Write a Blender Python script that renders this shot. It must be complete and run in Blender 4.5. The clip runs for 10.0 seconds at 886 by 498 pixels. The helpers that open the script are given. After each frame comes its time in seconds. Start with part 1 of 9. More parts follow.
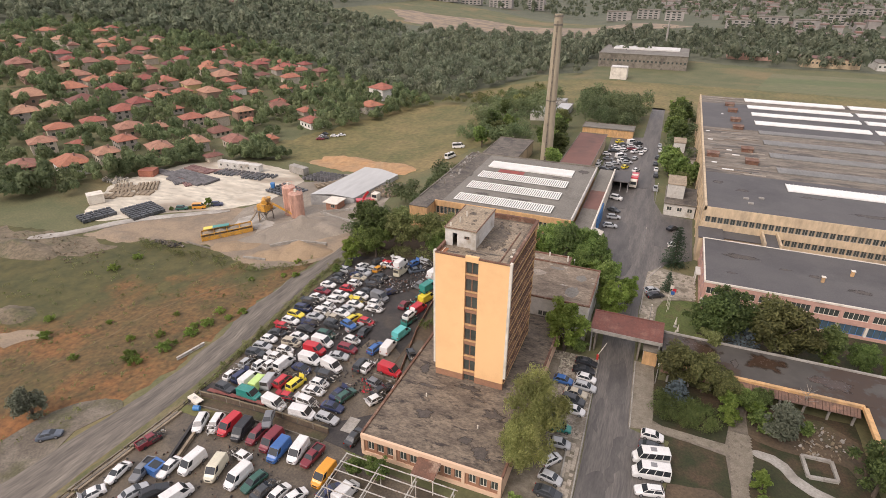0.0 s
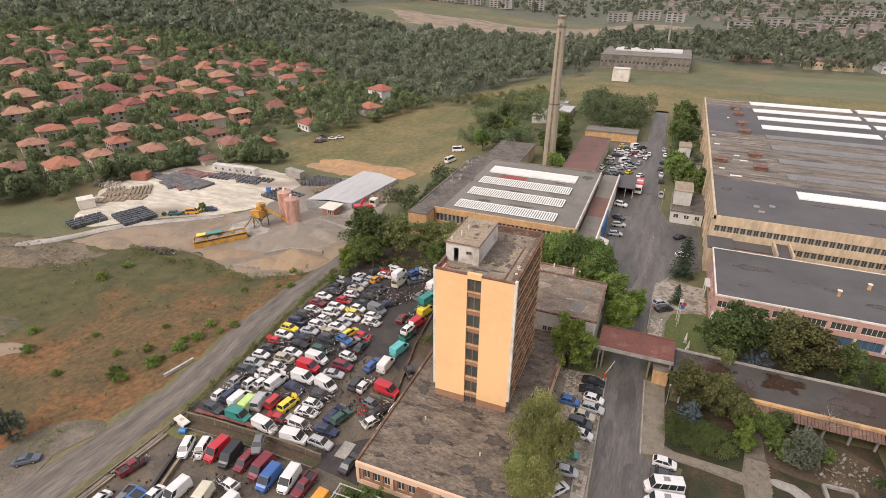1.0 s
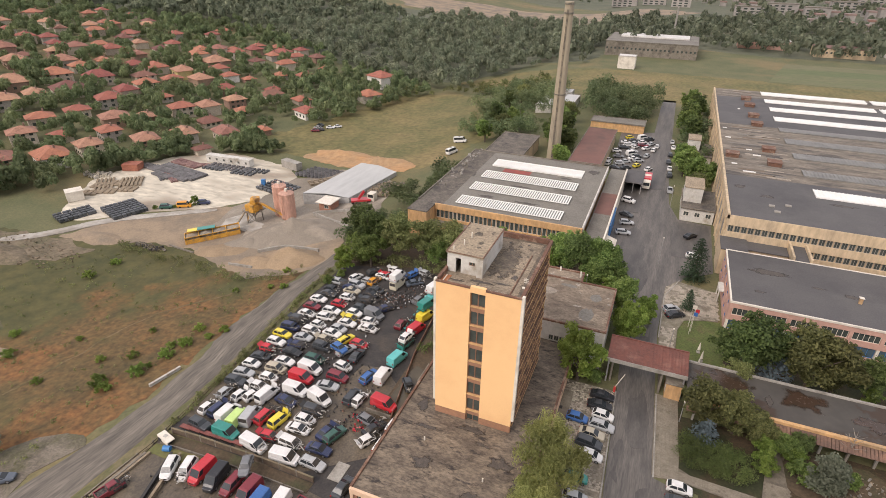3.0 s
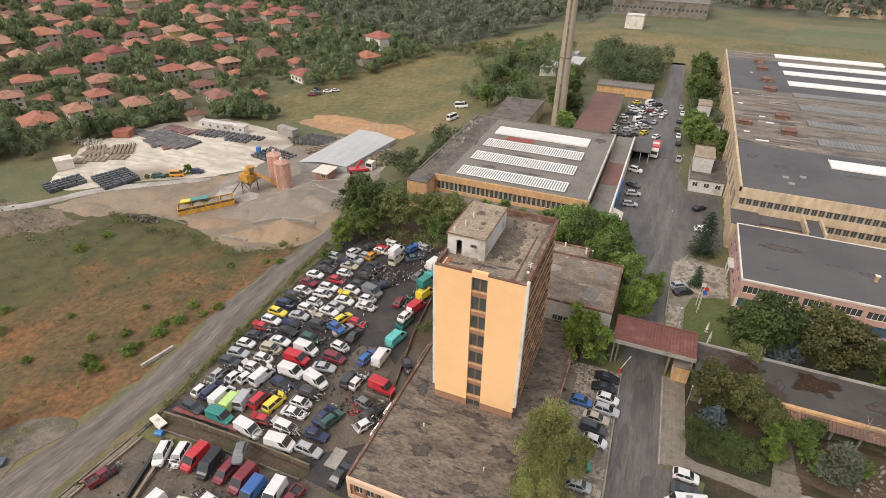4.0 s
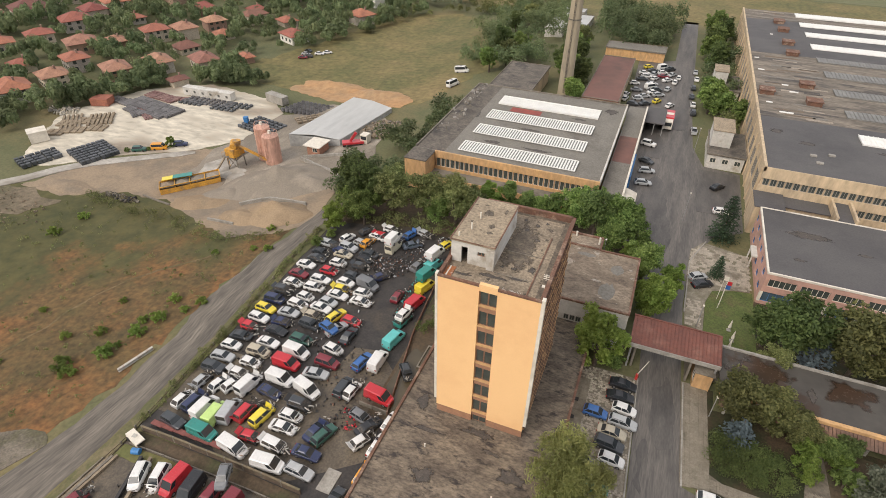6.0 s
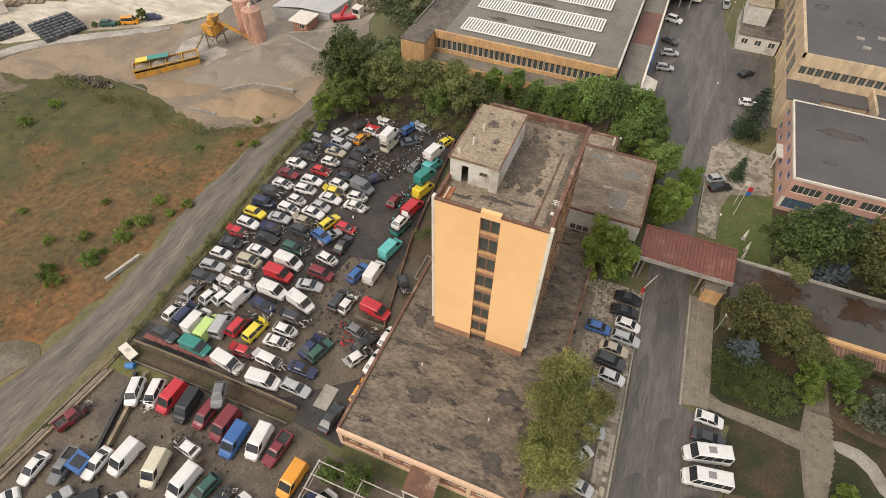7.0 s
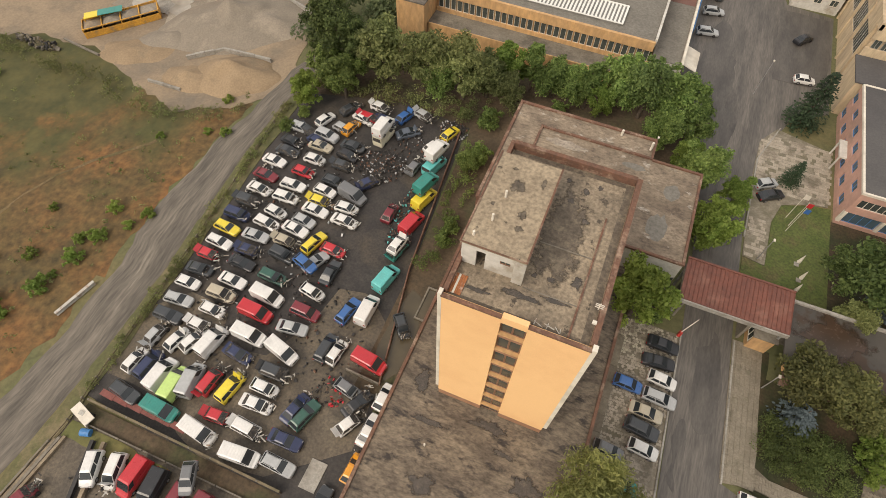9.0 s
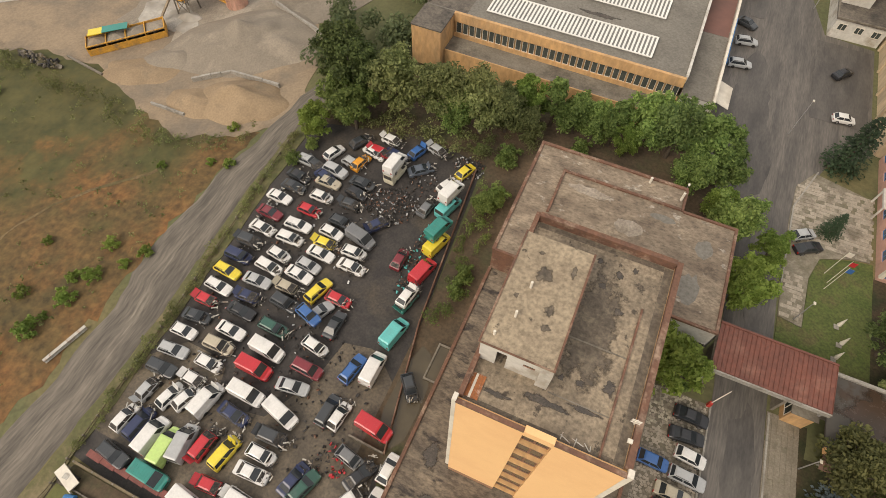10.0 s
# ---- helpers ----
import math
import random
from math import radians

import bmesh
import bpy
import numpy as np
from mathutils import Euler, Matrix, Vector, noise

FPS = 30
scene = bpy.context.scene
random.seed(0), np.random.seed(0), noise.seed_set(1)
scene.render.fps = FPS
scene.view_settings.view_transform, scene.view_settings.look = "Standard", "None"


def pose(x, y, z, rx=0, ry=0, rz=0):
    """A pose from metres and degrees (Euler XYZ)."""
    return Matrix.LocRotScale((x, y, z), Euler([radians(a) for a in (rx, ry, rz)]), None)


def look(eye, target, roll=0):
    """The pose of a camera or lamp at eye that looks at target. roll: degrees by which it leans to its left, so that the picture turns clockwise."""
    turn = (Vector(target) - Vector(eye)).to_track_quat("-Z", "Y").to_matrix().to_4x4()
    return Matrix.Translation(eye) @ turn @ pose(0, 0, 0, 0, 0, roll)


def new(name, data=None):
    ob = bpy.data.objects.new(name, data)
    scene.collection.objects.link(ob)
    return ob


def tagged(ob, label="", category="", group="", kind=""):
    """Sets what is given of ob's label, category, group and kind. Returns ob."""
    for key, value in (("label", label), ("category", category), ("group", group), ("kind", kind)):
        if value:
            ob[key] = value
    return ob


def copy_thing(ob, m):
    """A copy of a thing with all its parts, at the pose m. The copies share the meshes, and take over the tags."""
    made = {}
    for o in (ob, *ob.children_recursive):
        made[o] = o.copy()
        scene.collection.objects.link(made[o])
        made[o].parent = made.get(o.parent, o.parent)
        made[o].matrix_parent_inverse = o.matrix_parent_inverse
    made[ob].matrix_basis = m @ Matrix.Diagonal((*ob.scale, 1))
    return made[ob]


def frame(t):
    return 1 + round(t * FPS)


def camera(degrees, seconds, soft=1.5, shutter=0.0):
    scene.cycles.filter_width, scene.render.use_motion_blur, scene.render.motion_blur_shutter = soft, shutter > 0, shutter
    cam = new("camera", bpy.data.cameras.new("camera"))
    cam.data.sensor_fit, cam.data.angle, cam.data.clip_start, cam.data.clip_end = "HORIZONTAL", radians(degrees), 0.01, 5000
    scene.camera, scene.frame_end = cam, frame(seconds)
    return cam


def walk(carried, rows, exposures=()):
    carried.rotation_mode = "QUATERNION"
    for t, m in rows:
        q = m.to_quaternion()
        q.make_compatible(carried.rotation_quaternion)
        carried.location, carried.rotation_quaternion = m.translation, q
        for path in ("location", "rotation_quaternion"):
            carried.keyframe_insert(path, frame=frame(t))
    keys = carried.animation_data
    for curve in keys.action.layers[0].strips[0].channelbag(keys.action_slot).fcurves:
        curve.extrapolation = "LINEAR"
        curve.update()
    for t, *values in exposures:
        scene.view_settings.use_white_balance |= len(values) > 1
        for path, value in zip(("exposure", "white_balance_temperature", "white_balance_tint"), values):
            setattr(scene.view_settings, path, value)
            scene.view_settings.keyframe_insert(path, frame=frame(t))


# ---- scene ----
cam = camera(77.2, 10.0, soft=0.88)
PATH = [
    (0, (-0.337, 1.145, 61.382), (-1.004, 2.802, 60.482), 0.3),
    (0.5, (-1.08, 2.988, 61.296), (-1.747, 4.646, 60.398), 0.5),
    (1, (-2.409, 5.714, 61.235), (-3.073, 7.372, 60.336), 0.5),
    (1.5, (-3.412, 8.151, 61.506), (-4.076, 9.809, 60.606), 0.6),
    (2, (-4.177, 10.024, 61.54), (-4.843, 11.682, 60.64), 0.6),
    (2.5, (-4.691, 10.985, 61.694), (-5.356, 12.641, 60.792), 0.7),
    (3, (-4.957, 11.624, 61.511), (-5.612, 13.26, 60.566), 0.8),
    (3.2, (-5.15, 12.2, 61.52), (-5.787, 13.788, 60.49), 0.8),
    (4.5, (-7.47, 18.202, 61.547), (-8.102, 19.774, 60.485), 0.8),
    (5, (-8.186, 20.094, 61.714), (-8.818, 21.664, 60.65), 0.8),
    (5.2, (-8.5, 20.95, 61.7), (-9.132, 22.52, 60.636), 0.8),
    (6.3, (-11.169, 26.129, 61.247), (-11.754, 27.609, 60.035), 1.0),
    (6.5, (-11.311, 27.347, 60.997), (-11.9, 28.814, 59.772), 1.0),
    (6.6, (-11.62, 28.16, 61.06), (-12.186, 29.568, 59.757), 1.02),
    (6.7, (-11.96, 29.0, 61.16), (-12.501, 30.349, 59.786), 1.04),
    (6.8, (-12.33, 29.92, 61.28), (-12.835, 31.185, 59.815), 1.06),
    (6.9, (-12.73, 30.85, 61.4), (-13.217, 32.069, 59.891), 1.08),
    (7, (-13.142, 31.783, 61.513), (-13.622, 32.996, 59.997), 1.1),
    (7.5, (-15.149, 35.721, 61.269), (-15.624, 36.935, 59.752), 1.3),
    (8, (-17.127, 40.568, 61.09), (-17.604, 41.778, 59.571), 1.2),
    (8.5, (-18.896, 44.461, 60.618), (-19.355, 45.634, 59.065), 1.3),
    (8.6, (-19.29, 45.28, 60.62), (-19.726, 46.394, 59.018), 1.4),
    (8.7, (-19.72, 46.16, 60.65), (-20.131, 47.224, 59.007), 1.5),
    (8.8, (-20.17, 47.06, 60.69), (-20.559, 48.072, 59.01), 1.6),
    (8.9, (-20.61, 47.97, 60.73), (-20.99, 48.965, 59.037), 1.7),
    (9, (-21.055, 48.877, 60.765), (-21.436, 49.875, 59.074), 1.8),
    (9.5, (-22.564, 52.556, 60.716), (-22.944, 53.546, 59.02), 1.7),
    (10, (-24.625, 55.866, 60.333), (-25.032, 56.848, 58.639), 1.8),
]
UNIT = 1.1  # metres in one unit of the plan
walk(cam, [(t, look(Vector(eye) * UNIT, Vector(target) * UNIT, roll)) for t, eye, target, roll in PATH], exposures=[(0, 0.58, 6350, 20), (3, 0.55, 6350, 18), (5, 0.51, 6200, 14), (7, 0.46, 6550, 13), (10, 0.43, 6900, 12)])

# ---- light: a hazy overcast sky with a weak, wide sun ----
world = bpy.data.worlds.new("overcast_sky")
scene.world = world
world.use_nodes = True
wn = world.node_tree.nodes
sky = wn.new("ShaderNodeTexSky")
sky.sky_type = "NISHITA"
sky.sun_disc = False
sky.sun_elevation = radians(44)
sky.sun_rotation = radians(207)
sky.air_density, sky.dust_density, sky.ozone_density = 1.0, 6.0, 0.6
grey = wn.new("ShaderNodeMix")
grey.data_type = "RGBA"
grey.inputs[0].default_value = 0.72
grey.inputs[7].default_value = (7.6, 7.5, 7.3, 1)
world.node_tree.links.new(sky.outputs[0], grey.inputs[6])
world.node_tree.links.new(grey.outputs[2], wn["Background"].inputs[0])
wn["Background"].inputs[1].default_value = 0.1
sun = new("sun", bpy.data.lights.new("sun", "SUN"))
sun.data.energy = 1.35
sun.data.angle = radians(32)
sun.data.color = (1.0, 0.92, 0.8)
sun.matrix_world = look((-45, -88, 95), (0, 0, 0))


# ---- materials ----
MATS = {}


def mat(name, a, b=None, scale=1.0, rough=0.85, metal=0.0, stain=None, stain_scale=0.15, stain_at=(0.52, 0.66), bump=0.3,
        stretch=(1, 1, 1), bump_scale=None, vary=0.0, coat=0.0, grain=0.35, per=False, along=False):
    """A surface that mixes a and b at one scale, stains at a larger one, with fine relief, in metres of the world."""
    if name in MATS:
        return MATS[name]
    m = bpy.data.materials.new(name)
    m.use_nodes = True
    n, lk = m.node_tree.nodes, m.node_tree.links
    bs = n["Principled BSDF"]
    b = b or tuple(v * 0.75 for v in a)
    src = n.new("ShaderNodeNewGeometry").outputs["Position"] if not per else n.new("ShaderNodeTexCoord").outputs["Object"]
    if along:
        src = n.new("ShaderNodeUVMap").outputs[0]
    mp = n.new("ShaderNodeMapping")
    mp.inputs["Scale"].default_value = stretch
    lk.new(src, mp.inputs[0])

    def tex(sc, det=5.0, ro=0.6):
        t = n.new("ShaderNodeTexNoise")
        t.inputs["Scale"].default_value, t.inputs["Detail"].default_value, t.inputs["Roughness"].default_value = sc, det, ro
        lk.new(mp.outputs[0], t.inputs["Vector"])
        return t.outputs["Fac"]

    def ramp(fac, lo, hi):
        r = n.new("ShaderNodeMapRange")
        r.inputs[1].default_value, r.inputs[2].default_value = lo, hi
        lk.new(fac, r.inputs[0])
        return r.outputs[0]

    def mix(fac, x, y):
        k = n.new("ShaderNodeMix")
        k.data_type = "RGBA"
        lk.new(fac, k.inputs[0])
        for v, s in ((x, k.inputs[6]), (y, k.inputs[7])):
            if isinstance(v, tuple):
                s.default_value = (*v, 1)
            else:
                lk.new(v, s)
        return k.outputs[2]

    col = mix(ramp(tex(scale), 0.36, 0.64), a, b)
    if stain:
        col = mix(ramp(tex(stain_scale, 6, 0.65), *stain_at), col, stain)
    fine = tex(bump_scale or scale * 6, 4)
    if grain:
        g = n.new("ShaderNodeMix")
        g.data_type, g.blend_type = "RGBA", "MULTIPLY"
        g.inputs[0].default_value = grain
        lk.new(col, g.inputs[6])
        gr = n.new("ShaderNodeMapRange")
        gr.inputs[1].default_value, gr.inputs[2].default_value, gr.inputs[3].default_value, gr.inputs[4].default_value = 0.3, 0.7, 0.35, 1.5
        lk.new(fine, gr.inputs[0])
        lk.new(gr.outputs[0], g.inputs[7])
        col = g.outputs[2]
    if vary:
        info = n.new("ShaderNodeObjectInfo")
        h = n.new("ShaderNodeHueSaturation")
        v = n.new("ShaderNodeMapRange")
        v.inputs[3].default_value, v.inputs[4].default_value = 1 - vary, 1 + vary
        lk.new(info.outputs["Random"], v.inputs[0])
        lk.new(v.outputs[0], h.inputs["Value"])
        hv = n.new("ShaderNodeMapRange")
        hv.inputs[3].default_value, hv.inputs[4].default_value = 0.5 - vary * 0.06, 0.5 + vary * 0.06
        lk.new(info.outputs["Random"], hv.inputs[0])
        lk.new(hv.outputs[0], h.inputs["Hue"])
        lk.new(col, h.inputs["Color"])
        col = h.outputs[0]
    lk.new(col, bs.inputs["Base Color"])
    rr = n.new("ShaderNodeMapRange")
    rr.inputs[3].default_value, rr.inputs[4].default_value = max(0.03, rough - 0.12), min(1, rough + 0.12)
    lk.new(fine, rr.inputs[0])
    lk.new(rr.outputs[0], bs.inputs["Roughness"])
    bs.inputs["Metallic"].default_value = metal
    bs.inputs["Coat Weight"].default_value = coat
    if bump:
        bp = n.new("ShaderNodeBump")
        bp.inputs["Strength"].default_value = bump
        bp.inputs["Distance"].default_value = 0.05
        lk.new(fine, bp.inputs["Height"])
        lk.new(bp.outputs[0], bs.inputs["Normal"])
    MATS[name] = m
    return m


def frayed(m, size=1.3):
    """Lets a stain thin out unevenly towards its rim."""
    n, lk = m.node_tree.nodes, m.node_tree.links
    sep = n.new("ShaderNodeSeparateXYZ")
    lk.new(n.new("ShaderNodeUVMap").outputs[0], sep.inputs[0])
    t = n.new("ShaderNodeTexNoise")
    t.inputs["Scale"].default_value, t.inputs["Detail"].default_value, t.inputs["Roughness"].default_value = size, 7, 0.68
    lk.new(n.new("ShaderNodeNewGeometry").outputs["Position"], t.inputs["Vector"])
    a = n.new("ShaderNodeMath")
    a.operation = "MULTIPLY_ADD"
    a.inputs[1].default_value, a.inputs[2].default_value = -2.0, 0.35
    lk.new(sep.outputs[0], a.inputs[0])
    b = n.new("ShaderNodeMath")
    b.operation = "MULTIPLY_ADD"
    b.inputs[1].default_value = 2.6
    lk.new(t.outputs["Fac"], b.inputs[0])
    lk.new(a.outputs[0], b.inputs[2])
    r = n.new("ShaderNodeMapRange")
    r.inputs[1].default_value, r.inputs[2].default_value = 0.1, 0.6
    lk.new(b.outputs[0], r.inputs[0])
    lk.new(r.outputs[0], n["Principled BSDF"].inputs["Alpha"])
    return m


def leafy(name, a, b, trans=0.25):
    """Foliage: colour varies leaf clump by leaf clump and tree by tree, some light comes through."""
    m = bpy.data.materials.new(name)
    m.use_nodes = True
    n, lk = m.node_tree.nodes, m.node_tree.links
    bs = n["Principled BSDF"]
    geo = n.new("ShaderNodeNewGeometry")
    info = n.new("ShaderNodeObjectInfo")
    k = n.new("ShaderNodeMix")
    k.data_type = "RGBA"
    k.inputs[6].default_value, k.inputs[7].default_value = (*a, 1), (*b, 1)
    lk.new(geo.outputs["Random Per Island"], k.inputs[0])
    h = n.new("ShaderNodeHueSaturation")
    v = n.new("ShaderNodeMapRange")
    v.inputs[3].default_value, v.inputs[4].default_value = 0.8, 1.2
    lk.new(info.outputs["Random"], v.inputs[0])
    lk.new(v.outputs[0], h.inputs["Value"])
    tn = n.new("ShaderNodeTexNoise")
    tn.inputs["Scale"].default_value = 0.05
    lk.new(geo.outputs["Position"], tn.inputs["Vector"])
    hv = n.new("ShaderNodeMapRange")
    hv.inputs[1].default_value, hv.inputs[2].default_value = 0.35, 0.65
    hv.inputs[3].default_value, hv.inputs[4].default_value = 0.485, 0.515
    lk.new(tn.outputs["Fac"], hv.inputs[0])
    lk.new(hv.outputs[0], h.inputs["Hue"])
    tv = n.new("ShaderNodeTexNoise")
    tv.inputs["Scale"].default_value, tv.inputs["Detail"].default_value = 0.11, 3
    lk.new(geo.outputs["Position"], tv.inputs["Vector"])
    vv = n.new("ShaderNodeMapRange")
    vv.inputs[1].default_value, vv.inputs[2].default_value, vv.inputs[3].default_value, vv.inputs[4].default_value = 0.34, 0.66, 0.68, 1.32
    lk.new(tv.outputs["Fac"], vv.inputs[0])
    vm = n.new("ShaderNodeMath")
    vm.operation = "MULTIPLY"
    lk.new(v.outputs[0], vm.inputs[0]), lk.new(vv.outputs[0], vm.inputs[1])
    lk.new(vm.outputs[0], h.inputs["Value"])
    lk.new(k.outputs[2], h.inputs["Color"])
    lk.new(h.outputs[0], bs.inputs["Base Color"])
    bs.inputs["Roughness"].default_value = 0.6
    bs.inputs["Specular IOR Level"].default_value = 0.25
    if trans:
        tr = n.new("ShaderNodeBsdfTranslucent")
        lk.new(h.outputs[0], tr.inputs[0])
        mx = n.new("ShaderNodeMixShader")
        mx.inputs[0].default_value = trans
        lk.new(bs.outputs[0], mx.inputs[1])
        lk.new(tr.outputs[0], mx.inputs[2])
        lk.new(mx.outputs[0], n["Material Output"].inputs[0])
    MATS[name] = m
    return m


GRASS = mat("grass", (0.135, 0.13, 0.06), (0.095, 0.105, 0.045), 0.06, 0.95, stain=(0.2, 0.15, 0.07), stain_scale=0.012, bump=0.6, bump_scale=1.5)
DRY = mat("dry_field", (0.15, 0.09, 0.034), (0.088, 0.066, 0.026), 0.09, 0.95, stain=(0.235, 0.102, 0.034), stain_scale=0.035, stain_at=(0.44, 0.6), bump=1.0, bump_scale=0.9, grain=0.75)
FIELDGREEN = mat("field_green", (0.11, 0.12, 0.04), (0.15, 0.14, 0.05), 0.07, 0.95, stain=(0.19, 0.15, 0.06), stain_scale=0.04, bump=0.7, bump_scale=1.2)
# the field turns green towards the sand yard, in uneven tongues
fnodes, flinks = DRY.node_tree.nodes, DRY.node_tree.links
fpos = fnodes.new("ShaderNodeNewGeometry")


def field_noise(scale, detail, lo, hi, to0, to1):
    t = fnodes.new("ShaderNodeTexNoise")
    t.inputs["Scale"].default_value, t.inputs["Detail"].default_value, t.inputs["Roughness"].default_value = scale, detail, 0.65
    flinks.new(fpos.outputs["Position"], t.inputs["Vector"])
    r = fnodes.new("ShaderNodeMapRange")
    r.inputs[1].default_value, r.inputs[2].default_value, r.inputs[3].default_value, r.inputs[4].default_value = lo, hi, to0, to1
    flinks.new(t.outputs["Fac"], r.inputs[0])
    return r.outputs[0]


fdot = fnodes.new("ShaderNodeVectorMath")
fdot.operation = "DOT_PRODUCT"
fdot.inputs[1].default_value = (-1.17, 1.0, 0.0)
flinks.new(fpos.outputs["Position"], fdot.inputs[0])
fsum = fnodes.new("ShaderNodeMath")
flinks.new(fdot.outputs["Value"], fsum.inputs[0]), flinks.new(field_noise(0.03, 9, 0.3, 0.7, -42, 42), fsum.inputs[1])
fr = fnodes.new("ShaderNodeMapRange")
fr.inputs[1].default_value, fr.inputs[2].default_value, fr.inputs[4].default_value = 192, 218, 0.92
flinks.new(fsum.outputs[0], fr.inputs[0])
fgm = fnodes.new("ShaderNodeMix")
fgm.data_type = "RGBA"
fgm.inputs[6].default_value, fgm.inputs[7].default_value = (0.042, 0.05, 0.016, 1), (0.1, 0.094, 0.032, 1)
flinks.new(field_noise(0.3, 8, 0.33, 0.67, 0, 1), fgm.inputs[0])
fmix = fnodes.new("ShaderNodeMix")
fmix.data_type = "RGBA"
fbase = fnodes["Principled BSDF"].inputs["Base Color"]
flinks.new(fbase.links[0].from_socket, fmix.inputs[6]), flinks.new(fgm.outputs[2], fmix.inputs[7]), flinks.new(fr.outputs[0], fmix.inputs[0]), flinks.new(fmix.outputs[2], fbase)
PALEDUST = mat("cement_dust", (0.43, 0.4, 0.35), (0.32, 0.295, 0.255), 0.2, 0.95, stain=(0.25, 0.222, 0.182), stain_scale=0.15, stain_at=(0.46, 0.6), bump=0.2, grain=0.35)
STRAW = mat("trodden_straw", (0.19, 0.13, 0.063), (0.13, 0.092, 0.042), 0.4, 0.95, stain=(0.1, 0.08, 0.032), stain_scale=0.25, stain_at=(0.45, 0.6), bump=0.4, bump_scale=2, grain=0.6)
HEAPSTONE = mat("heaped_gravel", (0.25, 0.212, 0.165), (0.19, 0.162, 0.126), 0.12, 0.95, stain=(0.29, 0.245, 0.19), stain_scale=0.12, bump=0.4, bump_scale=3, grain=0.25)
VERGE = mat("verge_weeds", (0.135, 0.12, 0.055), (0.095, 0.1, 0.04), 0.3, 0.95, stain=(0.2, 0.16, 0.09), stain_scale=0.2, bump=0.8, bump_scale=2)
MEADOW = mat("meadow", (0.185, 0.15, 0.058), (0.115, 0.112, 0.04), 0.05, 0.95, stain=(0.23, 0.17, 0.075), stain_scale=0.018, stain_at=(0.5, 0.7), bump=0.5, bump_scale=0.5, grain=0.55)
CROP = mat("crop", (0.1, 0.125, 0.052), (0.135, 0.14, 0.065), 0.012, 0.95, stain=(0.17, 0.15, 0.085), stain_scale=0.01, bump=0.2, stretch=(0.4, 1.6, 1), bump_scale=0.4)
LAWNB = mat("flag_lawn", (0.07, 0.096, 0.022), (0.1, 0.118, 0.034), 0.35, 0.95, stain=(0.12, 0.1, 0.045), stain_scale=0.2, grain=0.6, bump=0.6, bump_scale=3)
# Garden grass kept very dark: tree shade is put into its colour.
SHADELAWN = mat("lawn", (0.026, 0.033, 0.011), (0.038, 0.038, 0.015), 0.35, 0.95, stain=(0.068, 0.046, 0.025), stain_scale=0.16, stain_at=(0.46, 0.6), grain=0.6, bump=0.6, bump_scale=3)
DIRT = mat("dirt_road", (0.185, 0.16, 0.13), (0.105, 0.092, 0.076), 0.5, 0.88, stain=(0.24, 0.21, 0.168), stain_scale=0.35, stain_at=(0.56, 0.68), bump=0.5, stretch=(1.0, 0.13, 1), bump_scale=3.0, grain=0.55, along=True)
DIRTPALE = mat("worn_turnout", (0.2, 0.17, 0.13), (0.12, 0.1, 0.075), 0.3, 0.92, stain=(0.1, 0.092, 0.05), stain_scale=0.14, stain_at=(0.45, 0.6), bump=0.5, bump_scale=3, grain=0.6)
EARTH = mat("bare_earth", (0.115, 0.08, 0.048), (0.072, 0.054, 0.034), 0.15, 0.95, stain=(0.068, 0.07, 0.032), stain_scale=0.12, bump=0.6, bump_scale=2, grain=0.55)
SAND = mat("sand", (0.3, 0.228, 0.152), (0.235, 0.18, 0.122), 0.06, 0.95, grain=0.25, stain=(0.18, 0.148, 0.112), stain_scale=0.06, stain_at=(0.46, 0.62), bump=0.35, bump_scale=2.0)
CLAY = mat("orange_clay", (0.42, 0.24, 0.11), (0.33, 0.22, 0.12), 0.08, 0.95, bump=0.5)
OCHRE = mat("ochre_sand", (0.31, 0.225, 0.138), (0.25, 0.18, 0.11), 0.15, 0.95, stain=(0.21, 0.16, 0.105), stain_scale=0.2, bump=0.3, bump_scale=3, grain=0.25)
RUBBLE = mat("rubble", (0.19, 0.15, 0.1), (0.12, 0.098, 0.06), 0.2, 0.95, stain=(0.1, 0.1, 0.045), stain_scale=0.06, bump=1, bump_scale=1.2, grain=0.6)
SLAB = mat("yard_slab", (0.6, 0.545, 0.435), (0.48, 0.43, 0.34), 0.06, 0.9, stain=(0.3, 0.25, 0.19), stain_scale=0.045, stain_at=(0.52, 0.62), stretch=(0.6, 1.4, 1), bump=0.2, grain=0.5)
GRAVEL = mat("gravel", (0.255, 0.218, 0.17), (0.19, 0.162, 0.125), 0.09, 0.95, stain=(0.35, 0.31, 0.25), stain_scale=0.06, stain_at=(0.5, 0.64), bump=0.4, bump_scale=2.5, grain=0.3, stretch=(1.3, 0.7, 1))
LOT = mat("lot_ground", (0.055, 0.048, 0.042), (0.035, 0.031, 0.029), 0.5, 0.7, grain=0.6, stain=(0.085, 0.068, 0.048), stain_scale=0.07, bump=0.4, bump_scale=3)
LOTDIRT = mat("lot_dirt", (0.135, 0.107, 0.073), (0.08, 0.065, 0.047), 0.22, 0.55, grain=0.6, stain=(0.175, 0.142, 0.098), stain_scale=0.1, stain_at=(0.54, 0.7), bump=0.5, bump_scale=3)
ASPHALT = mat("asphalt", (0.15, 0.134, 0.117), (0.092, 0.084, 0.076), 0.35, 0.6, stain=(0.07, 0.064, 0.058), stain_scale=0.22, stain_at=(0.54, 0.68), bump=0.25, stretch=(1.5, 0.16, 1), bump_scale=3, grain=0.5)
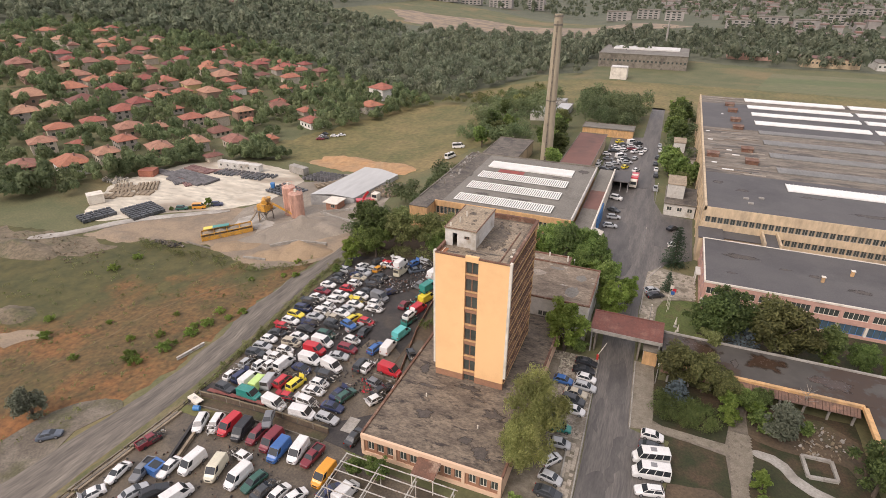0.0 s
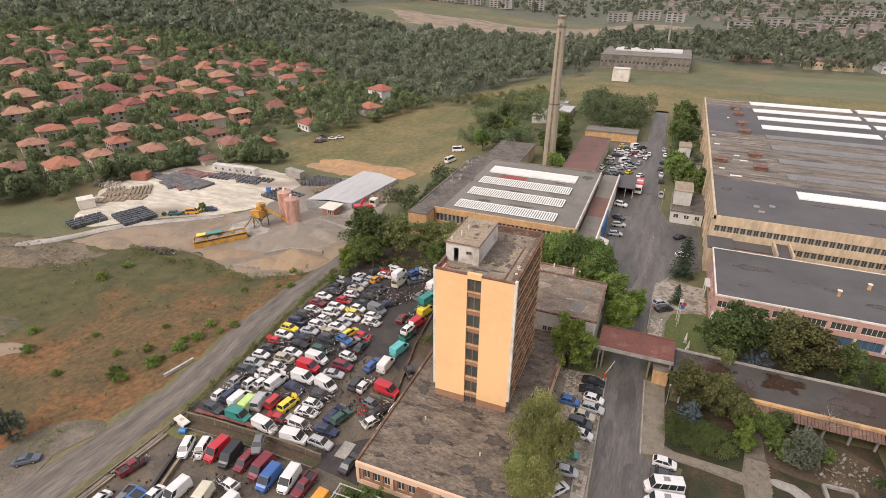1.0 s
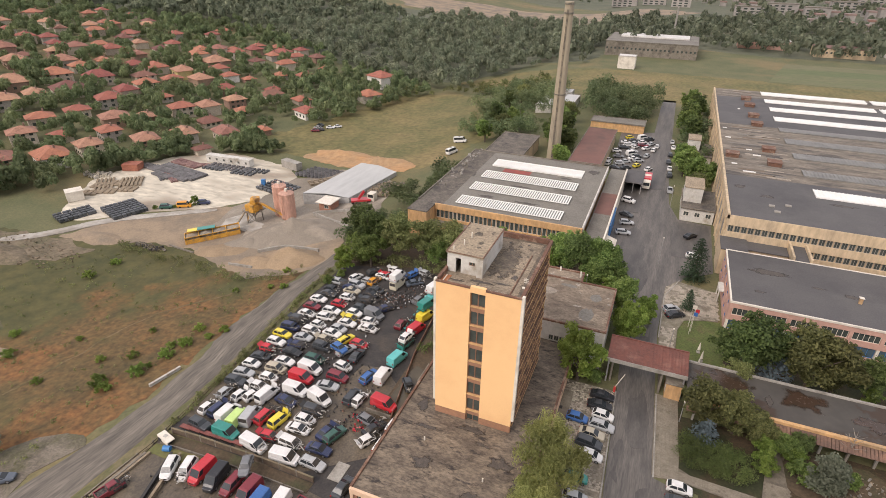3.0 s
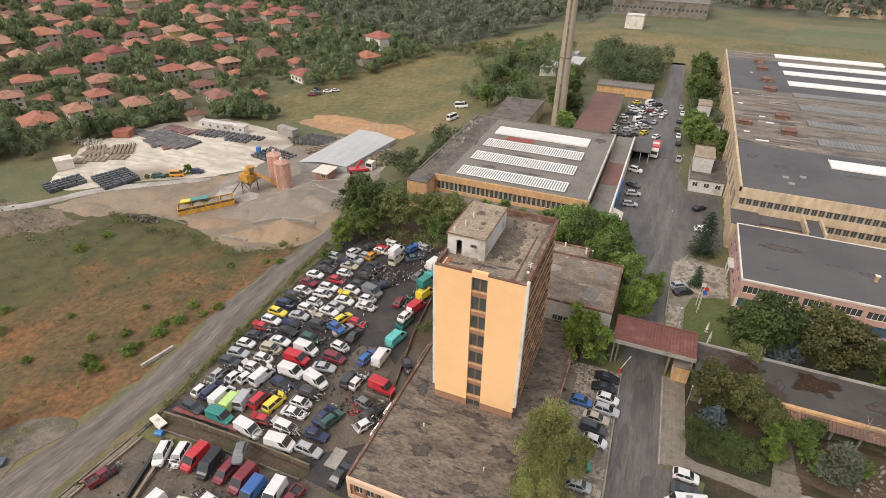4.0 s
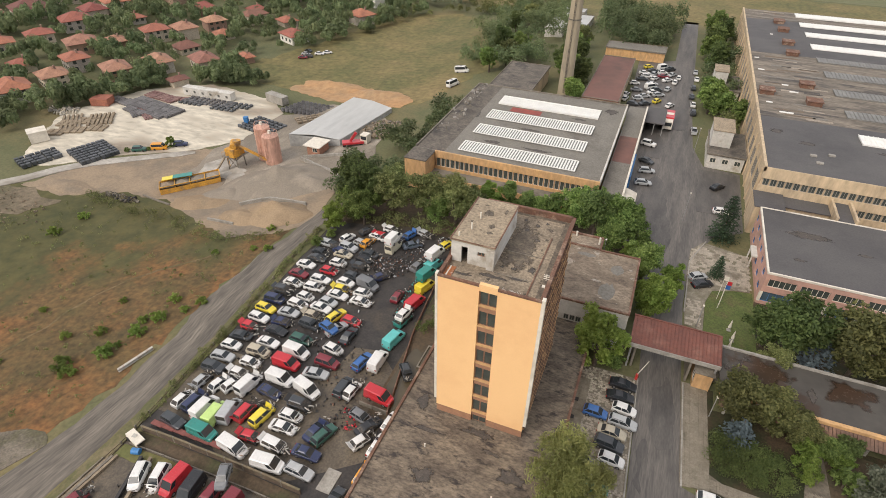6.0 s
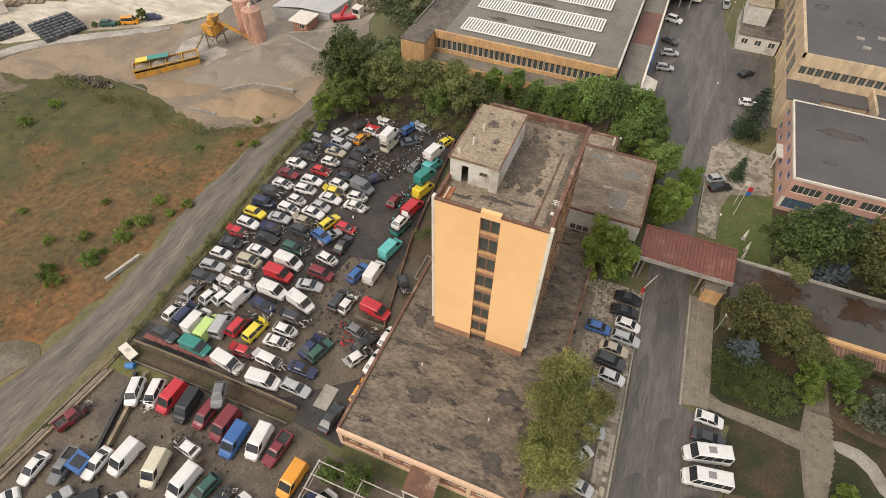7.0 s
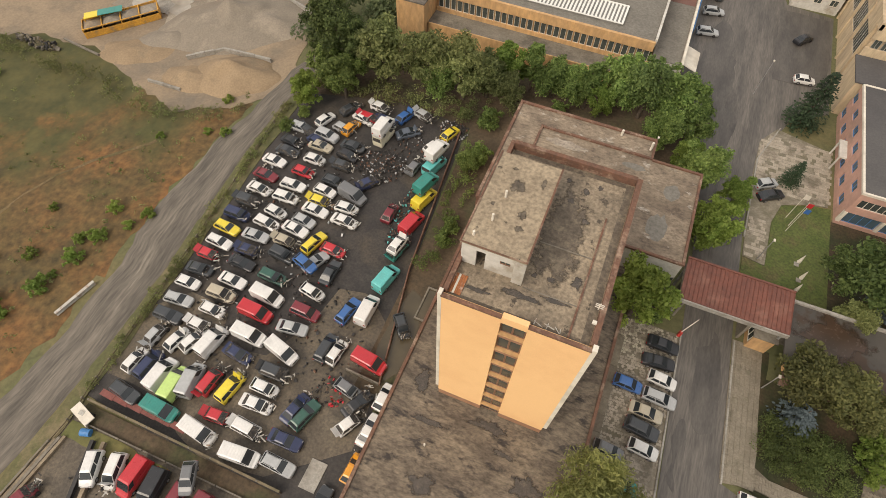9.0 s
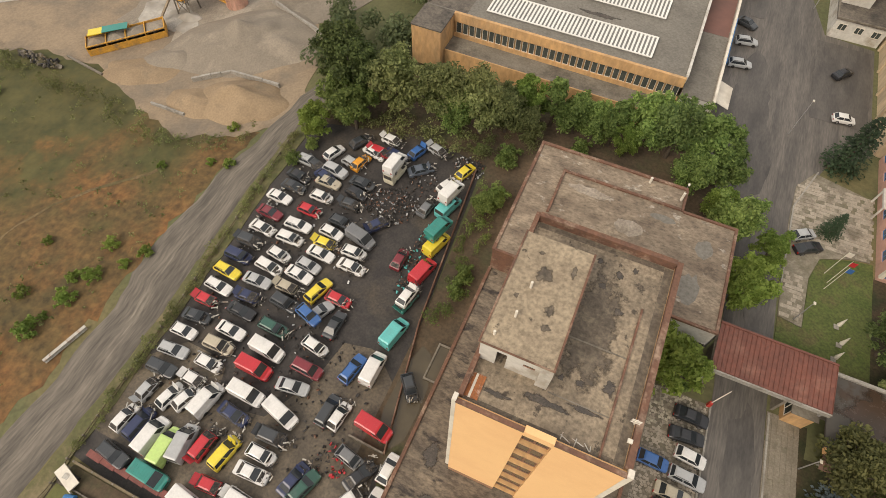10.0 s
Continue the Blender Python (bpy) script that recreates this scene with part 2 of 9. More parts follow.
ASPHALT2 = mat("dark_asphalt", (0.115, 0.104, 0.092), (0.075, 0.068, 0.062), 0.3, 0.55, stain=(0.058, 0.053, 0.049), stain_scale=0.2, stretch=(1.3, 0.35, 1), bump=0.2, bump_scale=3)
WALK = mat("old_walk_slabs", (0.235, 0.205, 0.155), (0.17, 0.146, 0.108), 0.7, 0.9, stain=(0.12, 0.104, 0.072), stain_scale=0.25, bump=0.4, bump_scale=4, vary=0.1)
PAVE = mat("paving", (0.235, 0.205, 0.158), (0.14, 0.121, 0.09), 0.8, 0.9, stain=(0.15, 0.13, 0.088), stain_scale=0.2, bump=0.4, bump_scale=4, vary=0.14)
CONC = mat("concrete", (0.36, 0.34, 0.3), (0.28, 0.26, 0.225), 0.4, 0.9, stain=(0.2, 0.18, 0.15), stain_scale=0.25, bump=0.3, bump_scale=4)
CONCD = mat("dirty_concrete", (0.22, 0.195, 0.155), (0.16, 0.14, 0.11), 0.4, 0.9, stain=(0.11, 0.095, 0.075), stain_scale=0.2, bump=0.4, bump_scale=3)
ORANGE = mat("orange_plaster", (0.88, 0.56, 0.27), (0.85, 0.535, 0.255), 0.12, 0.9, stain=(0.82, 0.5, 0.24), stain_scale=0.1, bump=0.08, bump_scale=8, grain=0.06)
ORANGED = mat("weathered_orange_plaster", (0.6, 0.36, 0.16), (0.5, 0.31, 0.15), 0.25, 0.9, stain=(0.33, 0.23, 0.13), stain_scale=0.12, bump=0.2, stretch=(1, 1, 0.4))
CREAM = mat("cream_plaster", (0.56, 0.435, 0.28), (0.48, 0.375, 0.25), 0.2, 0.9, stain=(0.33, 0.265, 0.185), stain_scale=0.1, bump=0.2, stretch=(1, 1, 0.3))
PEACH = mat("peach_plaster", (0.72, 0.5, 0.34), (0.66, 0.46, 0.31), 0.3, 0.9, bump=0.1, grain=0.1)
PINK = mat("pink_plaster", (0.55, 0.33, 0.26), (0.48, 0.29, 0.23), 0.25, 0.9, stain=(0.38, 0.25, 0.2), stain_scale=0.15, bump=0.15, grain=0.15)
PLINTH = mat("brick_red_plinth", (0.36, 0.19, 0.11), (0.29, 0.155, 0.095), 0.6, 0.85, bump=0.2, grain=0.2)
WHITE = mat("white_paint", (0.72, 0.67, 0.57), (0.64, 0.59, 0.5), 0.4, 0.8, stain=(0.5, 0.45, 0.37), stain_scale=0.3, bump=0.1, grain=0.15)
WHITEW = mat("white_wall", (0.6, 0.58, 0.53), (0.5, 0.48, 0.43), 0.3, 0.9, stain=(0.36, 0.32, 0.26), stain_scale=0.25, bump=0.2, grain=0.2)
ROOFOLD = mat("weathered_roof", (0.205, 0.165, 0.12), (0.11, 0.088, 0.067), 0.45, 0.9, stain=(0.048, 0.04, 0.035), stain_scale=0.5, stain_at=(0.56, 0.64), bump=0.6, stretch=(0.62, 1.3, 1), bump_scale=2.8, grain=0.8)
ROOFTOP = mat("tower_roof_felt", (0.36, 0.29, 0.2), (0.265, 0.21, 0.145), 0.35, 0.9, stain=(0.11, 0.088, 0.063), stain_scale=1.0, stain_at=(0.65, 0.69), bump=0.6, bump_scale=3.0, grain=0.6)
ROOFWET = mat("puddled_roof_felt", (0.325, 0.26, 0.182), (0.185, 0.148, 0.106), 0.3, 0.85, stain=(0.075, 0.06, 0.045), stain_scale=0.9, stain_at=(0.6, 0.65), bump=0.6, bump_scale=3.0, grain=0.7)
ROOFBACK = mat("bleached_roof", (0.29, 0.23, 0.165), (0.16, 0.122, 0.088), 0.35, 0.9, stain=(0.43, 0.385, 0.32), stain_scale=0.5, stain_at=(0.6, 0.68), bump=0.6, stretch=(0.7, 1.2, 1), bump_scale=2.8, grain=0.75)
ROOFPATCH = mat("patched_felt_roof", (0.165, 0.142, 0.115), (0.1, 0.087, 0.072), 0.35, 0.9, stain=(0.06, 0.054, 0.048), stain_scale=0.18, stain_at=(0.52, 0.64), bump=0.4, bump_scale=2, grain=0.55)
ROOFDARK = mat("bitumen_roof", (0.085, 0.08, 0.079), (0.105, 0.099, 0.095), 0.12, 0.75, stain=(0.07, 0.066, 0.066), stain_scale=0.05, stain_at=(0.5, 0.65), bump=0.15, bump_scale=3, grain=0.3)
ROOFHALL = mat("hall_roof_felt", (0.205, 0.19, 0.16), (0.165, 0.152, 0.128), 0.12, 0.85, stain=(0.125, 0.112, 0.094), stain_scale=0.09, stain_at=(0.56, 0.68), bump=0.2, bump_scale=2.5, grain=0.4)
ROOFBIG = mat("patched_hall_roof", (0.235, 0.2, 0.155), (0.125, 0.107, 0.087), 0.3, 0.9, stain=(0.085, 0.075, 0.066), stain_scale=0.12, stain_at=(0.54, 0.62), bump=0.5, stretch=(0.35, 1.4, 1), bump_scale=1.8, grain=0.6)
RUST = mat("rusty_coping", (0.19, 0.095, 0.06), (0.125, 0.068, 0.046), 0.6, 0.85, stain=(0.3, 0.21, 0.15), stain_scale=0.5, bump=0.4, bump_scale=4)
TAR = frayed(mat("tar_stain", (0.062, 0.053, 0.046), (0.09, 0.076, 0.063), 1.2, 0.7, stain=(0.13, 0.106, 0.082), stain_scale=1.4, stain_at=(0.58, 0.66), bump=0.3, grain=0.6))
FELTGREY = mat("grey_felt_patch", (0.21, 0.195, 0.165), (0.17, 0.155, 0.13), 0.4, 0.9, bump=0.3, grain=0.4)
FELTPALE = mat("bleached_felt_patch", (0.36, 0.31, 0.25), (0.26, 0.215, 0.165), 0.5, 0.9, bump=0.4, grain=0.5)
FELTBROWN = mat("brown_felt_patch", (0.17, 0.125, 0.085), (0.13, 0.095, 0.066), 0.4, 0.9, bump=0.4, grain=0.5)
SKYWHITE = mat("white_skylight_sheet", (0.8, 0.79, 0.74), (0.72, 0.71, 0.66), 0.4, 0.5, bump=0.1, grain=0.12)
RUSTY = mat("rust", (0.42, 0.16, 0.06), (0.24, 0.09, 0.04), 0.9, 0.9, stain=(0.62, 0.5, 0.4), stain_scale=0.9, bump=0.4)
REDROOF = mat("red_brown_sheet_roof", (0.175, 0.062, 0.041), (0.135, 0.05, 0.035), 0.3, 0.55, stain=(0.22, 0.1, 0.07), stain_scale=0.25, bump=0.1, grain=0.4)
REDFELT = mat("dull_red_roof", (0.19, 0.095, 0.075), (0.155, 0.08, 0.065), 0.15, 0.85, stain=(0.13, 0.075, 0.06), stain_scale=0.08, bump=0.1, grain=0.15)
GLASS = mat("window_glass", (0.05, 0.06, 0.055), (0.075, 0.085, 0.075), 0.7, 0.15, bump=0, grain=0)
GLASSB = mat("blue_window_glass", (0.06, 0.1, 0.13), (0.09, 0.13, 0.16), 0.5, 0.15, bump=0, grain=0)
SKYLIGHT = mat("skylight_sheet", (0.62, 0.6, 0.56), (0.54, 0.52, 0.47), 0.4, 0.5, bump=0.1, grain=0.15)
SKYLIGHTG = mat("dirty_skylight", (0.215, 0.21, 0.19), (0.155, 0.15, 0.138), 0.3, 0.5, bump=0.1, grain=0.2)
STEEL = mat("galvanised_steel", (0.42, 0.41, 0.4), (0.34, 0.33, 0.32), 0.5, 0.5, metal=0.4, bump=0.1, grain=0.15)
PALEROD = mat("weathered_white_steel", (0.5, 0.48, 0.43), (0.42, 0.4, 0.35), 1.5, 0.6, stain=(0.3, 0.2, 0.13), stain_scale=1.2, bump=0.1)
SHEDROOF = mat("grey_shed_roof", (0.5, 0.5, 0.48), (0.43, 0.43, 0.41), 0.1, 0.6, bump=0.1, stretch=(1, 0.2, 1), grain=0.15)
DARK = mat("dark_metal", (0.03, 0.028, 0.027), (0.045, 0.042, 0.04), 0.6, 0.7, bump=0.2)
WOOD = mat("old_wood", (0.3, 0.24, 0.165), (0.2, 0.155, 0.105), 0.6, 0.9, bump=0.3)
FENCEWOOD = mat("fence_boards", (0.2, 0.16, 0.1), (0.14, 0.11, 0.07), 0.4, 0.95, stain=(0.09, 0.095, 0.045), stain_scale=0.15, bump=0.3)
BARK = mat("bark", (0.12, 0.095, 0.07), (0.08, 0.062, 0.048), 1.0, 0.95, bump=0.5)
PALEBARK = mat("pale_bark", (0.33, 0.29, 0.24), (0.22, 0.19, 0.155), 1.0, 0.95, bump=0.5)
YELLOW = mat("machine_yellow", (0.62, 0.33, 0.05), (0.5, 0.25, 0.04), 0.5, 0.6, stain=(0.3, 0.2, 0.1), stain_scale=0.5, bump=0.1)
SILO = mat("salmon_silo_paint", (0.58, 0.345, 0.26), (0.5, 0.29, 0.215), 0.3, 0.6, stain=(0.4, 0.24, 0.18), stain_scale=0.3, bump=0.1, stretch=(1, 1, 0.3))
WATER = mat("stagnant_water", (0.1, 0.08, 0.048), (0.075, 0.06, 0.036), 0.3, 0.2, bump=0.02, grain=0)
BLUEP = mat("blue_sheet", (0.05, 0.2, 0.45), (0.04, 0.16, 0.38), 0.5, 0.5, bump=0.05)
LEAF = leafy("broad_leaves", (0.092, 0.143, 0.037), (0.252, 0.319, 0.092), 0.4)
LEAFD = leafy("dark_leaves", (0.064, 0.096, 0.03), (0.17, 0.212, 0.068), 0.4)
LEAFY = leafy("bright_leaves", (0.115, 0.175, 0.03), (0.25, 0.32, 0.075), 0.45)
LEAFO = leafy("olive_leaves", (0.106, 0.127, 0.044), (0.256, 0.27, 0.106), 0.4)
LEAFW = leafy("willow_leaves", (0.215, 0.235, 0.078), (0.45, 0.455, 0.175), 0.55)
LEAFS = leafy("silvery_leaves", (0.12, 0.14, 0.09), (0.2, 0.215, 0.15))
# Darker copy of the olive leaves, with garden shade in the colour.
LEAFG = leafy("shaded_olive_leaves", (0.07, 0.08, 0.028), (0.19, 0.19, 0.07), 0.4)
NEEDLE = leafy("dark_needles", (0.025, 0.045, 0.022), (0.045, 0.07, 0.034), 0.15)
BLUENEEDLE = leafy("blue_needles", (0.085, 0.115, 0.125), (0.14, 0.175, 0.19), 0.1)
# Village leaves lifted in tone to stand in for haze over the village.
LEAFV = leafy("hazed_village_leaves", (0.1, 0.135, 0.062), (0.195, 0.23, 0.11), 0.45)
# Woodland leaves made paler and greyer: distance haze put into the colour.
FARLEAF = leafy("hazed_woodland_leaves", (0.115, 0.14, 0.09), (0.26, 0.28, 0.185), 0.5)

# ---- building helpers ----


def part(name, bm, material, parent=None, label=""):
    """Links a bmesh, given in the world's places, as one mesh under its thing or part."""
    me = bpy.data.meshes.new(name)
    off = Vector((0, 0, 0))
    p = parent
    while p:
        off += p.location
        p = p.parent
    if off.length:
        bmesh.ops.translate(bm, vec=-off, verts=bm.verts)
    bmesh.ops.recalc_face_normals(bm, faces=bm.faces)
    bm.to_mesh(me)
    bm.free()
    me.materials.append(material)
    ob = new(name, me)
    if parent:
        ob.parent = parent
    if label:
        ob["label"] = label
    return ob


def share(name, me, at, parent, turn=0.0, scale=(1, 1, 1)):
    """One more object on a mesh that exists already, at a place in its parent."""
    ob = new(name, me)
    ob.parent = parent
    ob.location = at
    ob.rotation_euler = (0, 0, turn)
    ob.scale = scale
    return ob


def thing(name, at, label, category, group="", kind=""):
    e = new(name)
    e.location = at
    e.empty_display_size = 0.3
    return tagged(e, label, category, group, kind)


def box(bm, x0, x1, y0, y1, z0, z1):
    v = [bm.verts.new((x, y, z)) for z in (z0, z1) for y in (y0, y1) for x in (x0, x1)]
    for f in ((0, 2, 3, 1), (4, 5, 7, 6), (0, 1, 5, 4), (2, 6, 7, 3), (0, 4, 6, 2), (1, 3, 7, 5)):
        bm.faces.new([v[i] for i in f])
    return bm


def boxes(*rows):
    bm = bmesh.new()
    for r in rows:
        box(bm, *r)
    return bm


def bar(bm, a, b, w, h=None):
    """A straight bar of a rectangular section from a to b."""
    a, b = Vector(a), Vector(b)
    d = (b - a).normalized()
    s = d.cross(Vector((0, 0, 1)))
    s = s.normalized() if s.length > 0.01 else Vector((1, 0, 0))
    u = s.cross(d)
    h = h or w
    v = [bm.verts.new(p + s * i * w / 2 + u * j * h / 2) for p in (a, b) for i, j in ((-1, -1), (1, -1), (1, 1), (-1, 1))]
    for f in ((3, 2, 1, 0), (4, 5, 6, 7), (0, 1, 5, 4), (1, 2, 6, 5), (2, 3, 7, 6), (3, 0, 4, 7)):
        bm.faces.new([v[i] for i in f])
    return bm


def tube(bm, a, b, r0, r1=None, n=10):
    """A round, tapered tube with closed ends."""
    a, b = Vector(a), Vector(b)
    r1 = r0 if r1 is None else r1
    d = (b - a).normalized()
    s = d.orthogonal().normalized()
    u = d.cross(s)
    rings = []
    for p, r in ((a, r0), (b, r1)):
        rings.append([bm.verts.new(p + (s * math.cos(k * math.tau / n) + u * math.sin(k * math.tau / n)) * r) for k in range(n)])
    for k in range(n):
        bm.faces.new((rings[0][k], rings[0][(k + 1) % n], rings[1][(k + 1) % n], rings[1][k]))
    bm.faces.new(rings[0][::-1])
    bm.faces.new(rings[1])
    return bm


def prism(bm, poly, z0, z1):
    lo = [bm.verts.new((x, y, z0)) for x, y in poly]
    hi = [bm.verts.new((x, y, z1)) for x, y in poly]
    n = len(poly)
    for k in range(n):
        bm.faces.new((lo[k], lo[(k + 1) % n], hi[(k + 1) % n], hi[k]))
    bm.faces.new(lo[::-1])
    bm.faces.new(hi)
    return bm


def blot(x, y, w, d, z, seed):
    """A thin blotch lying on a roof, whose u runs from its middle to its rim."""
    bm = bmesh.new()
    uv = bm.loops.layers.uv.new()
    top = z + 0.006 + 0.0003 * (seed % 10)
    rings = []
    for r in (0.5, 1.0):
        ring = []
        for j in range(40):
            a = j * math.tau / 40
            q = 0.56 * r * (1 + 0.6 * noise.noise((1.5 * math.cos(a), 1.5 * math.sin(a), seed * 3.1)) + 0.2 * noise.noise((4 * math.cos(a), 4 * math.sin(a), seed * 1.7)))
            ring.append(bm.verts.new((x + w * q * math.cos(a), y + d * q * math.sin(a), top)))
        rings.append(ring)
    mid = bm.verts.new((x, y, top))
    out = {v: k for k, ring in zip((0.5, 1.0), rings) for v in ring}
    for j in range(40):
        k = (j + 1) % 40
        for f in ((mid, rings[0][j], rings[0][k]), (rings[0][j], rings[1][j], rings[1][k], rings[0][k])):
            for loop in bm.faces.new(f).loops:
                loop[uv].uv = (out.get(loop.vert, 0.0), 0.0)
    return bm


def from_arrays(name, verts, faces, material, parent=None, kind="", label="", category=""):
    me = bpy.data.meshes.new(name)
    if isinstance(faces, np.ndarray):
        n, k = faces.shape
        me.vertices.add(len(verts)), me.loops.add(n * k), me.polygons.add(n)
        me.vertices.foreach_set("co", np.asarray(verts, dtype=np.float32).ravel())
        me.loops.foreach_set("vertex_index", faces.astype(np.int32).ravel())
        me.polygons.foreach_set("loop_start", np.arange(n, dtype=np.int32) * k)
        me.update(calc_edges=True)
    else:
        me.from_pydata(verts, [], faces)
    me.materials.append(material)
    ob = new(name, me)
    if parent:
        ob.parent = parent
    return tagged(ob, label, category, "", kind)

# ---- ground: one sheet, level in the works, falling to the west, rising again beyond the village ----
GX = [-4500, -2500, -1400, -1000, -800, -700, -600, -500, -400, -300, -250, -200, -170, -150] + [-127 + 2.5 * k for k in range(35)] + [-36, -30, -24, -18, -12, -6, 0, 6, 12, 20, 30, 45, 60, 90, 130, 200, 300, 500, 900, 1500, 2500, 4500]


def hill(x):
    u = min(1, max(0, (-42 - x) / 85))
    return -0.02 - 8 * u * u * (3 - 2 * u) + min(60, 0.1 * max(0, -200 - x))


GZ = [hill(x) for x in GX]


def gz(x):
    return float(np.interp(x, GX, GZ))


GY = [-1500, -600, -300, -100] + [-50 + 15 * k for k in range(28)] + [420, 500, 600, 800, 1000, 1200, 1600, 2000, 3000, 4500]
gv = [(x, y, z) for x, z in zip(GX, GZ) for y in GY]
gf = [(i * len(GY) + j, (i + 1) * len(GY) + j, (i + 1) * len(GY) + j + 1, i * len(GY) + j + 1) for i in range(len(GX) - 1) for j in range(len(GY) - 1)]
from_arrays("ground", gv, gf, GRASS, None, "structure", "rough grassland of dull green and dry straw", "ground")


def smooth(poly, n=2):
    for _ in range(n):
        out = []
        for k, (x, y) in enumerate(poly):
            x1, y1 = poly[(k + 1) % len(poly)]
            out += [(0.75 * x + 0.25 * x1, 0.75 * y + 0.25 * y1), (0.25 * x + 0.75 * x1, 0.25 * y + 0.75 * y1)]
        poly = out
    return poly


def patch(name, poly, material, lift, label, category, rounded=0, thick=0.0, ragged=0.0):
    """A sheet laid on the ground, with a rim of some thickness where it has a kerb."""
    if rounded:
        poly = smooth(poly, rounded)
    if ragged:
        fine = []
        for k, (x, y) in enumerate(poly):
            x1, y1 = poly[(k + 1) % len(poly)]
            m = max(1, int(math.hypot(x1 - x, y1 - y) / max(1.5, ragged * 0.7)))
            fine += [(x + (x1 - x) * i / m, y + (y1 - y) * i / m) for i in range(m)]
        q = min(0.4, 0.6 / ragged)
        poly = [(x + ragged * noise.noise((x * q, y * q, 1)), y + ragged * noise.noise((x * q, y * q, 7))) for x, y in fine]
    bm = bmesh.new()
    vs = [bm.verts.new((x, y, 0)) for x, y in poly]
    bm.faces.new(vs)
    bm.normal_update()
    bmesh.ops.triangulate(bm, faces=bm.faces[:], ngon_method="EAR_CLIP")
    lo, hi = min(p[0] for p in poly), max(p[0] for p in poly)
    for x in GX:
        if lo < x < hi:
            bmesh.ops.bisect_plane(bm, geom=bm.verts[:] + bm.edges[:] + bm.faces[:], plane_co=(x, 0, 0), plane_no=(1, 0, 0))
    bmesh.ops.triangulate(bm, faces=bm.faces)
    for v in bm.verts:
        v.co.z = gz(v.co.x) + lift
    rim = [e for e in bm.edges if e.is_boundary]
    drop = bmesh.ops.extrude_edge_only(bm, edges=rim)
    for g in drop["geom"]:
        if isinstance(g, bmesh.types.BMVert):
            g.co.z -= lift + thick + 0.05
    return tagged(part(name, bm, material), label, category, "", "structure")


patch("field", [(-178, 93), (-158, 97), (-140, 99), (-128, 105), (-112, 108), (-103, 104), (-87, 98), (-74, 100), (-75.3, 78), (-74.8, 66), (-74.4, 56), (-76, 46), (-79, 34), (-100, 0), (-160, -20), (-260, 10), (-240, 80)], DRY, 0.02,
      "dry orange-brown grass field beside the dirt track", "field", ragged=1.5)
patch("rubble_ground", [(-170, 93), (-150, 97), (-140, 95), (-135, 96), (-138, 90), (-149, 84), (-165, 80), (-190, 76), (-190, 88)], RUBBLE, 0.07, "pale rubble and broken soil heaped at the field's edge", "rubble", 1, ragged=3)
patch("rubble_ground", [(-118, 59), (-113, 60), (-111, 57), (-114, 55), (-121, 52), (-124, 56)], SAND, 0.07, "small pale heap of bare soil in dry grass", "soil", 2, ragged=2.5)
patch("meadow", [(-165, 182), (-150, 228), (-140, 290), (-112, 300), (-82, 275), (-66, 215), (-78, 172), (-95, 168), (-120, 178)], MEADOW, 0.02, "green and straw meadow behind the yard", "meadow", ragged=3)
patch("far_meadow", [(-125, 330), (-90, 370), (10, 372), (150, 365), (160, 300), (95, 290), (-10, 296), (-60, 300)], MEADOW, 0.05, "pale dry meadow behind the works", "meadow", ragged=4)
patch("crop_field", [(44, 372), (230, 366), (420, 455), (60, 440)], CROP, 0.08, "level green field beyond the large hall", "field")
patch("bare_field", [(-396, 774), (-339, 690), (-259, 640), (-170, 610), (-112, 640), (-60, 720), (20, 800), (-60, 830), (-156, 790), (-250, 800)], SAND, 0.2, "pale bare fields far away", "field", ragged=15)
# Floor colour brightened so that it carries the distance haze.
HAZYFLOOR = mat("woodland_floor", (0.09, 0.1, 0.062), (0.12, 0.122, 0.076), 0.03, 0.95, stain=(0.13, 0.105, 0.06), stain_scale=0.012, stain_at=(0.6, 0.68), bump=0.3, bump_scale=0.3)
patch("woodland_floor", [(-330, 396), (-480, 340), (-520, 262), (-1400, 300), (-1700, 1500), (-420, 1300), (-430, 650), (-240, 645), (-120, 645), (-60, 560), (-62, 480), (-98, 384), (-122, 330), (-200, 340)], HAZYFLOOR, 0.04, "dark undergrowth beneath the hillside woods", "ground", ragged=6)
patch("woodland_floor", [(-95, 404), (-60, 396), (-54, 440), (8, 482), (60, 466), (420, 482), (1500, 800), (1500, 1900), (-380, 1900), (-420, 1000), (-100, 850), (-110, 640), (-72, 560)], HAZYFLOOR, 0.03, "dark hedges and gardens round the distant town", "ground", ragged=6)
patch("clay_bank", [(-134, 181), (-118, 190), (-92, 184), (-80, 176), (-84, 168), (-100, 172), (-120, 176)], CLAY, 0.1, "bank of orange clay behind the shed", "clay", 1, ragged=2)
patch("sand_yard", [(-152, 97), (-146, 112), (-126, 129), (-104, 142), (-84, 134), (-74, 117), (-70.5, 103), (-77, 98), (-86, 94.5), (-103, 101), (-112, 105), (-130, 103), (-140, 97)], SAND, 0.06, "sandy ground of the concrete works", "ground", ragged=1.5)
patch("gravel_yard", [(-126, 129), (-118, 139), (-119, 160), (-112, 172), (-98, 170), (-80, 160), (-76, 140), (-80, 122), (-92, 112), (-105, 118), (-112, 116)], GRAVEL, 0.1, "grey gravel ground round the mixing plant", "ground", 1, ragged=6)
patch("yard_slab", [(-163, 105), (-167.5, 110), (-180, 130), (-179.5, 139), (-174, 159), (-156.5, 172), (-128, 168), (-119, 160), (-118, 139), (-126, 129), (-143, 118), (-154, 107)], SLAB, 0.14, "large pale concrete yard slab, worn and dusty", "slab", ragged=0.8)
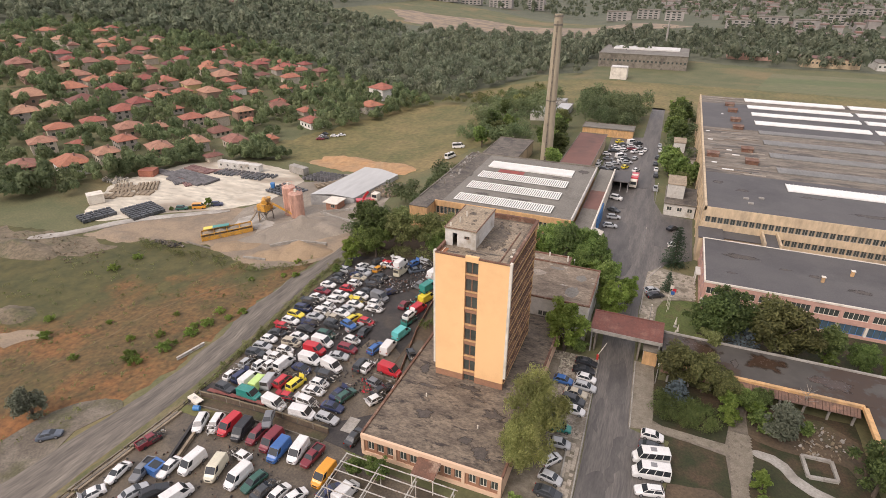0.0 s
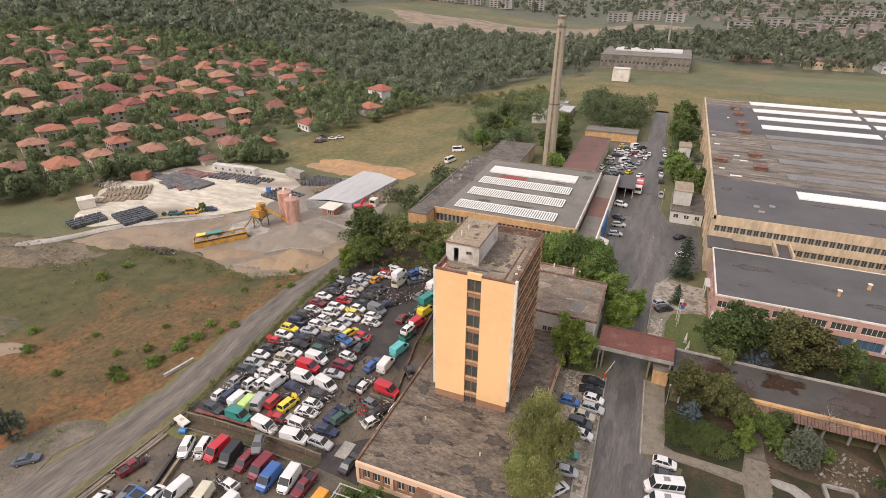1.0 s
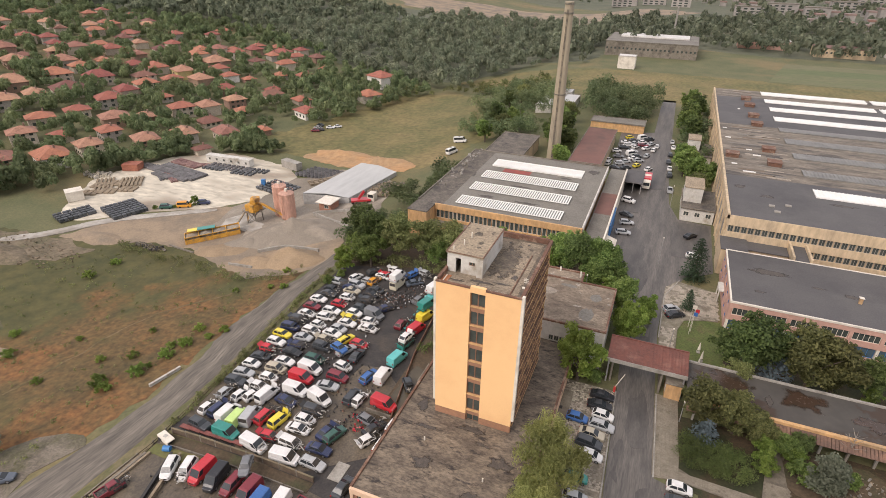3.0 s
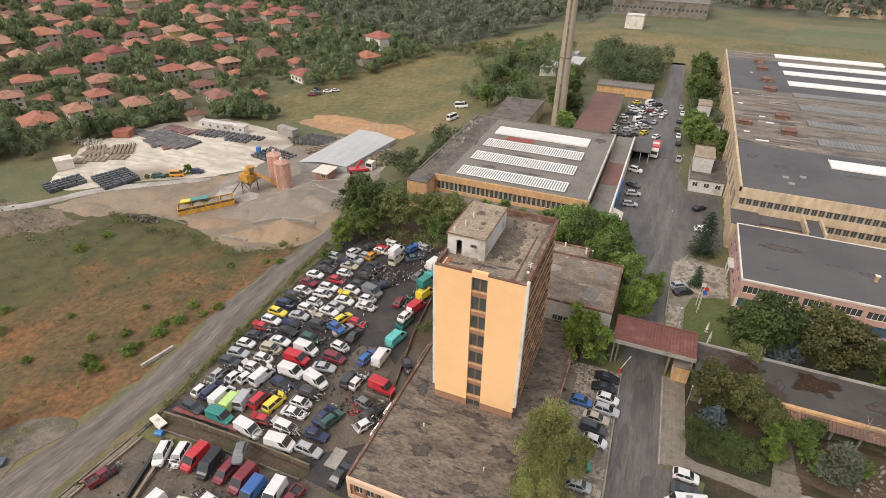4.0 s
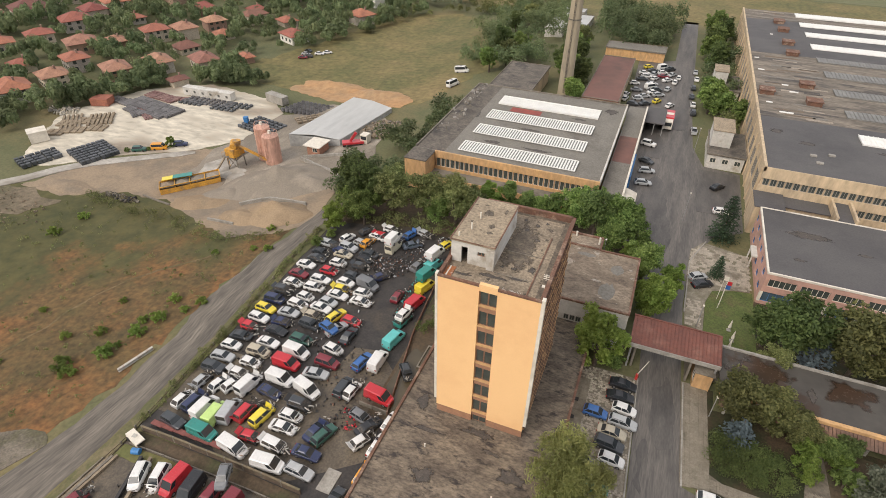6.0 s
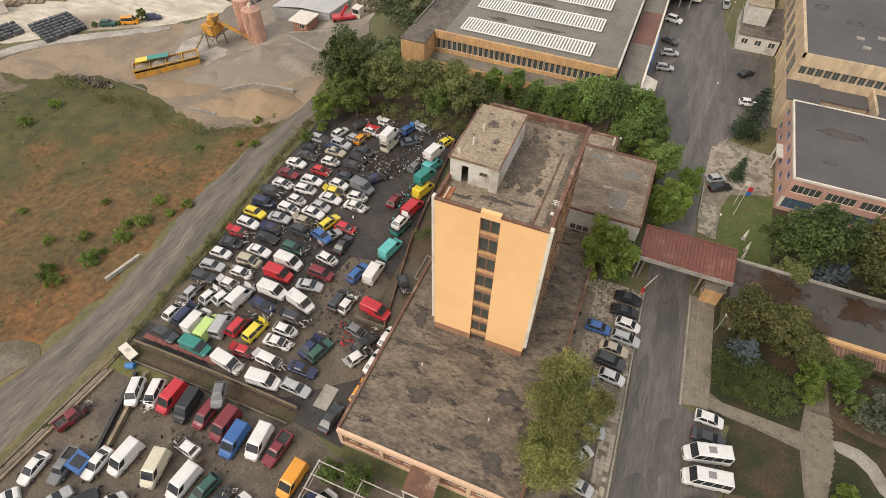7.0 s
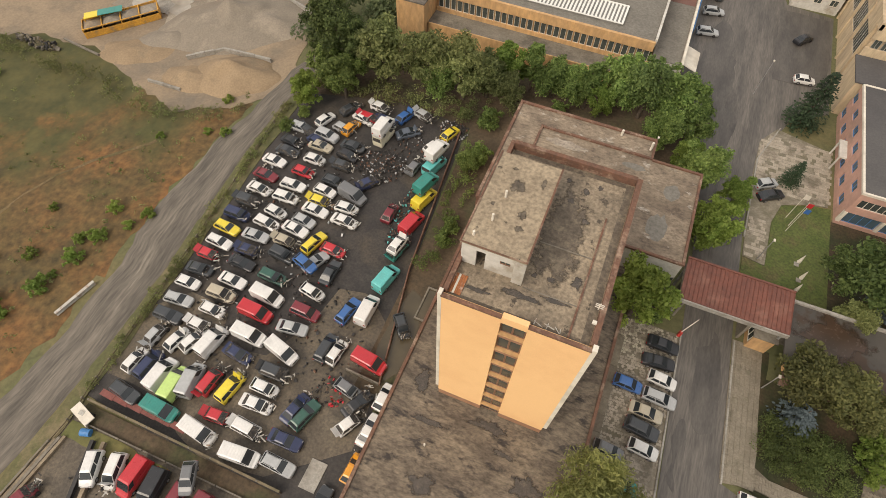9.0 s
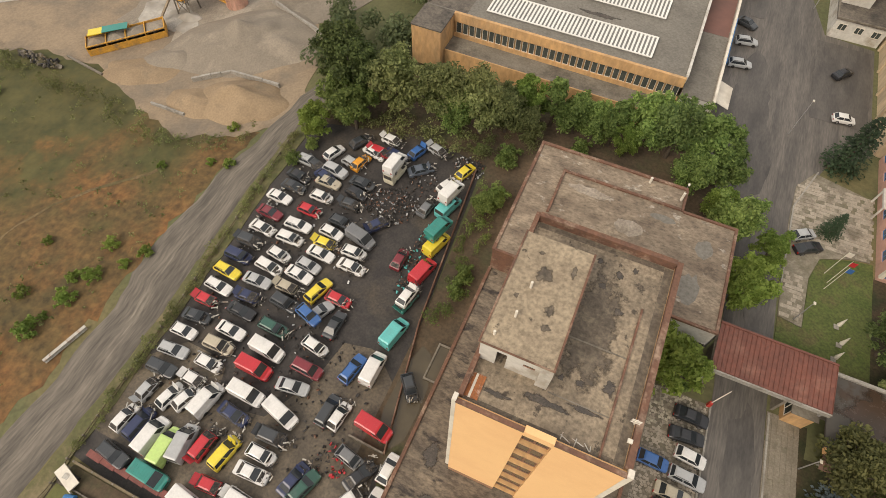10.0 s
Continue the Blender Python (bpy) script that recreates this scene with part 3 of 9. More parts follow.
patch("pale_apron", [(-121, 122), (-116.5, 127), (-109, 127), (-104.5, 122.6), (-102.5, 117), (-107.5, 117.5), (-113, 119.4)], PALEDUST, 0.16, "pale cement dust round the mixing plant", "ground", 1, ragged=3.5)
patch("yard_road", [(-165, 91), (-157, 97.4), (-150, 110.6), (-137, 120.6), (-126, 128.8), (-124, 126.8), (-136, 117.6), (-147, 108.6), (-154, 95.4), (-163, 88)], PALEDUST, 0.2, "curved pale concrete road along the yard slab", "road", 1)
patch("gravel_turnout", [(-74, 45), (-77, 47), (-82, 45), (-86, 40), (-88, 30), (-84, 14), (-76, 20)], DIRTPALE, 0.06, "worn pale gravel turnout beside the track", "ground", 1, ragged=5)
def lane(name, rows, material, lift, label, category, cols=14, seed=0):
    """A track between two lines, as a grid whose UV runs along it in metres, with uneven edges and two shallow wheel ruts."""
    fine = []
    for (y0, a0, b0), (y1, a1, b1) in zip(rows, rows[1:]):
        m = max(1, int(abs(y1 - y0) / 1.5))
        fine += [(y0 + (y1 - y0) * k / m, a0 + (a1 - a0) * k / m, b0 + (b1 - b0) * k / m) for k in range(m)]
    fine.append(rows[-1])
    bm = bmesh.new()
    uv = bm.loops.layers.uv.new("UVMap")
    grid = []
    for y, a, b in fine:
        a += 0.9 * noise.noise((y * 0.17, seed, 0)) + 0.35 * noise.noise((y * 0.7, seed, 3))
        b += 0.25 * noise.noise((y * 0.3, seed, 5))
        row = []
        for k in range(cols + 1):
            u = k / cols
            x = a + (b - a) * u
            rut = 0.06 * (math.exp(-((u - 0.3) / 0.07) ** 2) + math.exp(-((u - 0.68) / 0.08) ** 2))
            row.append((bm.verts.new((x, y, gz(x) + lift - rut if 0 < k < cols else gz(x) - 0.05)), (u * 8.0, y)))
        grid.append(row)
    for r0, r1 in zip(grid, grid[1:]):
        for k in range(cols):
            q = (r0[k], r0[k + 1], r1[k + 1], r1[k])
            f = bm.faces.new([v for v, _ in q])
            for loop, (_, c) in zip(f.loops, q):
                loop[uv].uv = c
    return tagged(part(name, bm, material), label, category, "", "structure")


lane("dirt_track", [(-40, -86, -70), (10, -81, -68.6), (34, -77, -67.6), (46, -74.5, -66.6), (56, -73.2, -66.3), (66, -73.6, -66.5), (77, -75.3, -67.4), (90, -74.6, -68.6), (103, -72.8, -68.5), (113.5, -71, -66)], DIRT, 0.12,
     "grey rutted dirt track beside the fence", "track")


def strip(name, line, width, material, lift, label, category, ragged):
    """A worn band of some width along a line on the ground."""
    left, right = [], []
    for k, (x, y) in enumerate(line):
        (xa, ya), (xb, yb) = line[max(0, k - 1)], line[min(len(line) - 1, k + 1)]
        l = math.hypot(xb - xa, yb - ya)
        nx, ny = -(yb - ya) / l * width / 2, (xb - xa) / l * width / 2
        left.append((x + nx, y + ny)), right.append((x - nx, y - ny))
    return patch(name, left + right[::-1], material, lift, label, category, ragged=ragged)


strip("footpath", [(-101, 50), (-99, 58.2), (-98.2, 68.2), (-95.2, 77.3), (-90.2, 82.6), (-84, 88)], 0.55, STRAW, 0.05, "trodden pale footpath through dry grass", "path", 0.8)
patch("verge", [(-68, 22), (-66.6, 44), (-66.4, 60), (-67.5, 78), (-68.6, 92), (-68.8, 102), (-66.3, 102), (-65.5, 88), (-64.3, 60), (-64.2, 48), (-65.2, 22)], VERGE, 0.13, "weedy strip along the board fence", "verge", ragged=0.5)
patch("scrapyard_ground", [(-66.8, 104.5), (-64.5, 52), (-31.8, 49.5), (-33.4, 60), (-37.2, 80), (-39.6, 106), (-50, 107.5)], LOT, 0.06, "dark oily asphalt of the scrapyard", "ground")
patch("muddy_ground", [(-64.3, 52.5), (-64, 66), (-56, 68), (-50, 62), (-42, 76), (-37.2, 74), (-32.6, 52)], LOTDIRT, 0.085, "brown wet mud at the scrapyard's near end", "ground", 1, ragged=5)
patch("lower_yard", [(-65, 51), (-38, 51), (-32.4, 48.5), (-12, 47.5), (-12, 10), (-68, 10), (-66, 30)], LOTDIRT, 0.04, "brown oily earth of the lower scrapyard", "ground")
patch("earth_strip", [(-63.6, 51.3), (-38.6, 51.2), (-38.6, 49.6), (-63.6, 49.4)], EARTH, 0.1, "brown bare earth between two walls", "ground")
patch("weed_strip", [(-64, 49.2), (-57, 49.2), (-50, 48.8), (-52, 47.9), (-58, 47.4), (-64, 47.6)], FIELDGREEN, 0.09, "weeds along the foot of the dividing wall", "verge", ragged=0.5)
patch("muddy_strip", [(-37.0, 64), (-32.3, 64), (-32.3, 111), (-39.4, 111), (-37.2, 80)], EARTH, 0.09, "strip of damp bare earth beside the long low wing", "ground")
patch("pond", [(-36.7, 66.5), (-33.2, 65.8), (-32.9, 72), (-34, 77), (-36.4, 78)], WATER, 0.12, "shallow brown puddle in the earth strip", "puddle", 1)
patch("earth", [(-12, 106), (-6, 112), (-8, 121), (-30, 123), (-60, 119), (-66, 112), (-66, 104), (-39, 105.5), (-33, 111)], EARTH, 0.03, "shaded earth under the row of trees", "ground", ragged=1)
patch("works_road", [(-3.0, 30), (-3.2, 60), (-4.1, 86), (-5, 104), (-6.5, 112), (-11.5, 121), (-12.4, 145), (-13, 178), (-18, 182), (-20, 235), (-8, 240), (-8, 300), (-2, 300), (-1, 200), (0.3, 168), (3, 158), (11, 157), (11, 131), (5.5, 127), (1.5, 117), (1.0, 104), (1.6, 86), (2.4, 69.5), (7.5, 68), (7.8, 30)], ASPHALT, 0.05,
      "worn grey asphalt works road with patches", "road")
patch("asphalt_patch", [(-10.5, 122), (-9, 146), (-6, 150), (-3, 132), (-2, 118), (-6.5, 114)], ASPHALT2, 0.075, "darker wet asphalt", "road", 1, ragged=1.2)
patch("asphalt_patch", [(2, 136), (2, 156), (10.5, 156), (10.5, 136)], ASPHALT2, 0.075, "darker wet asphalt forecourt", "road", 0, ragged=0.5)
# Ragged darker patches spread along the road.
for k, (x, y, rx, ry) in enumerate(((-0.4, 80, 1.9, 6.5), (-2.2, 70.5, 0.8, 4.0), (1.2, 63, 0.9, 5.0), (-0.6, 56, 2.2, 3.5), (4.6, 66.6, 2.4, 1.2), (-4.2, 108, 1.6, 4), (-1.2, 97, 1.2, 5), (-8.5, 165, 2.0, 8), (-4, 186, 2.6, 9), (-14.5, 212, 4, 9))):
    patch("asphalt_patch", [(x + rx * math.cos(j * 0.52), y + ry * math.sin(j * 0.52)) for j in range(12)], ASPHALT2, 0.07 + 0.002 * k, "dark ragged patch in the asphalt", "road", 1, ragged=1.3)
patch("parking_paving", [(-12.2, 50), (-12.2, 84.5), (-4.2, 84.5), (-3.3, 60), (-3.1, 44), (-12.2, 44)], PAVE, 0.08, "pale uneven paving of the car park", "pavement")
patch("pavement", [(2.5, 69.6), (1.9, 86.4), (4.9, 86.4), (5.6, 74), (5.5, 70.2)], WALK, 0.12, "pale paved walk beside the road", "pavement", thick=0.1)
patch("pavement", [(3.8, 124.4), (1.6, 120.9), (1.2, 113.9), (1.4, 99), (4.2, 98.5), (4.4, 106), (5.5, 109.6), (9.2, 111.2), (11.5, 111.6), (11.6, 122.5)], PAVE, 0.12, "patched pale paving beside the lawn", "pavement", thick=0.1)
patch("lawn", [(5.45, 109.5), (9.2, 111.0), (11.9, 111.4), (11.9, 92.5), (1.4, 92.5), (1.4, 98.9), (4.25, 98.4), (4.5, 106)], LAWNB, 0.1, "small green lawn with flower tubs", "lawn")
patch("lawn", [(4.8, 86.3), (5.6, 74), (5.4, 69.8), (7.9, 69), (8, 20), (45, 20), (34, 60), (34, 83), (5.7, 83), (5.7, 86.3)], SHADELAWN, 0.06, "patchy green and brown garden ground", "lawn", ragged=0.4)
patch("bare_earth", [(8, 61), (14, 62), (16, 61), (16.6, 56), (17, 40), (8, 40)], EARTH, 0.09, "bare brown earth with thin grass", "ground", ragged=0.3)
patch("bare_earth", [(17.5, 82), (18.5, 74), (24, 73), (30, 74), (33.5, 70), (33.5, 82)], EARTH, 0.09, "bare brown earth with rubble", "ground", 1, ragged=0.6)
patch("lawn", [(9, 92.5), (60, 91.5), (60, 109), (12, 109.3), (11.8, 96.5)], SHADELAWN, 0.06, "grass between the hedges and the pink building", "lawn")

# ---- windows and walls ----
WIN = {}


def window_meshes(w, h, bars, frame_mat, pane_mat, th=0.07):
    key = (round(w, 2), round(h, 2), bars, frame_mat.name, pane_mat.name)
    if key not in WIN:
        bm = bmesh.new()
        xs = []
        for k in range(bars + 2):
            x = -w / 2 + th / 2 + k * (w - th) / (bars + 1)
            xs += [x - th / 2, x + th / 2]
        zs, vd = [0, th, h - th, h], {}
        nx = len(xs) - 1
        solid = lambda i, j: 0 <= i < nx and 0 <= j < 3 and (j != 1 or i % 2 == 0)

        def vert(i, j, y):
            if (i, j, y) not in vd:
                vd[i, j, y] = bm.verts.new((xs[i], (-0.03, 0.07)[y], zs[j]))
            return vd[i, j, y]

        for i in range(nx):
            for j in range(3):
                if solid(i, j):
                    c = ((i, j), (i + 1, j), (i + 1, j + 1), (i, j + 1))
                    bm.faces.new([vert(*p, 0) for p in c])
                    bm.faces.new([vert(*p, 1) for p in c[::-1]])
                    for k, (di, dj) in enumerate(((0, -1), (1, 0), (0, 1), (-1, 0))):
                        if not solid(i + di, j + dj):
                            p, q = c[k], c[(k + 1) % 4]
                            bm.faces.new([vert(*q, 0), vert(*p, 0), vert(*p, 1), vert(*q, 1)])
        fm = bpy.data.meshes.new("window_frame")
        bm.to_mesh(fm)
        bm.free()
        fm.materials.append(frame_mat)
        bm = boxes((-w / 2 + th * 0.6, w / 2 - th * 0.6, 0.02, 0.04, th * 0.6, h - th * 0.6))
        pm = bpy.data.meshes.new("pane")
        bm.to_mesh(pm)
        bm.free()
        pm.materials.append(pane_mat)
        WIN[key] = fm, pm
    return WIN[key]


def window(parent, at, w, h, face="s", bars=1, frame_mat=None, pane_mat=None, plain=False):
    """A window whose foot stands at a place in the world, facing s, e, n or w."""
    fm, pm = window_meshes(w, h, bars, frame_mat or WHITE, pane_mat or GLASS)
    turn = {"s": 0, "e": math.pi / 2, "n": math.pi, "w": -math.pi / 2}[face]
    if plain:
        return share("window", pm, Vector(at) - parent.location, parent, turn)
    ob = share("window", fm, Vector(at) - parent.location, parent, turn)
    share("pane", pm, (0, 0, 0), ob)
    return ob


def parapet(parent, x0, x1, y0, y1, z0, z1, t, material, sides="nesw", name="parapet"):
    if "s" in sides:
        part(name, boxes((x0, x1, y0, y0 + t, z0, z1)), material, parent)
    if "n" in sides:
        part(name, boxes((x0, x1, y1 - t, y1, z0, z1)), material, parent)
    if "w" in sides:
        part(name, boxes((x0, x0 + t, y0 + t, y1 - t, z0, z1)), material, parent)
    if "e" in sides:
        part(name, boxes((x1 - t, x1, y0 + t, y1 - t, z0, z1)), material, parent)


def band(parent, axis, lo, hi, at, depth, z0, z1, step, bars, out, frame_mat, pane_mat, gap=0.12):
    """A row of windows side by side in a band along x (facing s) or y (facing w or e)."""
    n = max(1, round((hi - lo) / step))
    w = (hi - lo) / n
    for k in range(n):
        c = lo + (k + 0.5) * w
        p = (c, at + depth, z0) if axis == "x" else (at + depth, c, z0)
        window(parent, p, w - gap, z1 - z0, out, bars, frame_mat, pane_mat)


BROWNFRAME = mat("brown_window_frame", (0.26, 0.14, 0.085), (0.2, 0.11, 0.07), 1.0, 0.8, bump=0.1)
GREYFRAME = mat("grey_window_frame", (0.34, 0.32, 0.28), (0.27, 0.25, 0.22), 1.0, 0.8, bump=0.1)

# ---- the tall orange office tower ----
PEELED = mat("peeling_orange_paint", (0.4, 0.235, 0.115), (0.17, 0.09, 0.058), 0.9, 0.9, stain=(0.13, 0.075, 0.05), stain_scale=0.5, stain_at=(0.46, 0.56), bump=0.4, bump_scale=5, grain=0.6)
TX0, TX1, TY0, TY1, TB, TT = -27.62, -16.62, 66.0, 82.0, 3.75, 25.4
SX0, SX1 = -23.05, -21.1
tower = thing("office_tower", (-22.1, 74, 3.75), "tall orange plastered office tower above a low wing", "tower")
part("body", boxes((TX0 + 0.3, TX1 - 0.35, TY0 + 0.4, TY1 - 0.3, TB, 25.0)), PLINTH, tower)
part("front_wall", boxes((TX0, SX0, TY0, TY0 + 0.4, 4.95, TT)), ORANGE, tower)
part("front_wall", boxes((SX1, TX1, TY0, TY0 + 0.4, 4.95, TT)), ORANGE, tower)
part("plinth", boxes((TX0 + 0.02, SX0, TY0 + 0.04, TY0 + 0.4, TB, 4.95)), PLINTH, tower, "brick-red plinth")
part("plinth", boxes((SX1, TX1 - 0.02, TY0 + 0.04, TY0 + 0.4, TB, 4.95)), PLINTH, tower, "brick-red plinth")
part("strip_cap", boxes((SX0, SX1, TY0 - 0.06, TY0 + 0.4, 24.9, 25.75)), ORANGE, tower)
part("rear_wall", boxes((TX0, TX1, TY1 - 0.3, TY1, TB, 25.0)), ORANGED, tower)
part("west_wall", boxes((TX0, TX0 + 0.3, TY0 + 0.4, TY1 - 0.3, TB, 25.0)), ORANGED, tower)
for x0, x1 in ((TX0 - 0.3, TX0 - 0.002), (TX1 + 0.002, TX1 + 0.36)):
    part("pilaster", boxes((x0, x1, TY0 - 0.02, TY0 + 0.5, 6.0, 25.75)), WHITE, tower, "white corner pilaster")
FH = (24.9 - 4.95) / 7
for k in range(7):
    z = 4.95 + k * FH
    part("spandrel", boxes((SX0 + 0.01, SX1 - 0.01, TY0 + 0.14, TY0 + 0.4, z, z + 0.72)), PLINTH, tower)
    part("ledge", boxes((SX0, SX1, TY0 - 0.03, TY0 + 0.4, z + 0.72, z + 0.84)), ORANGED, tower)
    for i in range(2):
        window(tower, (SX0 + 0.5 + 0.95 * i, TY0 + 0.33, z + 0.84), 0.93, FH - 0.86, "s", 0, BROWNFRAME, GLASS)
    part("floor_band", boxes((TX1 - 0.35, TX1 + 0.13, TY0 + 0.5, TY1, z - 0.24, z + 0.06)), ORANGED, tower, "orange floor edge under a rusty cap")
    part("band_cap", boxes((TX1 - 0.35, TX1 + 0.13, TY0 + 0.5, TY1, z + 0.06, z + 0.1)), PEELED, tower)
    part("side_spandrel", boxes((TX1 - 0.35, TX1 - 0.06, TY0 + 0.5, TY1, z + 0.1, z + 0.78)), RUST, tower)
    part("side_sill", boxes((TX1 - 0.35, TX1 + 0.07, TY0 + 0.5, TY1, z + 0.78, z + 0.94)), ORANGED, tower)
    part("sill_cap", boxes((TX1 - 0.35, TX1 + 0.07, TY0 + 0.5, TY1, z + 0.94, z + 0.97)), PEELED, tower)
    band(tower, "y", TY0 + 0.6, TY1 - 0.2, TX1, -0.26, z + 0.97, z + FH - 0.24, 1.28, 1, "e", BROWNFRAME, GLASS)
window(tower, (-22.08, TY0 + 0.33, TB + 0.05), 1.8, 1.1, "s", 1, BROWNFRAME, GLASS)
part("floor_band", boxes((TX1 - 0.2, TX1 + 0.12, TY0 + 0.5, TY1, 24.84, 25.32)), ORANGED, tower)
part("roof", boxes((TX0, TX1, TY0 + 0.02, TY1, 25.0, 25.12)), ROOFWET, tower, "stained brown roofing felt")
parapet(tower, TX0 - 0.05, SX0 - 0.01, TY0 - 0.05, TY0 + 0.3, TT, 25.62, 0.3, RUST, "s", "coping")
parapet(tower, SX1 + 0.01, TX1 + 0.05, TY0 - 0.05, TY0 + 0.3, TT, 25.62, 0.3, RUST, "s", "coping")
part("coping", boxes((TX1 - 0.22, TX1 + 0.2, TY0 + 0.5, TY1 + 0.1, 25.33, 25.75)), RUST, tower, "rusty parapet coping")
part("coping", boxes((TX0 - 0.1, TX0 + 0.25, TY0 + 0.5, TY1 + 0.1, 25.12, 25.75)), RUST, tower, "rusty parapet coping")
part("coping", boxes((TX0 + 0.25, TX1 - 0.25, TY1 - 0.3, TY1 + 0.1, 25.12, 25.9)), RUST, tower, "rusty parapet coping")
# roof house
PX0, PX1, PY0, PY1, PZ = -27.5, -22.75, 69.5, 78.4, 27.8
part("roof_house", boxes((PX0, -26.35, PY0, PY0 + 0.25, 25.12, PZ), (-26.35, -25.65, PY0, PY0 + 0.25, 27.2, PZ), (-25.65, -24.55, PY0, PY0 + 0.25, 25.12, PZ), (-24.55, -23.75, PY0, PY0 + 0.25, 25.12, 26.45),
                              (-24.55, -23.75, PY0, PY0 + 0.25, 26.95, PZ), (-23.75, PX1, PY0, PY0 + 0.25, 25.12, PZ), (PX0, PX0 + 0.25, PY0 + 0.25, PY1, 25.12, PZ), (PX1 - 0.25, PX1, PY0 + 0.25, PY1, 25.12, PZ),
                              (PX0 + 0.25, PX1 - 0.25, PY1 - 0.25, PY1, 25.12, PZ)), WHITEW, tower, "whitewashed roof house with an open doorway")
part("roof_house_pier", boxes((-23.45, PX1 + 0.12, PY0 - 0.3, PY0 - 0.003, 25.12, 27.55)), WHITEW, tower)
part("roof_house_top", boxes((PX0 - 0.12, PX1 + 0.12, PY0 - 0.12, PY1 + 0.12, PZ, PZ + 0.16)), ROOFTOP, tower, "felt roof with dark stains")
window(tower, (-24.15, PY0 + 0.12, 26.45), 0.78, 0.5, "s", 1, BROWNFRAME, GLASS)
for x, y, h in ((-25.9, 74.3, 0.75), (-26.1, 71.9, 0.8), (-26.9, 70.2, 0.5)):
    part("vent_pipe", tube(bmesh.new(), (x, y, PZ + 0.16), (x, y, PZ + 0.16 + h), 0.09, 0.09), WHITE, tower)
part("roof_house_edge", boxes((PX0 - 0.16, PX0 - 0.02, PY0 - 0.16, PY1 + 0.16, PZ + 0.16, PZ + 0.24), (PX1 + 0.02, PX1 + 0.16, PY0 - 0.16, PY1 + 0.16, PZ + 0.16, PZ + 0.24), (PX0 - 0.02, PX1 + 0.02, PY0 - 0.16, PY0 - 0.06, PZ + 0.16, PZ + 0.22)), RUST, tower)
part("conduit", bar(bmesh.new(), (-18.35, 66.5, 25.2), (-18.25, 77.5, 25.2), 0.14), RUST, tower)
# Darker felt: a blot beside the roof house, strips inside the parapet.
DARKFELT = frayed(mat("damp_felt", (0.15, 0.12, 0.088), (0.095, 0.077, 0.058), 0.8, 0.8, stain=(0.19, 0.155, 0.11), stain_scale=0.9, bump=0.4, bump_scale=3, grain=0.7))
part("damp_felt", blot(-21.0, 74.2, 4.4, 11.5, 25.12, 91), DARKFELT, tower, "dark felt beside the roof house")
part("damp_felt", boxes((TX1 - 0.85, TX1 - 0.24, 66.6, 81.6, 25.12, 25.128), (TX0 + 0.4, TX1 - 0.9, 81.2, 81.68, 25.12, 25.128), (TX0 + 0.3, TX1 - 0.9, 66.35, 66.8, 25.12, 25.126)), DARKFELT, tower)
for k, (x, y, w, d) in enumerate(((-22.6, 68.4, 3.6, 0.7), (-20.0, 68.9, 2.6, 0.5), (-21.3, 78.2, 0.8, 0.7), (-20.4, 79.6, 0.6, 0.8), (-19.8, 76.6, 0.7, 0.6), (-18.9, 71.0, 1.0, 1.3), (-20.7, 70.6, 0.6, 0.7), (-22.0, 70.4, 0.5, 0.6), (-25.4, 67.6, 2.4, 0.5), (-19.4, 80.4, 0.5, 0.6), (-22.0, 80.2, 0.6, 0.6))):
    part("tar_hole", blot(x, y, w, d, 25.128, 100 + k), TAR, tower, "hole worn in the felt")
for k, (x, y, w, d) in enumerate(((-25.3, 75.6, 1.3, 1.5), (-23.6, 76.6, 0.5, 1.3), (-24.2, 73.2, 0.8, 1.0), (-24.1, 71.9, 0.7, 0.6), (-26.0, 77.2, 0.5, 0.4), (-26.6, 73.4, 0.4, 0.5))):
    part("tar_hole", blot(x, y, w, d, PZ + 0.16, 120 + k), DARKFELT, tower, "hole worn in the felt")
part("roof_seam", boxes((-22.5, -18.4, 73.4, 73.5, 25.12, 25.17), (-22.5, -18.4, 69.1, 69.18, 25.12, 25.16)), CONCD, tower)

rust_sheet = thing("rusty_sheet", (-26.95, 67.6, 25.125), "rust-eaten steel sheet lying on the tower roof", "sheet")
for i in range(6):
    part("strip", boxes((-27.45 + i * 0.17, -27.45 + i * 0.17 + 0.16, 66.7, 68.4, 25.14 + 0.02 * (i % 2), 25.2 + 0.02 * (i % 2))), RUSTY if i != 2 else WHITE, rust_sheet)
frames = thing("fallen_frames", (-19.9, 66.7, 25.125), "white frame pieces lying at the roof's edge", "debris")
bm = bmesh.new()
for a, b in (((-20.9, 66.9), (-20.2, 66.6)), ((-20.8, 67.1), (-20.85, 66.6)), ((-20.2, 66.95), (-19.4, 66.75)), ((-19.4, 67.0), (-19.0, 66.6)), ((-19.9, 67.05), (-19.95, 66.5)), ((-19.0, 66.95), (-18.95, 66.6))):
    bar(bm, (*a, 25.17), (*b, 25.17), 0.055)
part("frame", bm, PALEROD, frames)
antenna = thing("antenna", (-17.0, 69.2, 25.75), "small white roof antenna on the parapet", "antenna")
part("mast", tube(bmesh.new(), (-17.0, 69.2, 25.7), (-17.0, 69.2, 26.5), 0.05), WHITE, antenna)
for dz in (0.2, 0.45, 0.65):
    part("rod", bar(bmesh.new(), (-17.3, 69.2, 25.75 + dz), (-16.7, 69.2, 25.75 + dz), 0.05), WHITE, antenna)
part("junction_box", boxes((-17.15, -16.85, 67.9, 68.15, 25.76, 25.95)), WHITE, antenna)

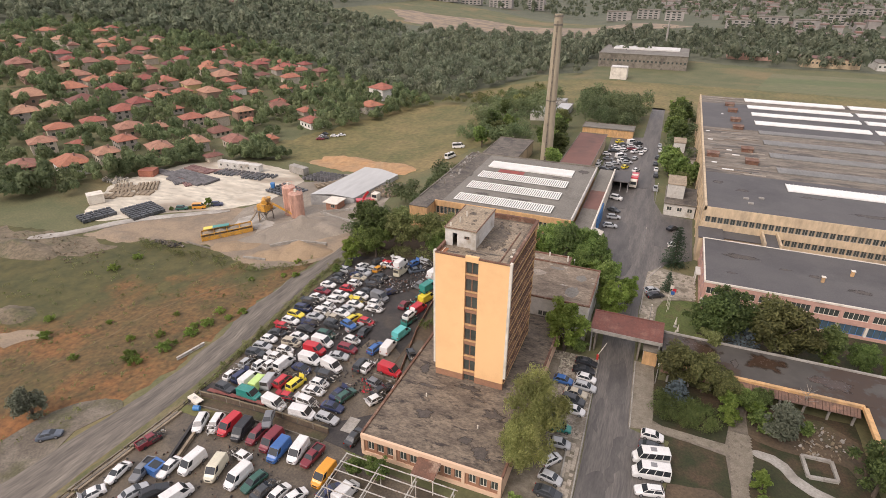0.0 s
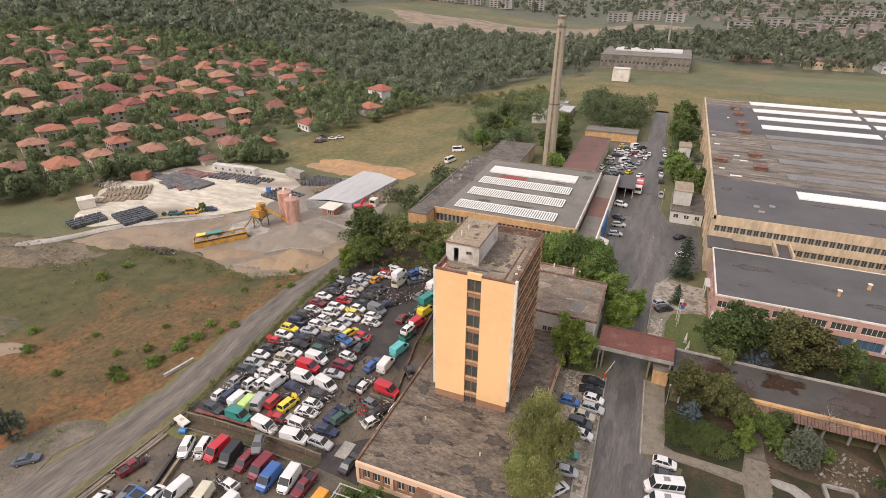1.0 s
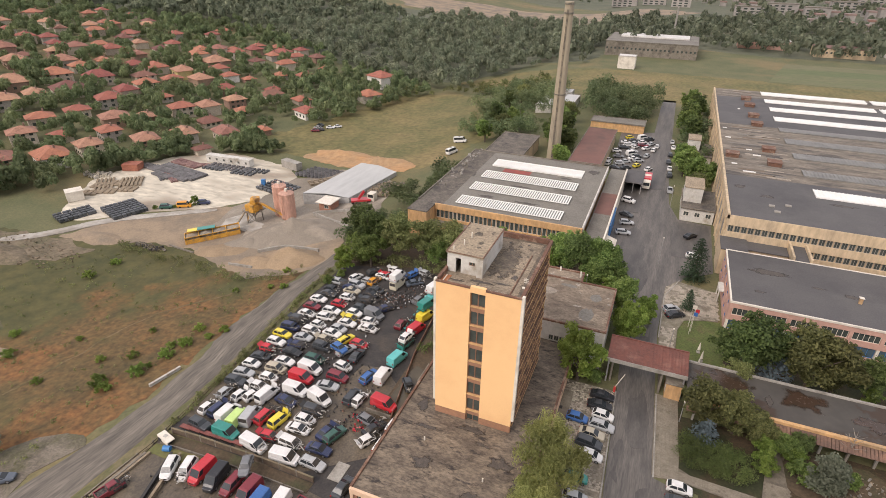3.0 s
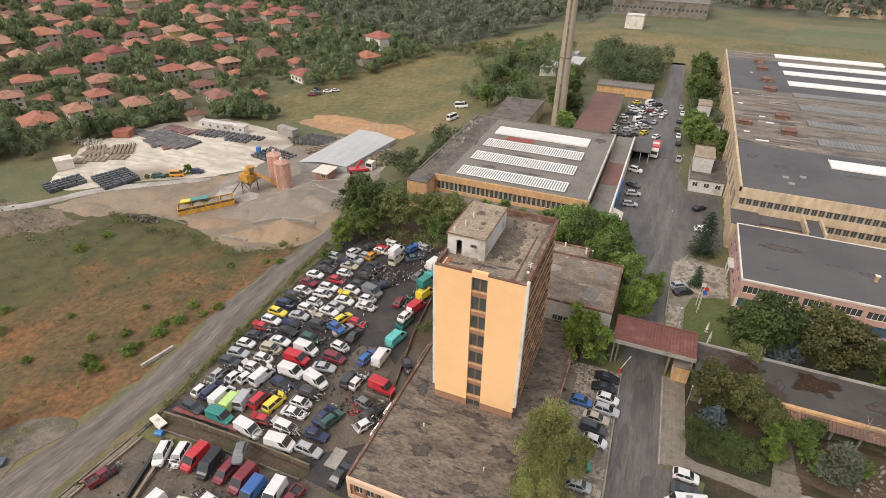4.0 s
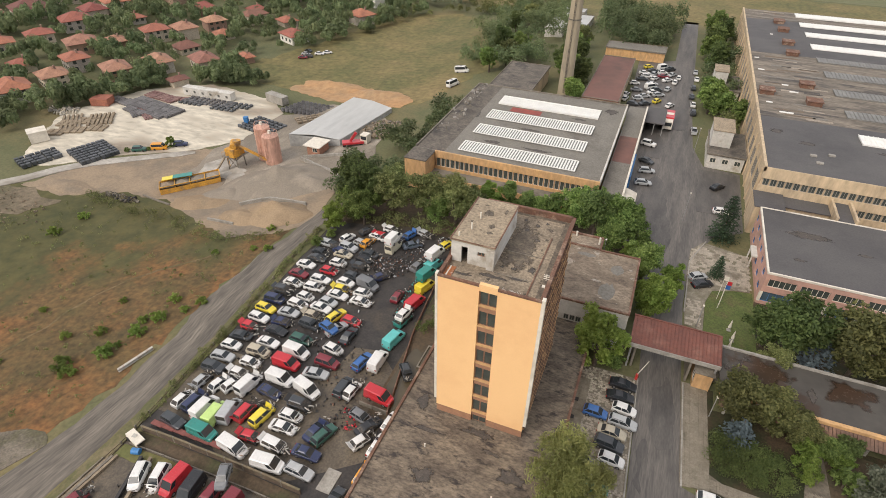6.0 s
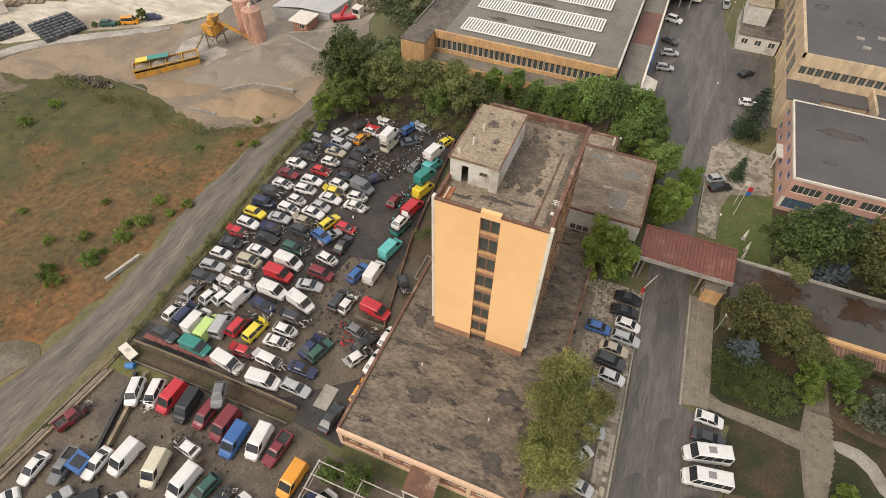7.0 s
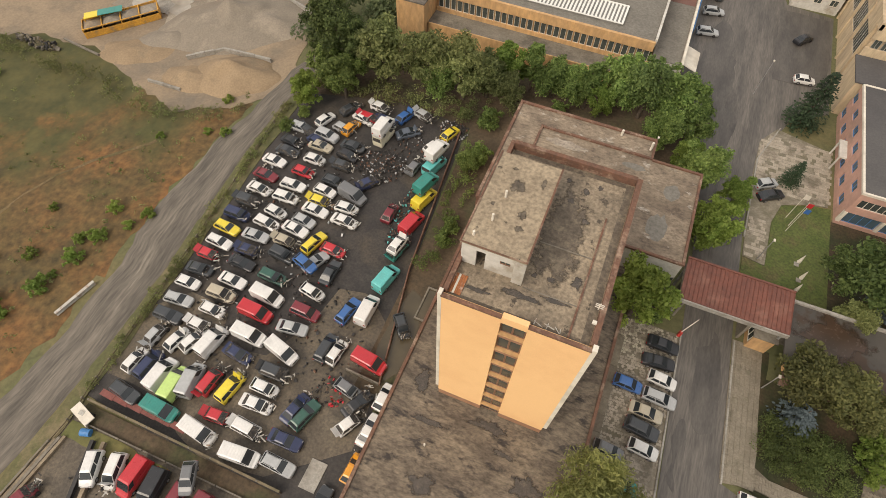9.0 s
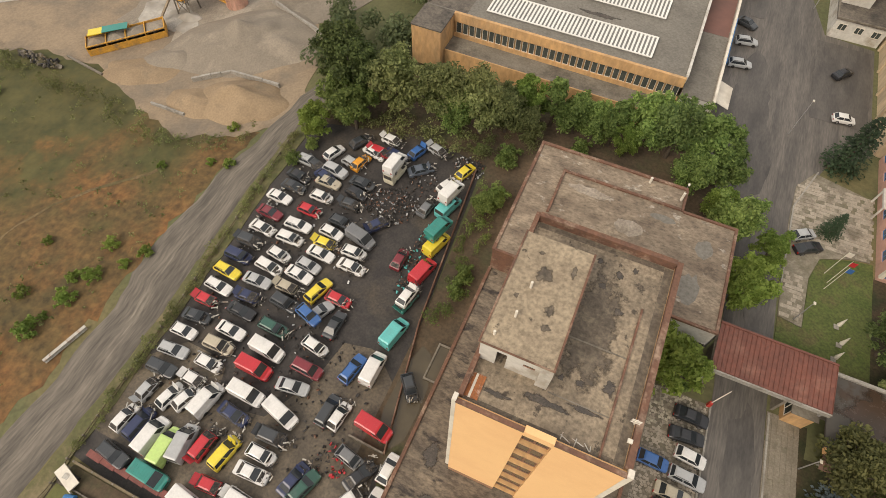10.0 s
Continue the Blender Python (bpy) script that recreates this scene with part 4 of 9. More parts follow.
# ---- the long low wing ----
WX0, WX1, WY0, WY1 = -32.2, -11.8, 50.0, 88.68
wing = thing("low_wing", (-22, 70, 0), "long low flat-roofed wing with peach walls and a stained felt roof", "building")
part("body", boxes((WX0 + 0.3, WX1 - 0.25, WY0 + 0.45, WY1, 0, 3.55)), CONCD, wing)
part("roof", boxes((WX0 + 0.2, WX1 - 0.2, WY0 + 0.2, WY1, 3.55, 3.72)), ROOFOLD, wing, "brown felt roof with black stains")
for k, (x, y, w, d) in enumerate(((-16.4, 60.4, 3.6, 2.4), (-25.6, 57.0, 3.4, 2.0), (-21.4, 64.6, 5.0, 1.3), (-15.6, 53.0, 3.0, 3.6), (-18.4, 54.4, 2.4, 1.8), (-27.4, 62.8, 4.4, 0.8), (-13.4, 57.6, 1.6, 4.0), (-29.6, 66.4, 2.0, 3.0), (-19.2, 62.6, 2.6, 0.7))):
    part("tar_patch", blot(x, y, w, d, 3.72, k + 60), TAR, wing, "black tar stain on the felt")
part("fascia", boxes((WX0, WX1, WY0 - 0.1, WY0 + 0.25, 3.0, 3.82)), PEACH, wing, "pale peach fascia")
part("west_wall", boxes((WX0, WX0 + 0.3, WY0 + 0.25, 88.7, 0, 3.5)), CREAM, wing)
part("east_wall", boxes((WX1 - 0.25, WX1, WY0 + 0.25, WY1, 0, 3.5)), PEACH, wing, "pale peach side wall")
part("coping", boxes((WX0 - 0.1, WX0 + 0.25, WY0 + 0.25, 88.68, 3.5, 3.95)), RUST, wing, "rusty sheet coping")
part("coping", boxes((WX1 - 0.22, WX1 + 0.1, WY0 + 0.25, WY1, 3.5, 3.95)), RUST, wing, "rusty sheet coping")
part("base", boxes((WX0, WX1, WY0, WY0 + 0.45, 0, 0.75)), PEACH, wing)
for k in range(5):
    x = WX0 + k * (WX1 - WX0 - 0.45) / 4
    part("pier", boxes((x, x + 0.45, WY0 - 0.05, WY0 + 0.45, 0.75, 3.0)), PEACH, wing)
    if k < 4:
        x0, x1 = x + 0.45, x + (WX1 - WX0 - 0.45) / 4
        for i in range(3):
            w = (x1 - x0) / 3
            part("panel", boxes((x0 + i * w, x0 + i * w + w * 0.32, WY0 + 0.12, WY0 + 0.45, 0.75, 3.0)), PLINTH, wing)
            part("apron", boxes((x0 + i * w + w * 0.32, x0 + (i + 1) * w, WY0 + 0.12, WY0 + 0.45, 0.75, 1.15)), PLINTH, wing)
            window(wing, (x0 + i * w + w * 0.66, WY0 + 0.32, 1.15), w * 0.66, 1.8, "s", 1, WHITE, GLASS)
for y in (56, 60.5, 65, 69.5, 74, 78.5):
    part("vent_opening", boxes((WX1 - 0.02, WX1 + 0.03, y, y + 0.7, 1.7, 2.3)), DARK, wing)
part("porch_roof", bar(bmesh.new(), (-21.7, 50.0, 3.15), (-21.7, 47.3, 2.7), 3.2, 0.14), RUST, wing, "sloping rusty sheet porch roof")
bm = bmesh.new()
for x in (-23.25, -20.15):
    bar(bm, (x, 50.0, 3.0), (x, 47.2, 2.55), 0.12)
bar(bm, (-23.3, 47.25, 2.62), (-20.1, 47.25, 2.62), 0.14, 0.2)
for x in (-23.2, -20.2):
    box(bm, x - 0.06, x + 0.06, 47.3, 47.42, 0, 2.6)
part("porch_frame", bm, WHITE, wing)
for x, y in ((-26.8, 60.5), (-17.5, 57.2)):
    part("vent_pipe", tube(bmesh.new(), (x, y, 3.72), (x, y, 4.3), 0.1), WHITE, wing)

plinth_walk = thing("plinth_walk", (-11, 75, 0), "brownish concrete walk raised along the low wing", "walkway", "", "structure")
for k in range(7):
    part("slab", boxes((WX1 + 0.01, -10.3, 67.6 + 2.0 * k, 69.57 + 2.0 * k, 0, 0.34)), WALK, plinth_walk)
for y in (74.3, 77.4):
    part("cellar_vent", boxes((WX1 + 0.06, WX1 + 0.5, y - 0.3, y + 0.3, 0.34, 0.38)), DARK, plinth_walk, "dark cellar opening")

# two-storey rear wing behind the tower
RY0, RY1, RY2, RX1, RX2, RZ = 88.7, 102.9, 106.5, -13.8, -7.4, 7.5
rear = thing("rear_wing", (-20, 97, 0), "two-storey flat-roofed rear wing with off-white walls and a bleached, patched roof", "building")
part("body", boxes((WX0 + 0.3, RX1 - 0.25, RY0 + 0.25, RY2 - 0.25, 0, RZ), (RX1 - 0.25, RX2 - 0.25, RY0 + 0.25, RY1 - 0.25, 0, RZ)), CREAM, rear)
part("south_wall", boxes((WX0, -27.7, RY0, RY0 + 0.25, 3.74, RZ)), RUST, rear, "rust-brown sheeted end of the wall")
part("south_wall", boxes((-27.7, WX1 - 0.1, RY0, RY0 + 0.25, 3.74, RZ), (WX1 - 0.1, RX2, RY0, RY0 + 0.25, 0, RZ)), WHITEW, rear, "off-white wall with small windows")
part("west_wall", boxes((WX0, WX0 + 0.3, RY0 + 0.25, RY2, 0, RZ)), CREAM, rear)
part("east_wall", boxes((RX2 - 0.25, RX2, RY0 + 0.25, RY1, 0, RZ)), WHITEW, rear)
part("north_wall", boxes((WX0 + 0.3, RX1, RY2 - 0.25, RY2, 0, RZ)), CREAM, rear)
part("north_wall", boxes((RX1, RX2 - 0.25, RY1 - 0.25, RY1, 0, RZ)), CREAM, rear)
part("roof", boxes((WX0 + 0.02, RX1, RY0 + 0.02, RY2 - 0.02, RZ, RZ + 0.14)), ROOFBACK, rear, "bleached brown roof with grey patches")
part("roof", boxes((RX1 + 0.002, RX2 - 0.02, RY0 + 0.02, RY1 - 0.02, RZ, RZ + 0.14)), ROOFBACK, rear)
for x0, x1, y0, y1 in ((WX0 - 0.1, WX0 + 0.28, RY0, RY2 + 0.1), (WX0 + 0.28, RX1 + 0.1, RY2 - 0.28, RY2 + 0.1), (RX1 - 0.1, RX1 + 0.2, RY1, RY2 - 0.28), (RX1 + 0.2, RX2 + 0.1, RY1 - 0.2, RY1 + 0.1), (RX2 - 0.2, RX2 + 0.1, RY0 + 0.2, RY1 - 0.2), (WX0 + 0.28, RX2 + 0.1, RY0 - 0.08, RY0 + 0.2)):
    part("coping", boxes((x0, x1, y0, y1, RZ + 0.02, RZ + 0.36)), RUST, rear, "rusty sheet coping")
part("roof_step", boxes((-28.4, -28.1, 96.2, 103.2, RZ + 0.14, RZ + 0.42), (-28.1, -14.0, 102.9, 103.2, RZ + 0.14, RZ + 0.38)), RUST, rear, "low rusty step across the roof")
for k, (x, y, w, d) in enumerate(((-24.6, 101.2, 5.2, 1.3), (-15.6, 101.0, 3.0, 1.1), (-11.2, 92.8, 2.4, 4.0), (-19.0, 98.0, 3.4, 2.2), (-10.4, 98.6, 2.0, 2.6))):
    part("felt_patch", prism(bmesh.new(), [(x + w / 2 * math.cos(q) * (1 + 0.35 * noise.noise((3 * math.cos(q), 3 * math.sin(q), k))), y + d / 2 * math.sin(q) * (1 + 0.35 * noise.noise((3 * math.cos(q), 3 * math.sin(q), k + 9)))) for q in [j * math.tau / 18 for j in range(18)]], RZ + 0.14, RZ + 0.146), FELTGREY if k % 3 else FELTPALE, rear, "bleached felt patch")
for x, y, h in ((-14.2, 104.6, 1.3), (-18.2, 105.7, 0.9)):
    part("roof_pipe", tube(bmesh.new(), (x, y, RZ + 0.14), (x, y, RZ + 0.14 + h), 0.16, 0.16, 10), WHITE, rear)
for x in (-16.0, -15.1, -14.2, -8.5, -7.8):
    window(rear, (x, RY0 - 0.04, 3.95), 0.75, 0.95, "s", 1, GREYFRAME, GLASS)

# ---- gate canopy over the road ----
gate = thing("gate_canopy", (-0.8, 89, 0), "red-brown sheet-metal canopy over the works gate", "canopy")
for k in range(25):
    bm = bmesh.new()
    x0 = -6.45 + k * 0.48
    v = [bm.verts.new(p) for p in ((x0, 86.3, 5.05), (x0 + 0.46, 86.3, 5.05), (x0 + 0.46, 91.7, 5.6), (x0, 91.7, 5.6), (x0, 86.3, 5.0), (x0 + 0.46, 86.3, 5.0), (x0 + 0.46, 91.7, 5.55), (x0, 91.7, 5.55))]
    for f in ((0, 1, 2, 3), (7, 6, 5, 4), (0, 4, 5, 1), (2, 6, 7, 3), (1, 5, 6, 2), (0, 3, 7, 4)):
        bm.faces.new([v[i] for i in f])
    bar(bm, (x0 + 0.47, 86.3, 5.08), (x0 + 0.47, 91.7, 5.63), 0.05, 0.09)
    part("roof_sheet", bm, REDROOF, gate)
part("ridge_flashing", bar(bmesh.new(), (-6.5, 91.72, 5.62), (5.6, 91.72, 5.62), 0.25, 0.14), REDROOF, gate)
part("fascia", boxes((-6.5, 5.6, 86.12, 86.28, 4.35, 5.0)), CONC, gate, "grey front fascia")
part("soffit", boxes((-6.4, 5.5, 86.3, 91.6, 4.3, 4.4)), CONCD, gate)
for x in (-5.6, 1.9):
    part("support_wall", boxes((x, x + 0.3, 86.8, 91.2, 0, 4.3)), CONCD, gate)
for x in (-6.2, 5.1):
    for y in (86.5, 91.1):
        part("post", boxes((x, x + 0.25, y, y + 0.25, 0, 4.3)), STEEL, gate)
booth = thing("gatehouse", (4.0, 87.8, 0), "small orange gatehouse under the canopy", "booth")
part("wall", boxes((2.9, 5.2, 86.0, 90.6, 0, 1.0), (2.9, 5.2, 86.0, 86.2, 1.0, 3.0), (5.0, 5.2, 86.2, 90.6, 1.0, 3.0), (2.9, 3.1, 88, 90.6, 1.0, 3.0)), ORANGED, booth)
part("roof", boxes((2.7, 5.4, 85.8, 90.8, 3.0, 3.15)), CONCD, booth)
window(booth, (2.92, 87.1, 1.0), 1.7, 1.9, "w", 1, WHITE, GLASS)
barrier = thing("barrier", (-4.4, 84.4, 0), "raised red and white road barrier on a red post", "barrier")
part("post", boxes((-4.6, -4.25, 84.2, 84.55, 0, 1.1)), mat("signal_red", (0.55, 0.05, 0.04), (0.45, 0.04, 0.03), 1, 0.5), barrier)
part("boom", bar(bmesh.new(), (-4.42, 84.38, 1.0), (-3.3, 85.6, 3.0), 0.09), WHITE, barrier)

# ---- passage building with a puddled roof and a tiled eave ----
passage = thing("passage_building", (22, 87, 0), "low passage building with orange edge and puddled roof", "building")
PUDDLE = mat("wet_grey_roof", (0.082, 0.074, 0.063), (0.056, 0.05, 0.043), 0.15, 0.75, stain=(0.055, 0.036, 0.025), stain_scale=0.075, stain_at=(0.53, 0.56), bump=0.1, grain=0.2)
part("roof", boxes((5.7, 60, 83.2, 91.5, 3.6, 3.85)), PUDDLE, passage, "grey flat roof with dark puddles")
part("roof", boxes((34.6, 44, 50, 83.18, 3.6, 3.84)), PUDDLE, passage)
BROWNWATER = frayed(mat("brown_puddle", (0.062, 0.038, 0.025), (0.045, 0.03, 0.02), 0.3, 0.25, bump=0.02, grain=0.1), 0.5)
for k, (x, y, w, d) in enumerate(((10.6, 88.4, 8.4, 6.0), (21.6, 88.6, 7.0, 5.6), (17.0, 86.8, 1.4, 3.0), (30.5, 87, 7.6, 3.6))):
    part("puddle", blot(x, y, w, d, 3.85, k + 80), BROWNWATER if k != 2 else TAR, passage, "brown puddle on the flat roof")
part("edge_beam", boxes((5.7, 34.2, 82.6, 83.18, 3.45, 4.0)), ORANGED, passage, "orange edge beam")
part("edge_beam", boxes((33.9, 34.58, 50, 82.58, 3.45, 4.0)), ORANGED, passage, "orange edge beam")
part("back_parapet", boxes((5.7, 60, 91.5, 91.85, 0, 4.15)), CONC, passage)
part("back_wall", boxes((5.8, 44, 88.0, 88.2, 0, 3.6)), CONCD, passage)
part("side_wall", boxes((38, 38.2, 50, 88, 0, 3.6)), CONCD, passage)
for k in range(9):
    part("column", boxes((7 + k * 3.3, 7.3 + k * 3.3, 82.7, 83.0, 0, 3.45)), CONC, passage)
TILE = mat("brown_roof_tile", (0.17, 0.1, 0.07), (0.12, 0.075, 0.055), 0.8, 0.85, stain=(0.25, 0.14, 0.09), stain_scale=0.7, bump=0.3, bump_scale=4)
for k in range(62):
    x = 6.0 + k * 0.45
    part("eave_tile", bar(bmesh.new(), (x, 82.58, 3.55), (x, 81.2, 2.85), 0.4, 0.08 + 0.05 * (k % 2)), TILE, passage)

# ---- the hall with skylights ----
hall = thing("workshop_hall", (-38, 143, 0), "orange workshop hall with a grey felt roof and rows of skylights", "hall")
part("body", boxes((-57.9, -17.9, 127.5, 170.5, 0, 6.8)), ORANGED, hall)
part("corner_block", boxes((-58.4, -53.5, 121.9, 127.5, 0, 6.8)), ORANGED, hall)
part("corner_block_roof", boxes((-58.5, -53.4, 121.8, 127.36, 6.8, 7.0)), ROOFPATCH, hall)
part("low_front", boxes((-53.5, -18, 123.4, 127.5, 0, 2.8)), CONCD, hall, "low grey front extension")
part("low_front_face", boxes((-53.4, -18, 123.2, 123.39, 0, 2.95)), ORANGED, hall)
part("roof", boxes((-58.3, -17.7, 127.4, 171, 6.8, 7.02)), ROOFHALL, hall, "grey roofing felt with dark blotches")
part("front_fascia", boxes((-53.4, -17.6, 126.9, 127.38, 5.6, 7.14)), ORANGED, hall)
part("front_base", boxes((-53.4, -17.6, 127.0, 127.49, 2.8, 3.5)), ORANGED, hall)
band(hall, "x", -53.2, -17.8, 127.0, 0.25, 3.5, 5.6, 1.1, 0, "s", WHITE, GLASS, 0.25)
parapet(hall, -58.4, -17.6, 127.42, 171.2, 7.02, 7.3, 0.35, CONCD, "nw")
part("east_parapet", boxes((-17.8, -17.45, 127.5, 171, 6.1, 7.45)), WHITEW, hall)
for i, (y0, y1) in enumerate(((129.2, 134.1), (139.1, 144.2), (148.6, 153.8), (158.8, 164.2))):
    x0, x1, far = -48.8, -23.3, i == 3
    sk = part("skylight", boxes((x0, x1, y0, y1, 7.02, 7.3)), SKYWHITE if far else SKYLIGHTG, hall, "long white skylight" if far else "long skylight of pale ribs and grey panes")
    bm = bmesh.new()
    n = 42
    for k in range(n + 1):
        x = x0 + (x1 - x0) * k / n
        q = 0.155 if not far else 0.04
        box(bm, x - q, x + q, y0 - 0.05, y1 + 0.05, 7.3, 7.42)
    box(bm, x0, x1, y1 - 0.12, y1 + 0.06, 7.3, 7.44), box(bm, x0, x1, y0 - 0.06, y0 + 0.12, 7.3, 7.44)
    part("ribs", bm, SKYWHITE, sk, "white ribs")
part("felt_patch", boxes((-44.8, -37, 155.3, 158.1, 7.02, 7.04)), mat("red_felt", (0.3, 0.07, 0.05), (0.24, 0.06, 0.05), 0.3, 0.8), hall)
part("roof_strip", boxes((-58, -51.5, 127.6, 170.6, 7.02, 7.035)), ROOFPATCH, hall)
for k, (x, y, w, d) in enumerate(((-43, 136.4, 5, 1.6), (-33, 136.2, 9, 1.0), (-37, 146.2, 7, 1.1), (-27.5, 157.0, 4, 1.4), (-20.6, 165, 3.4, 5.0), (-52, 150, 2.0, 9))):
    part("tar_patch", blot(x, y, w, d, 7.02, k), TAR, hall, "dark damp blotch on the felt")

annex = thing("annex", (-15.3, 155, 0), "narrow flat annex with a white parapet and a red roof patch", "building")
part("body", boxes((-17.35, -13.0, 127, 178, 0, 4.4)), WHITEW, annex)
part("roof", boxes((-17.34, -13.0, 127, 178, 4.4, 4.5)), ROOFHALL, annex)
part("roof_patch", boxes((-17.2, -13.1, 143, 157.5, 4.5, 4.515)), REDFELT, annex, "dull red roof patch")
part("parapet", boxes((-12.98, -12.6, 126.5, 178, 0, 5.1)), WHITE, annex, "long white parapet wall")
part("blue_door", boxes((-12.6, -12.3, 137, 149, 0.2, 4.4)), BLUEP, annex, "blue sheet-metal doors")
part("awning", bar(bmesh.new(), (-12.6, 131.5, 3.4), (-10.2, 131.5, 2.6), 5.0, 0.1), WHITE, annex, "white awning")
open_shed = thing("open_shed", (-10.2, 177, 0), "dark open-fronted shed with a flat roof", "shed")
part("roof", boxes((-12.9, -7.6, 171.5, 182.5, 3.2, 3.45)), ROOFDARK, open_shed)
part("walls", boxes((-12.4, -7.8, 182, 182.3, 0, 3.2), (-12.5, -12.3, 172, 182, 0, 3.2), (-8, -7.8, 178, 182, 0, 3.2)), DARK, open_shed)
for x in (-8.0, -10.2):
    part("post", boxes((x, x + 0.2, 171.8, 172.0, 0, 3.2)), STEEL, open_shed)


def plain_block(name, x0, x1, y0, y1, h, wall, roof, label, over=0.25, wins=True, category="building"):
    b = thing(name, ((x0 + x1) / 2, (y0 + y1) / 2, gz((x0 + x1) / 2)), label, category)
    z = gz((x0 + x1) / 2)
    part("body", boxes((x0, x1, y0, y1, z - 0.5, z + h)), wall, b)
    part("roof", boxes((x0 - over, x1 + over, y0 - over, y1 + over, z + h, z + h + 0.22)), roof, b)
    parapet(b, x0 - over, x1 + over, y0 - over, y1 + over, z + h + 0.22, z + h + 0.42, 0.2, CONCD, "nesw")
    if wins:
        n = int((x1 - x0) / 2.6)
        for k in range(n):
            window(b, (x0 + (k + 0.5) * (x1 - x0) / n, y0 - 0.04, z + h * 0.45), 1.3, min(1.3, h * 0.35), "s", 1, WHITE, GLASS, y0 > 300)
    return b


plain_block("boiler_house", -57, -44.8, 175, 200.5, 5, CREAM, ROOFPATCH, "low cream building with a dark patched flat roof")
plain_block("store_building", -30.6, -20.8, 180, 221, 4.3, CREAM, REDFELT, "long cream store with a dull red flat roof")
plain_block("garage_building", -32.2, -12, 235.5, 243.5, 3.2, ORANGED, ROOFHALL, "orange garage building with a flat grey roof", 0.25, False)
gh1 = plain_block("white_office", 3.2, 11.2, 158, 172, 3.4, WHITEW, ROOFPATCH, "white two-part office with a flat dark roof")
part("upper_block", boxes((3.3, 7.8, 162.5, 170.5, 3.65, 7.6)), WHITEW, gh1)
part("upper_roof", boxes((3.1, 8.0, 162.3, 170.7, 7.6, 7.8)), ROOFTOP, gh1)
gh2 = plain_block("white_office", 3.6, 11.2, 206, 220, 3.0, WHITEW, ROOFPATCH, "white low office with a raised corner block")
part("upper_block", boxes((3.6, 7.4, 212, 219, 3.2, 6.6)), WHITEW, gh2)
part("upper_roof", boxes((3.4, 7.6, 211.8, 219.2, 6.6, 6.8)), ROOFTOP, gh2)

# ---- chimney ----
chimney = thing("factory_chimney", (-37.6, 191, 0), "tall tapering concrete factory chimney with a collared top", "chimney")
part("shaft", tube(bmesh.new(), (-37.6, 191, -0.3), (-37.6, 191, 49), 2.1, 1.3, 24), mat("chimney_concrete", (0.38, 0.325, 0.23), (0.32, 0.27, 0.19), 0.3, 0.9, stain=(0.22, 0.19, 0.15), stain_scale=0.15, bump=0.2, stretch=(1, 1, 0.3), grain=0.15), chimney)
for z, r in ((48.2, 1.5), (45.6, 1.5), (22.0, 1.9)):
    part("collar", tube(bmesh.new(), (-37.6, 191, z), (-37.6, 191, z + (0.5 if z > 30 else 0.3)), r, r, 20), CONCD, chimney)
bm = bmesh.new()
for k in range(22):
    box(bm, -37.75, -37.45, 188.75 + k * 0.036, 188.85 + k * 0.036, 2 + 2 * k, 2.1 + 2 * k)
bar(bm, (-37.75, 188.75, 1.5), (-37.75, 189.6, 47), 0.07), bar(bm, (-37.45, 188.75, 1.5), (-37.45, 189.6, 47), 0.07)
part("ladder", bm, DARK, chimney)

# ---- the large hall ----
big = thing("factory_hall", (60, 210, 0), "huge cream factory hall with patched dark roof and skylights", "hall")
HX0, HX1, HY0, HY1, HZ = 11.7, 112, 138.4, 281, 11.0
part("body", boxes((HX0 + 0.3, HX1, HY0 + 0.4, HY1, 0, 11)), CREAM, big)
part("roof", boxes((HX0 + 0.1, HX1, 166.5, HY1, HZ, HZ + 0.3)), ROOFBIG, big, "brown patched felt roof")
part("roof", boxes((HX0 + 0.1, HX1, HY0 + 0.2, 166.48, HZ, HZ + 0.32)), ROOFDARK, big, "newer dark bitumen roof")
part("roof", boxes((HX0 + 0.5, HX1, 221, 265.5, HZ + 0.3, HZ + 0.34)), ROOFDARK, big, "newer dark bitumen roof")
part("west_coping", boxes((HX0 - 0.1, HX0 + 0.45, HY0, HY1 + 0.2, HZ - 0.6, HZ + 0.62)), CREAM, big)
part("front_fascia", boxes((HX0, HX1, HY0, HY0 + 0.38, 8.9, 11.3)), CREAM, big, "stained cream fascia")
part("front_mid", boxes((HX0, HX1, HY0, HY0 + 0.38, 5.6, 7.4)), CREAM, big)
band(big, "x", HX0 + 0.5, 64, HY0, 0.2, 7.4, 8.9, 1.35, 1, "s", GREYFRAME, GLASS, 0.3)
band(big, "x", HX0 + 0.5, 64, HY0, 0.2, 4.1, 5.6, 1.35, 1, "s", GREYFRAME, GLASS, 0.3)
part("front_low", boxes((HX0, HX1, HY0, HY0 + 0.38, 0, 4.1)), CREAM, big)
for k in range(24):
    y = HY0 + 1.2 + k * 5.9
    part("wall_rib", boxes((HX0 - 0.25, HX0 + 0.28, y, y + 0.45, 0, HZ - 0.6)), CREAM, big)
    if y + 5.6 < HY1:
        part("wall_panel", boxes((HX0, HX0 + 0.28, y + 0.46, y + 5.89, 0, 4.2)), CREAM, big)
        part("wall_panel", boxes((HX0, HX0 + 0.28, y + 0.46, y + 5.89, 8.2, HZ - 0.6)), CREAM, big)
        band(big, "y", y + 0.5, y + 5.85, HX0, 0.15, 4.2, 8.2, 2.6, 2, "w", GREYFRAME, GLASS, 0.1)
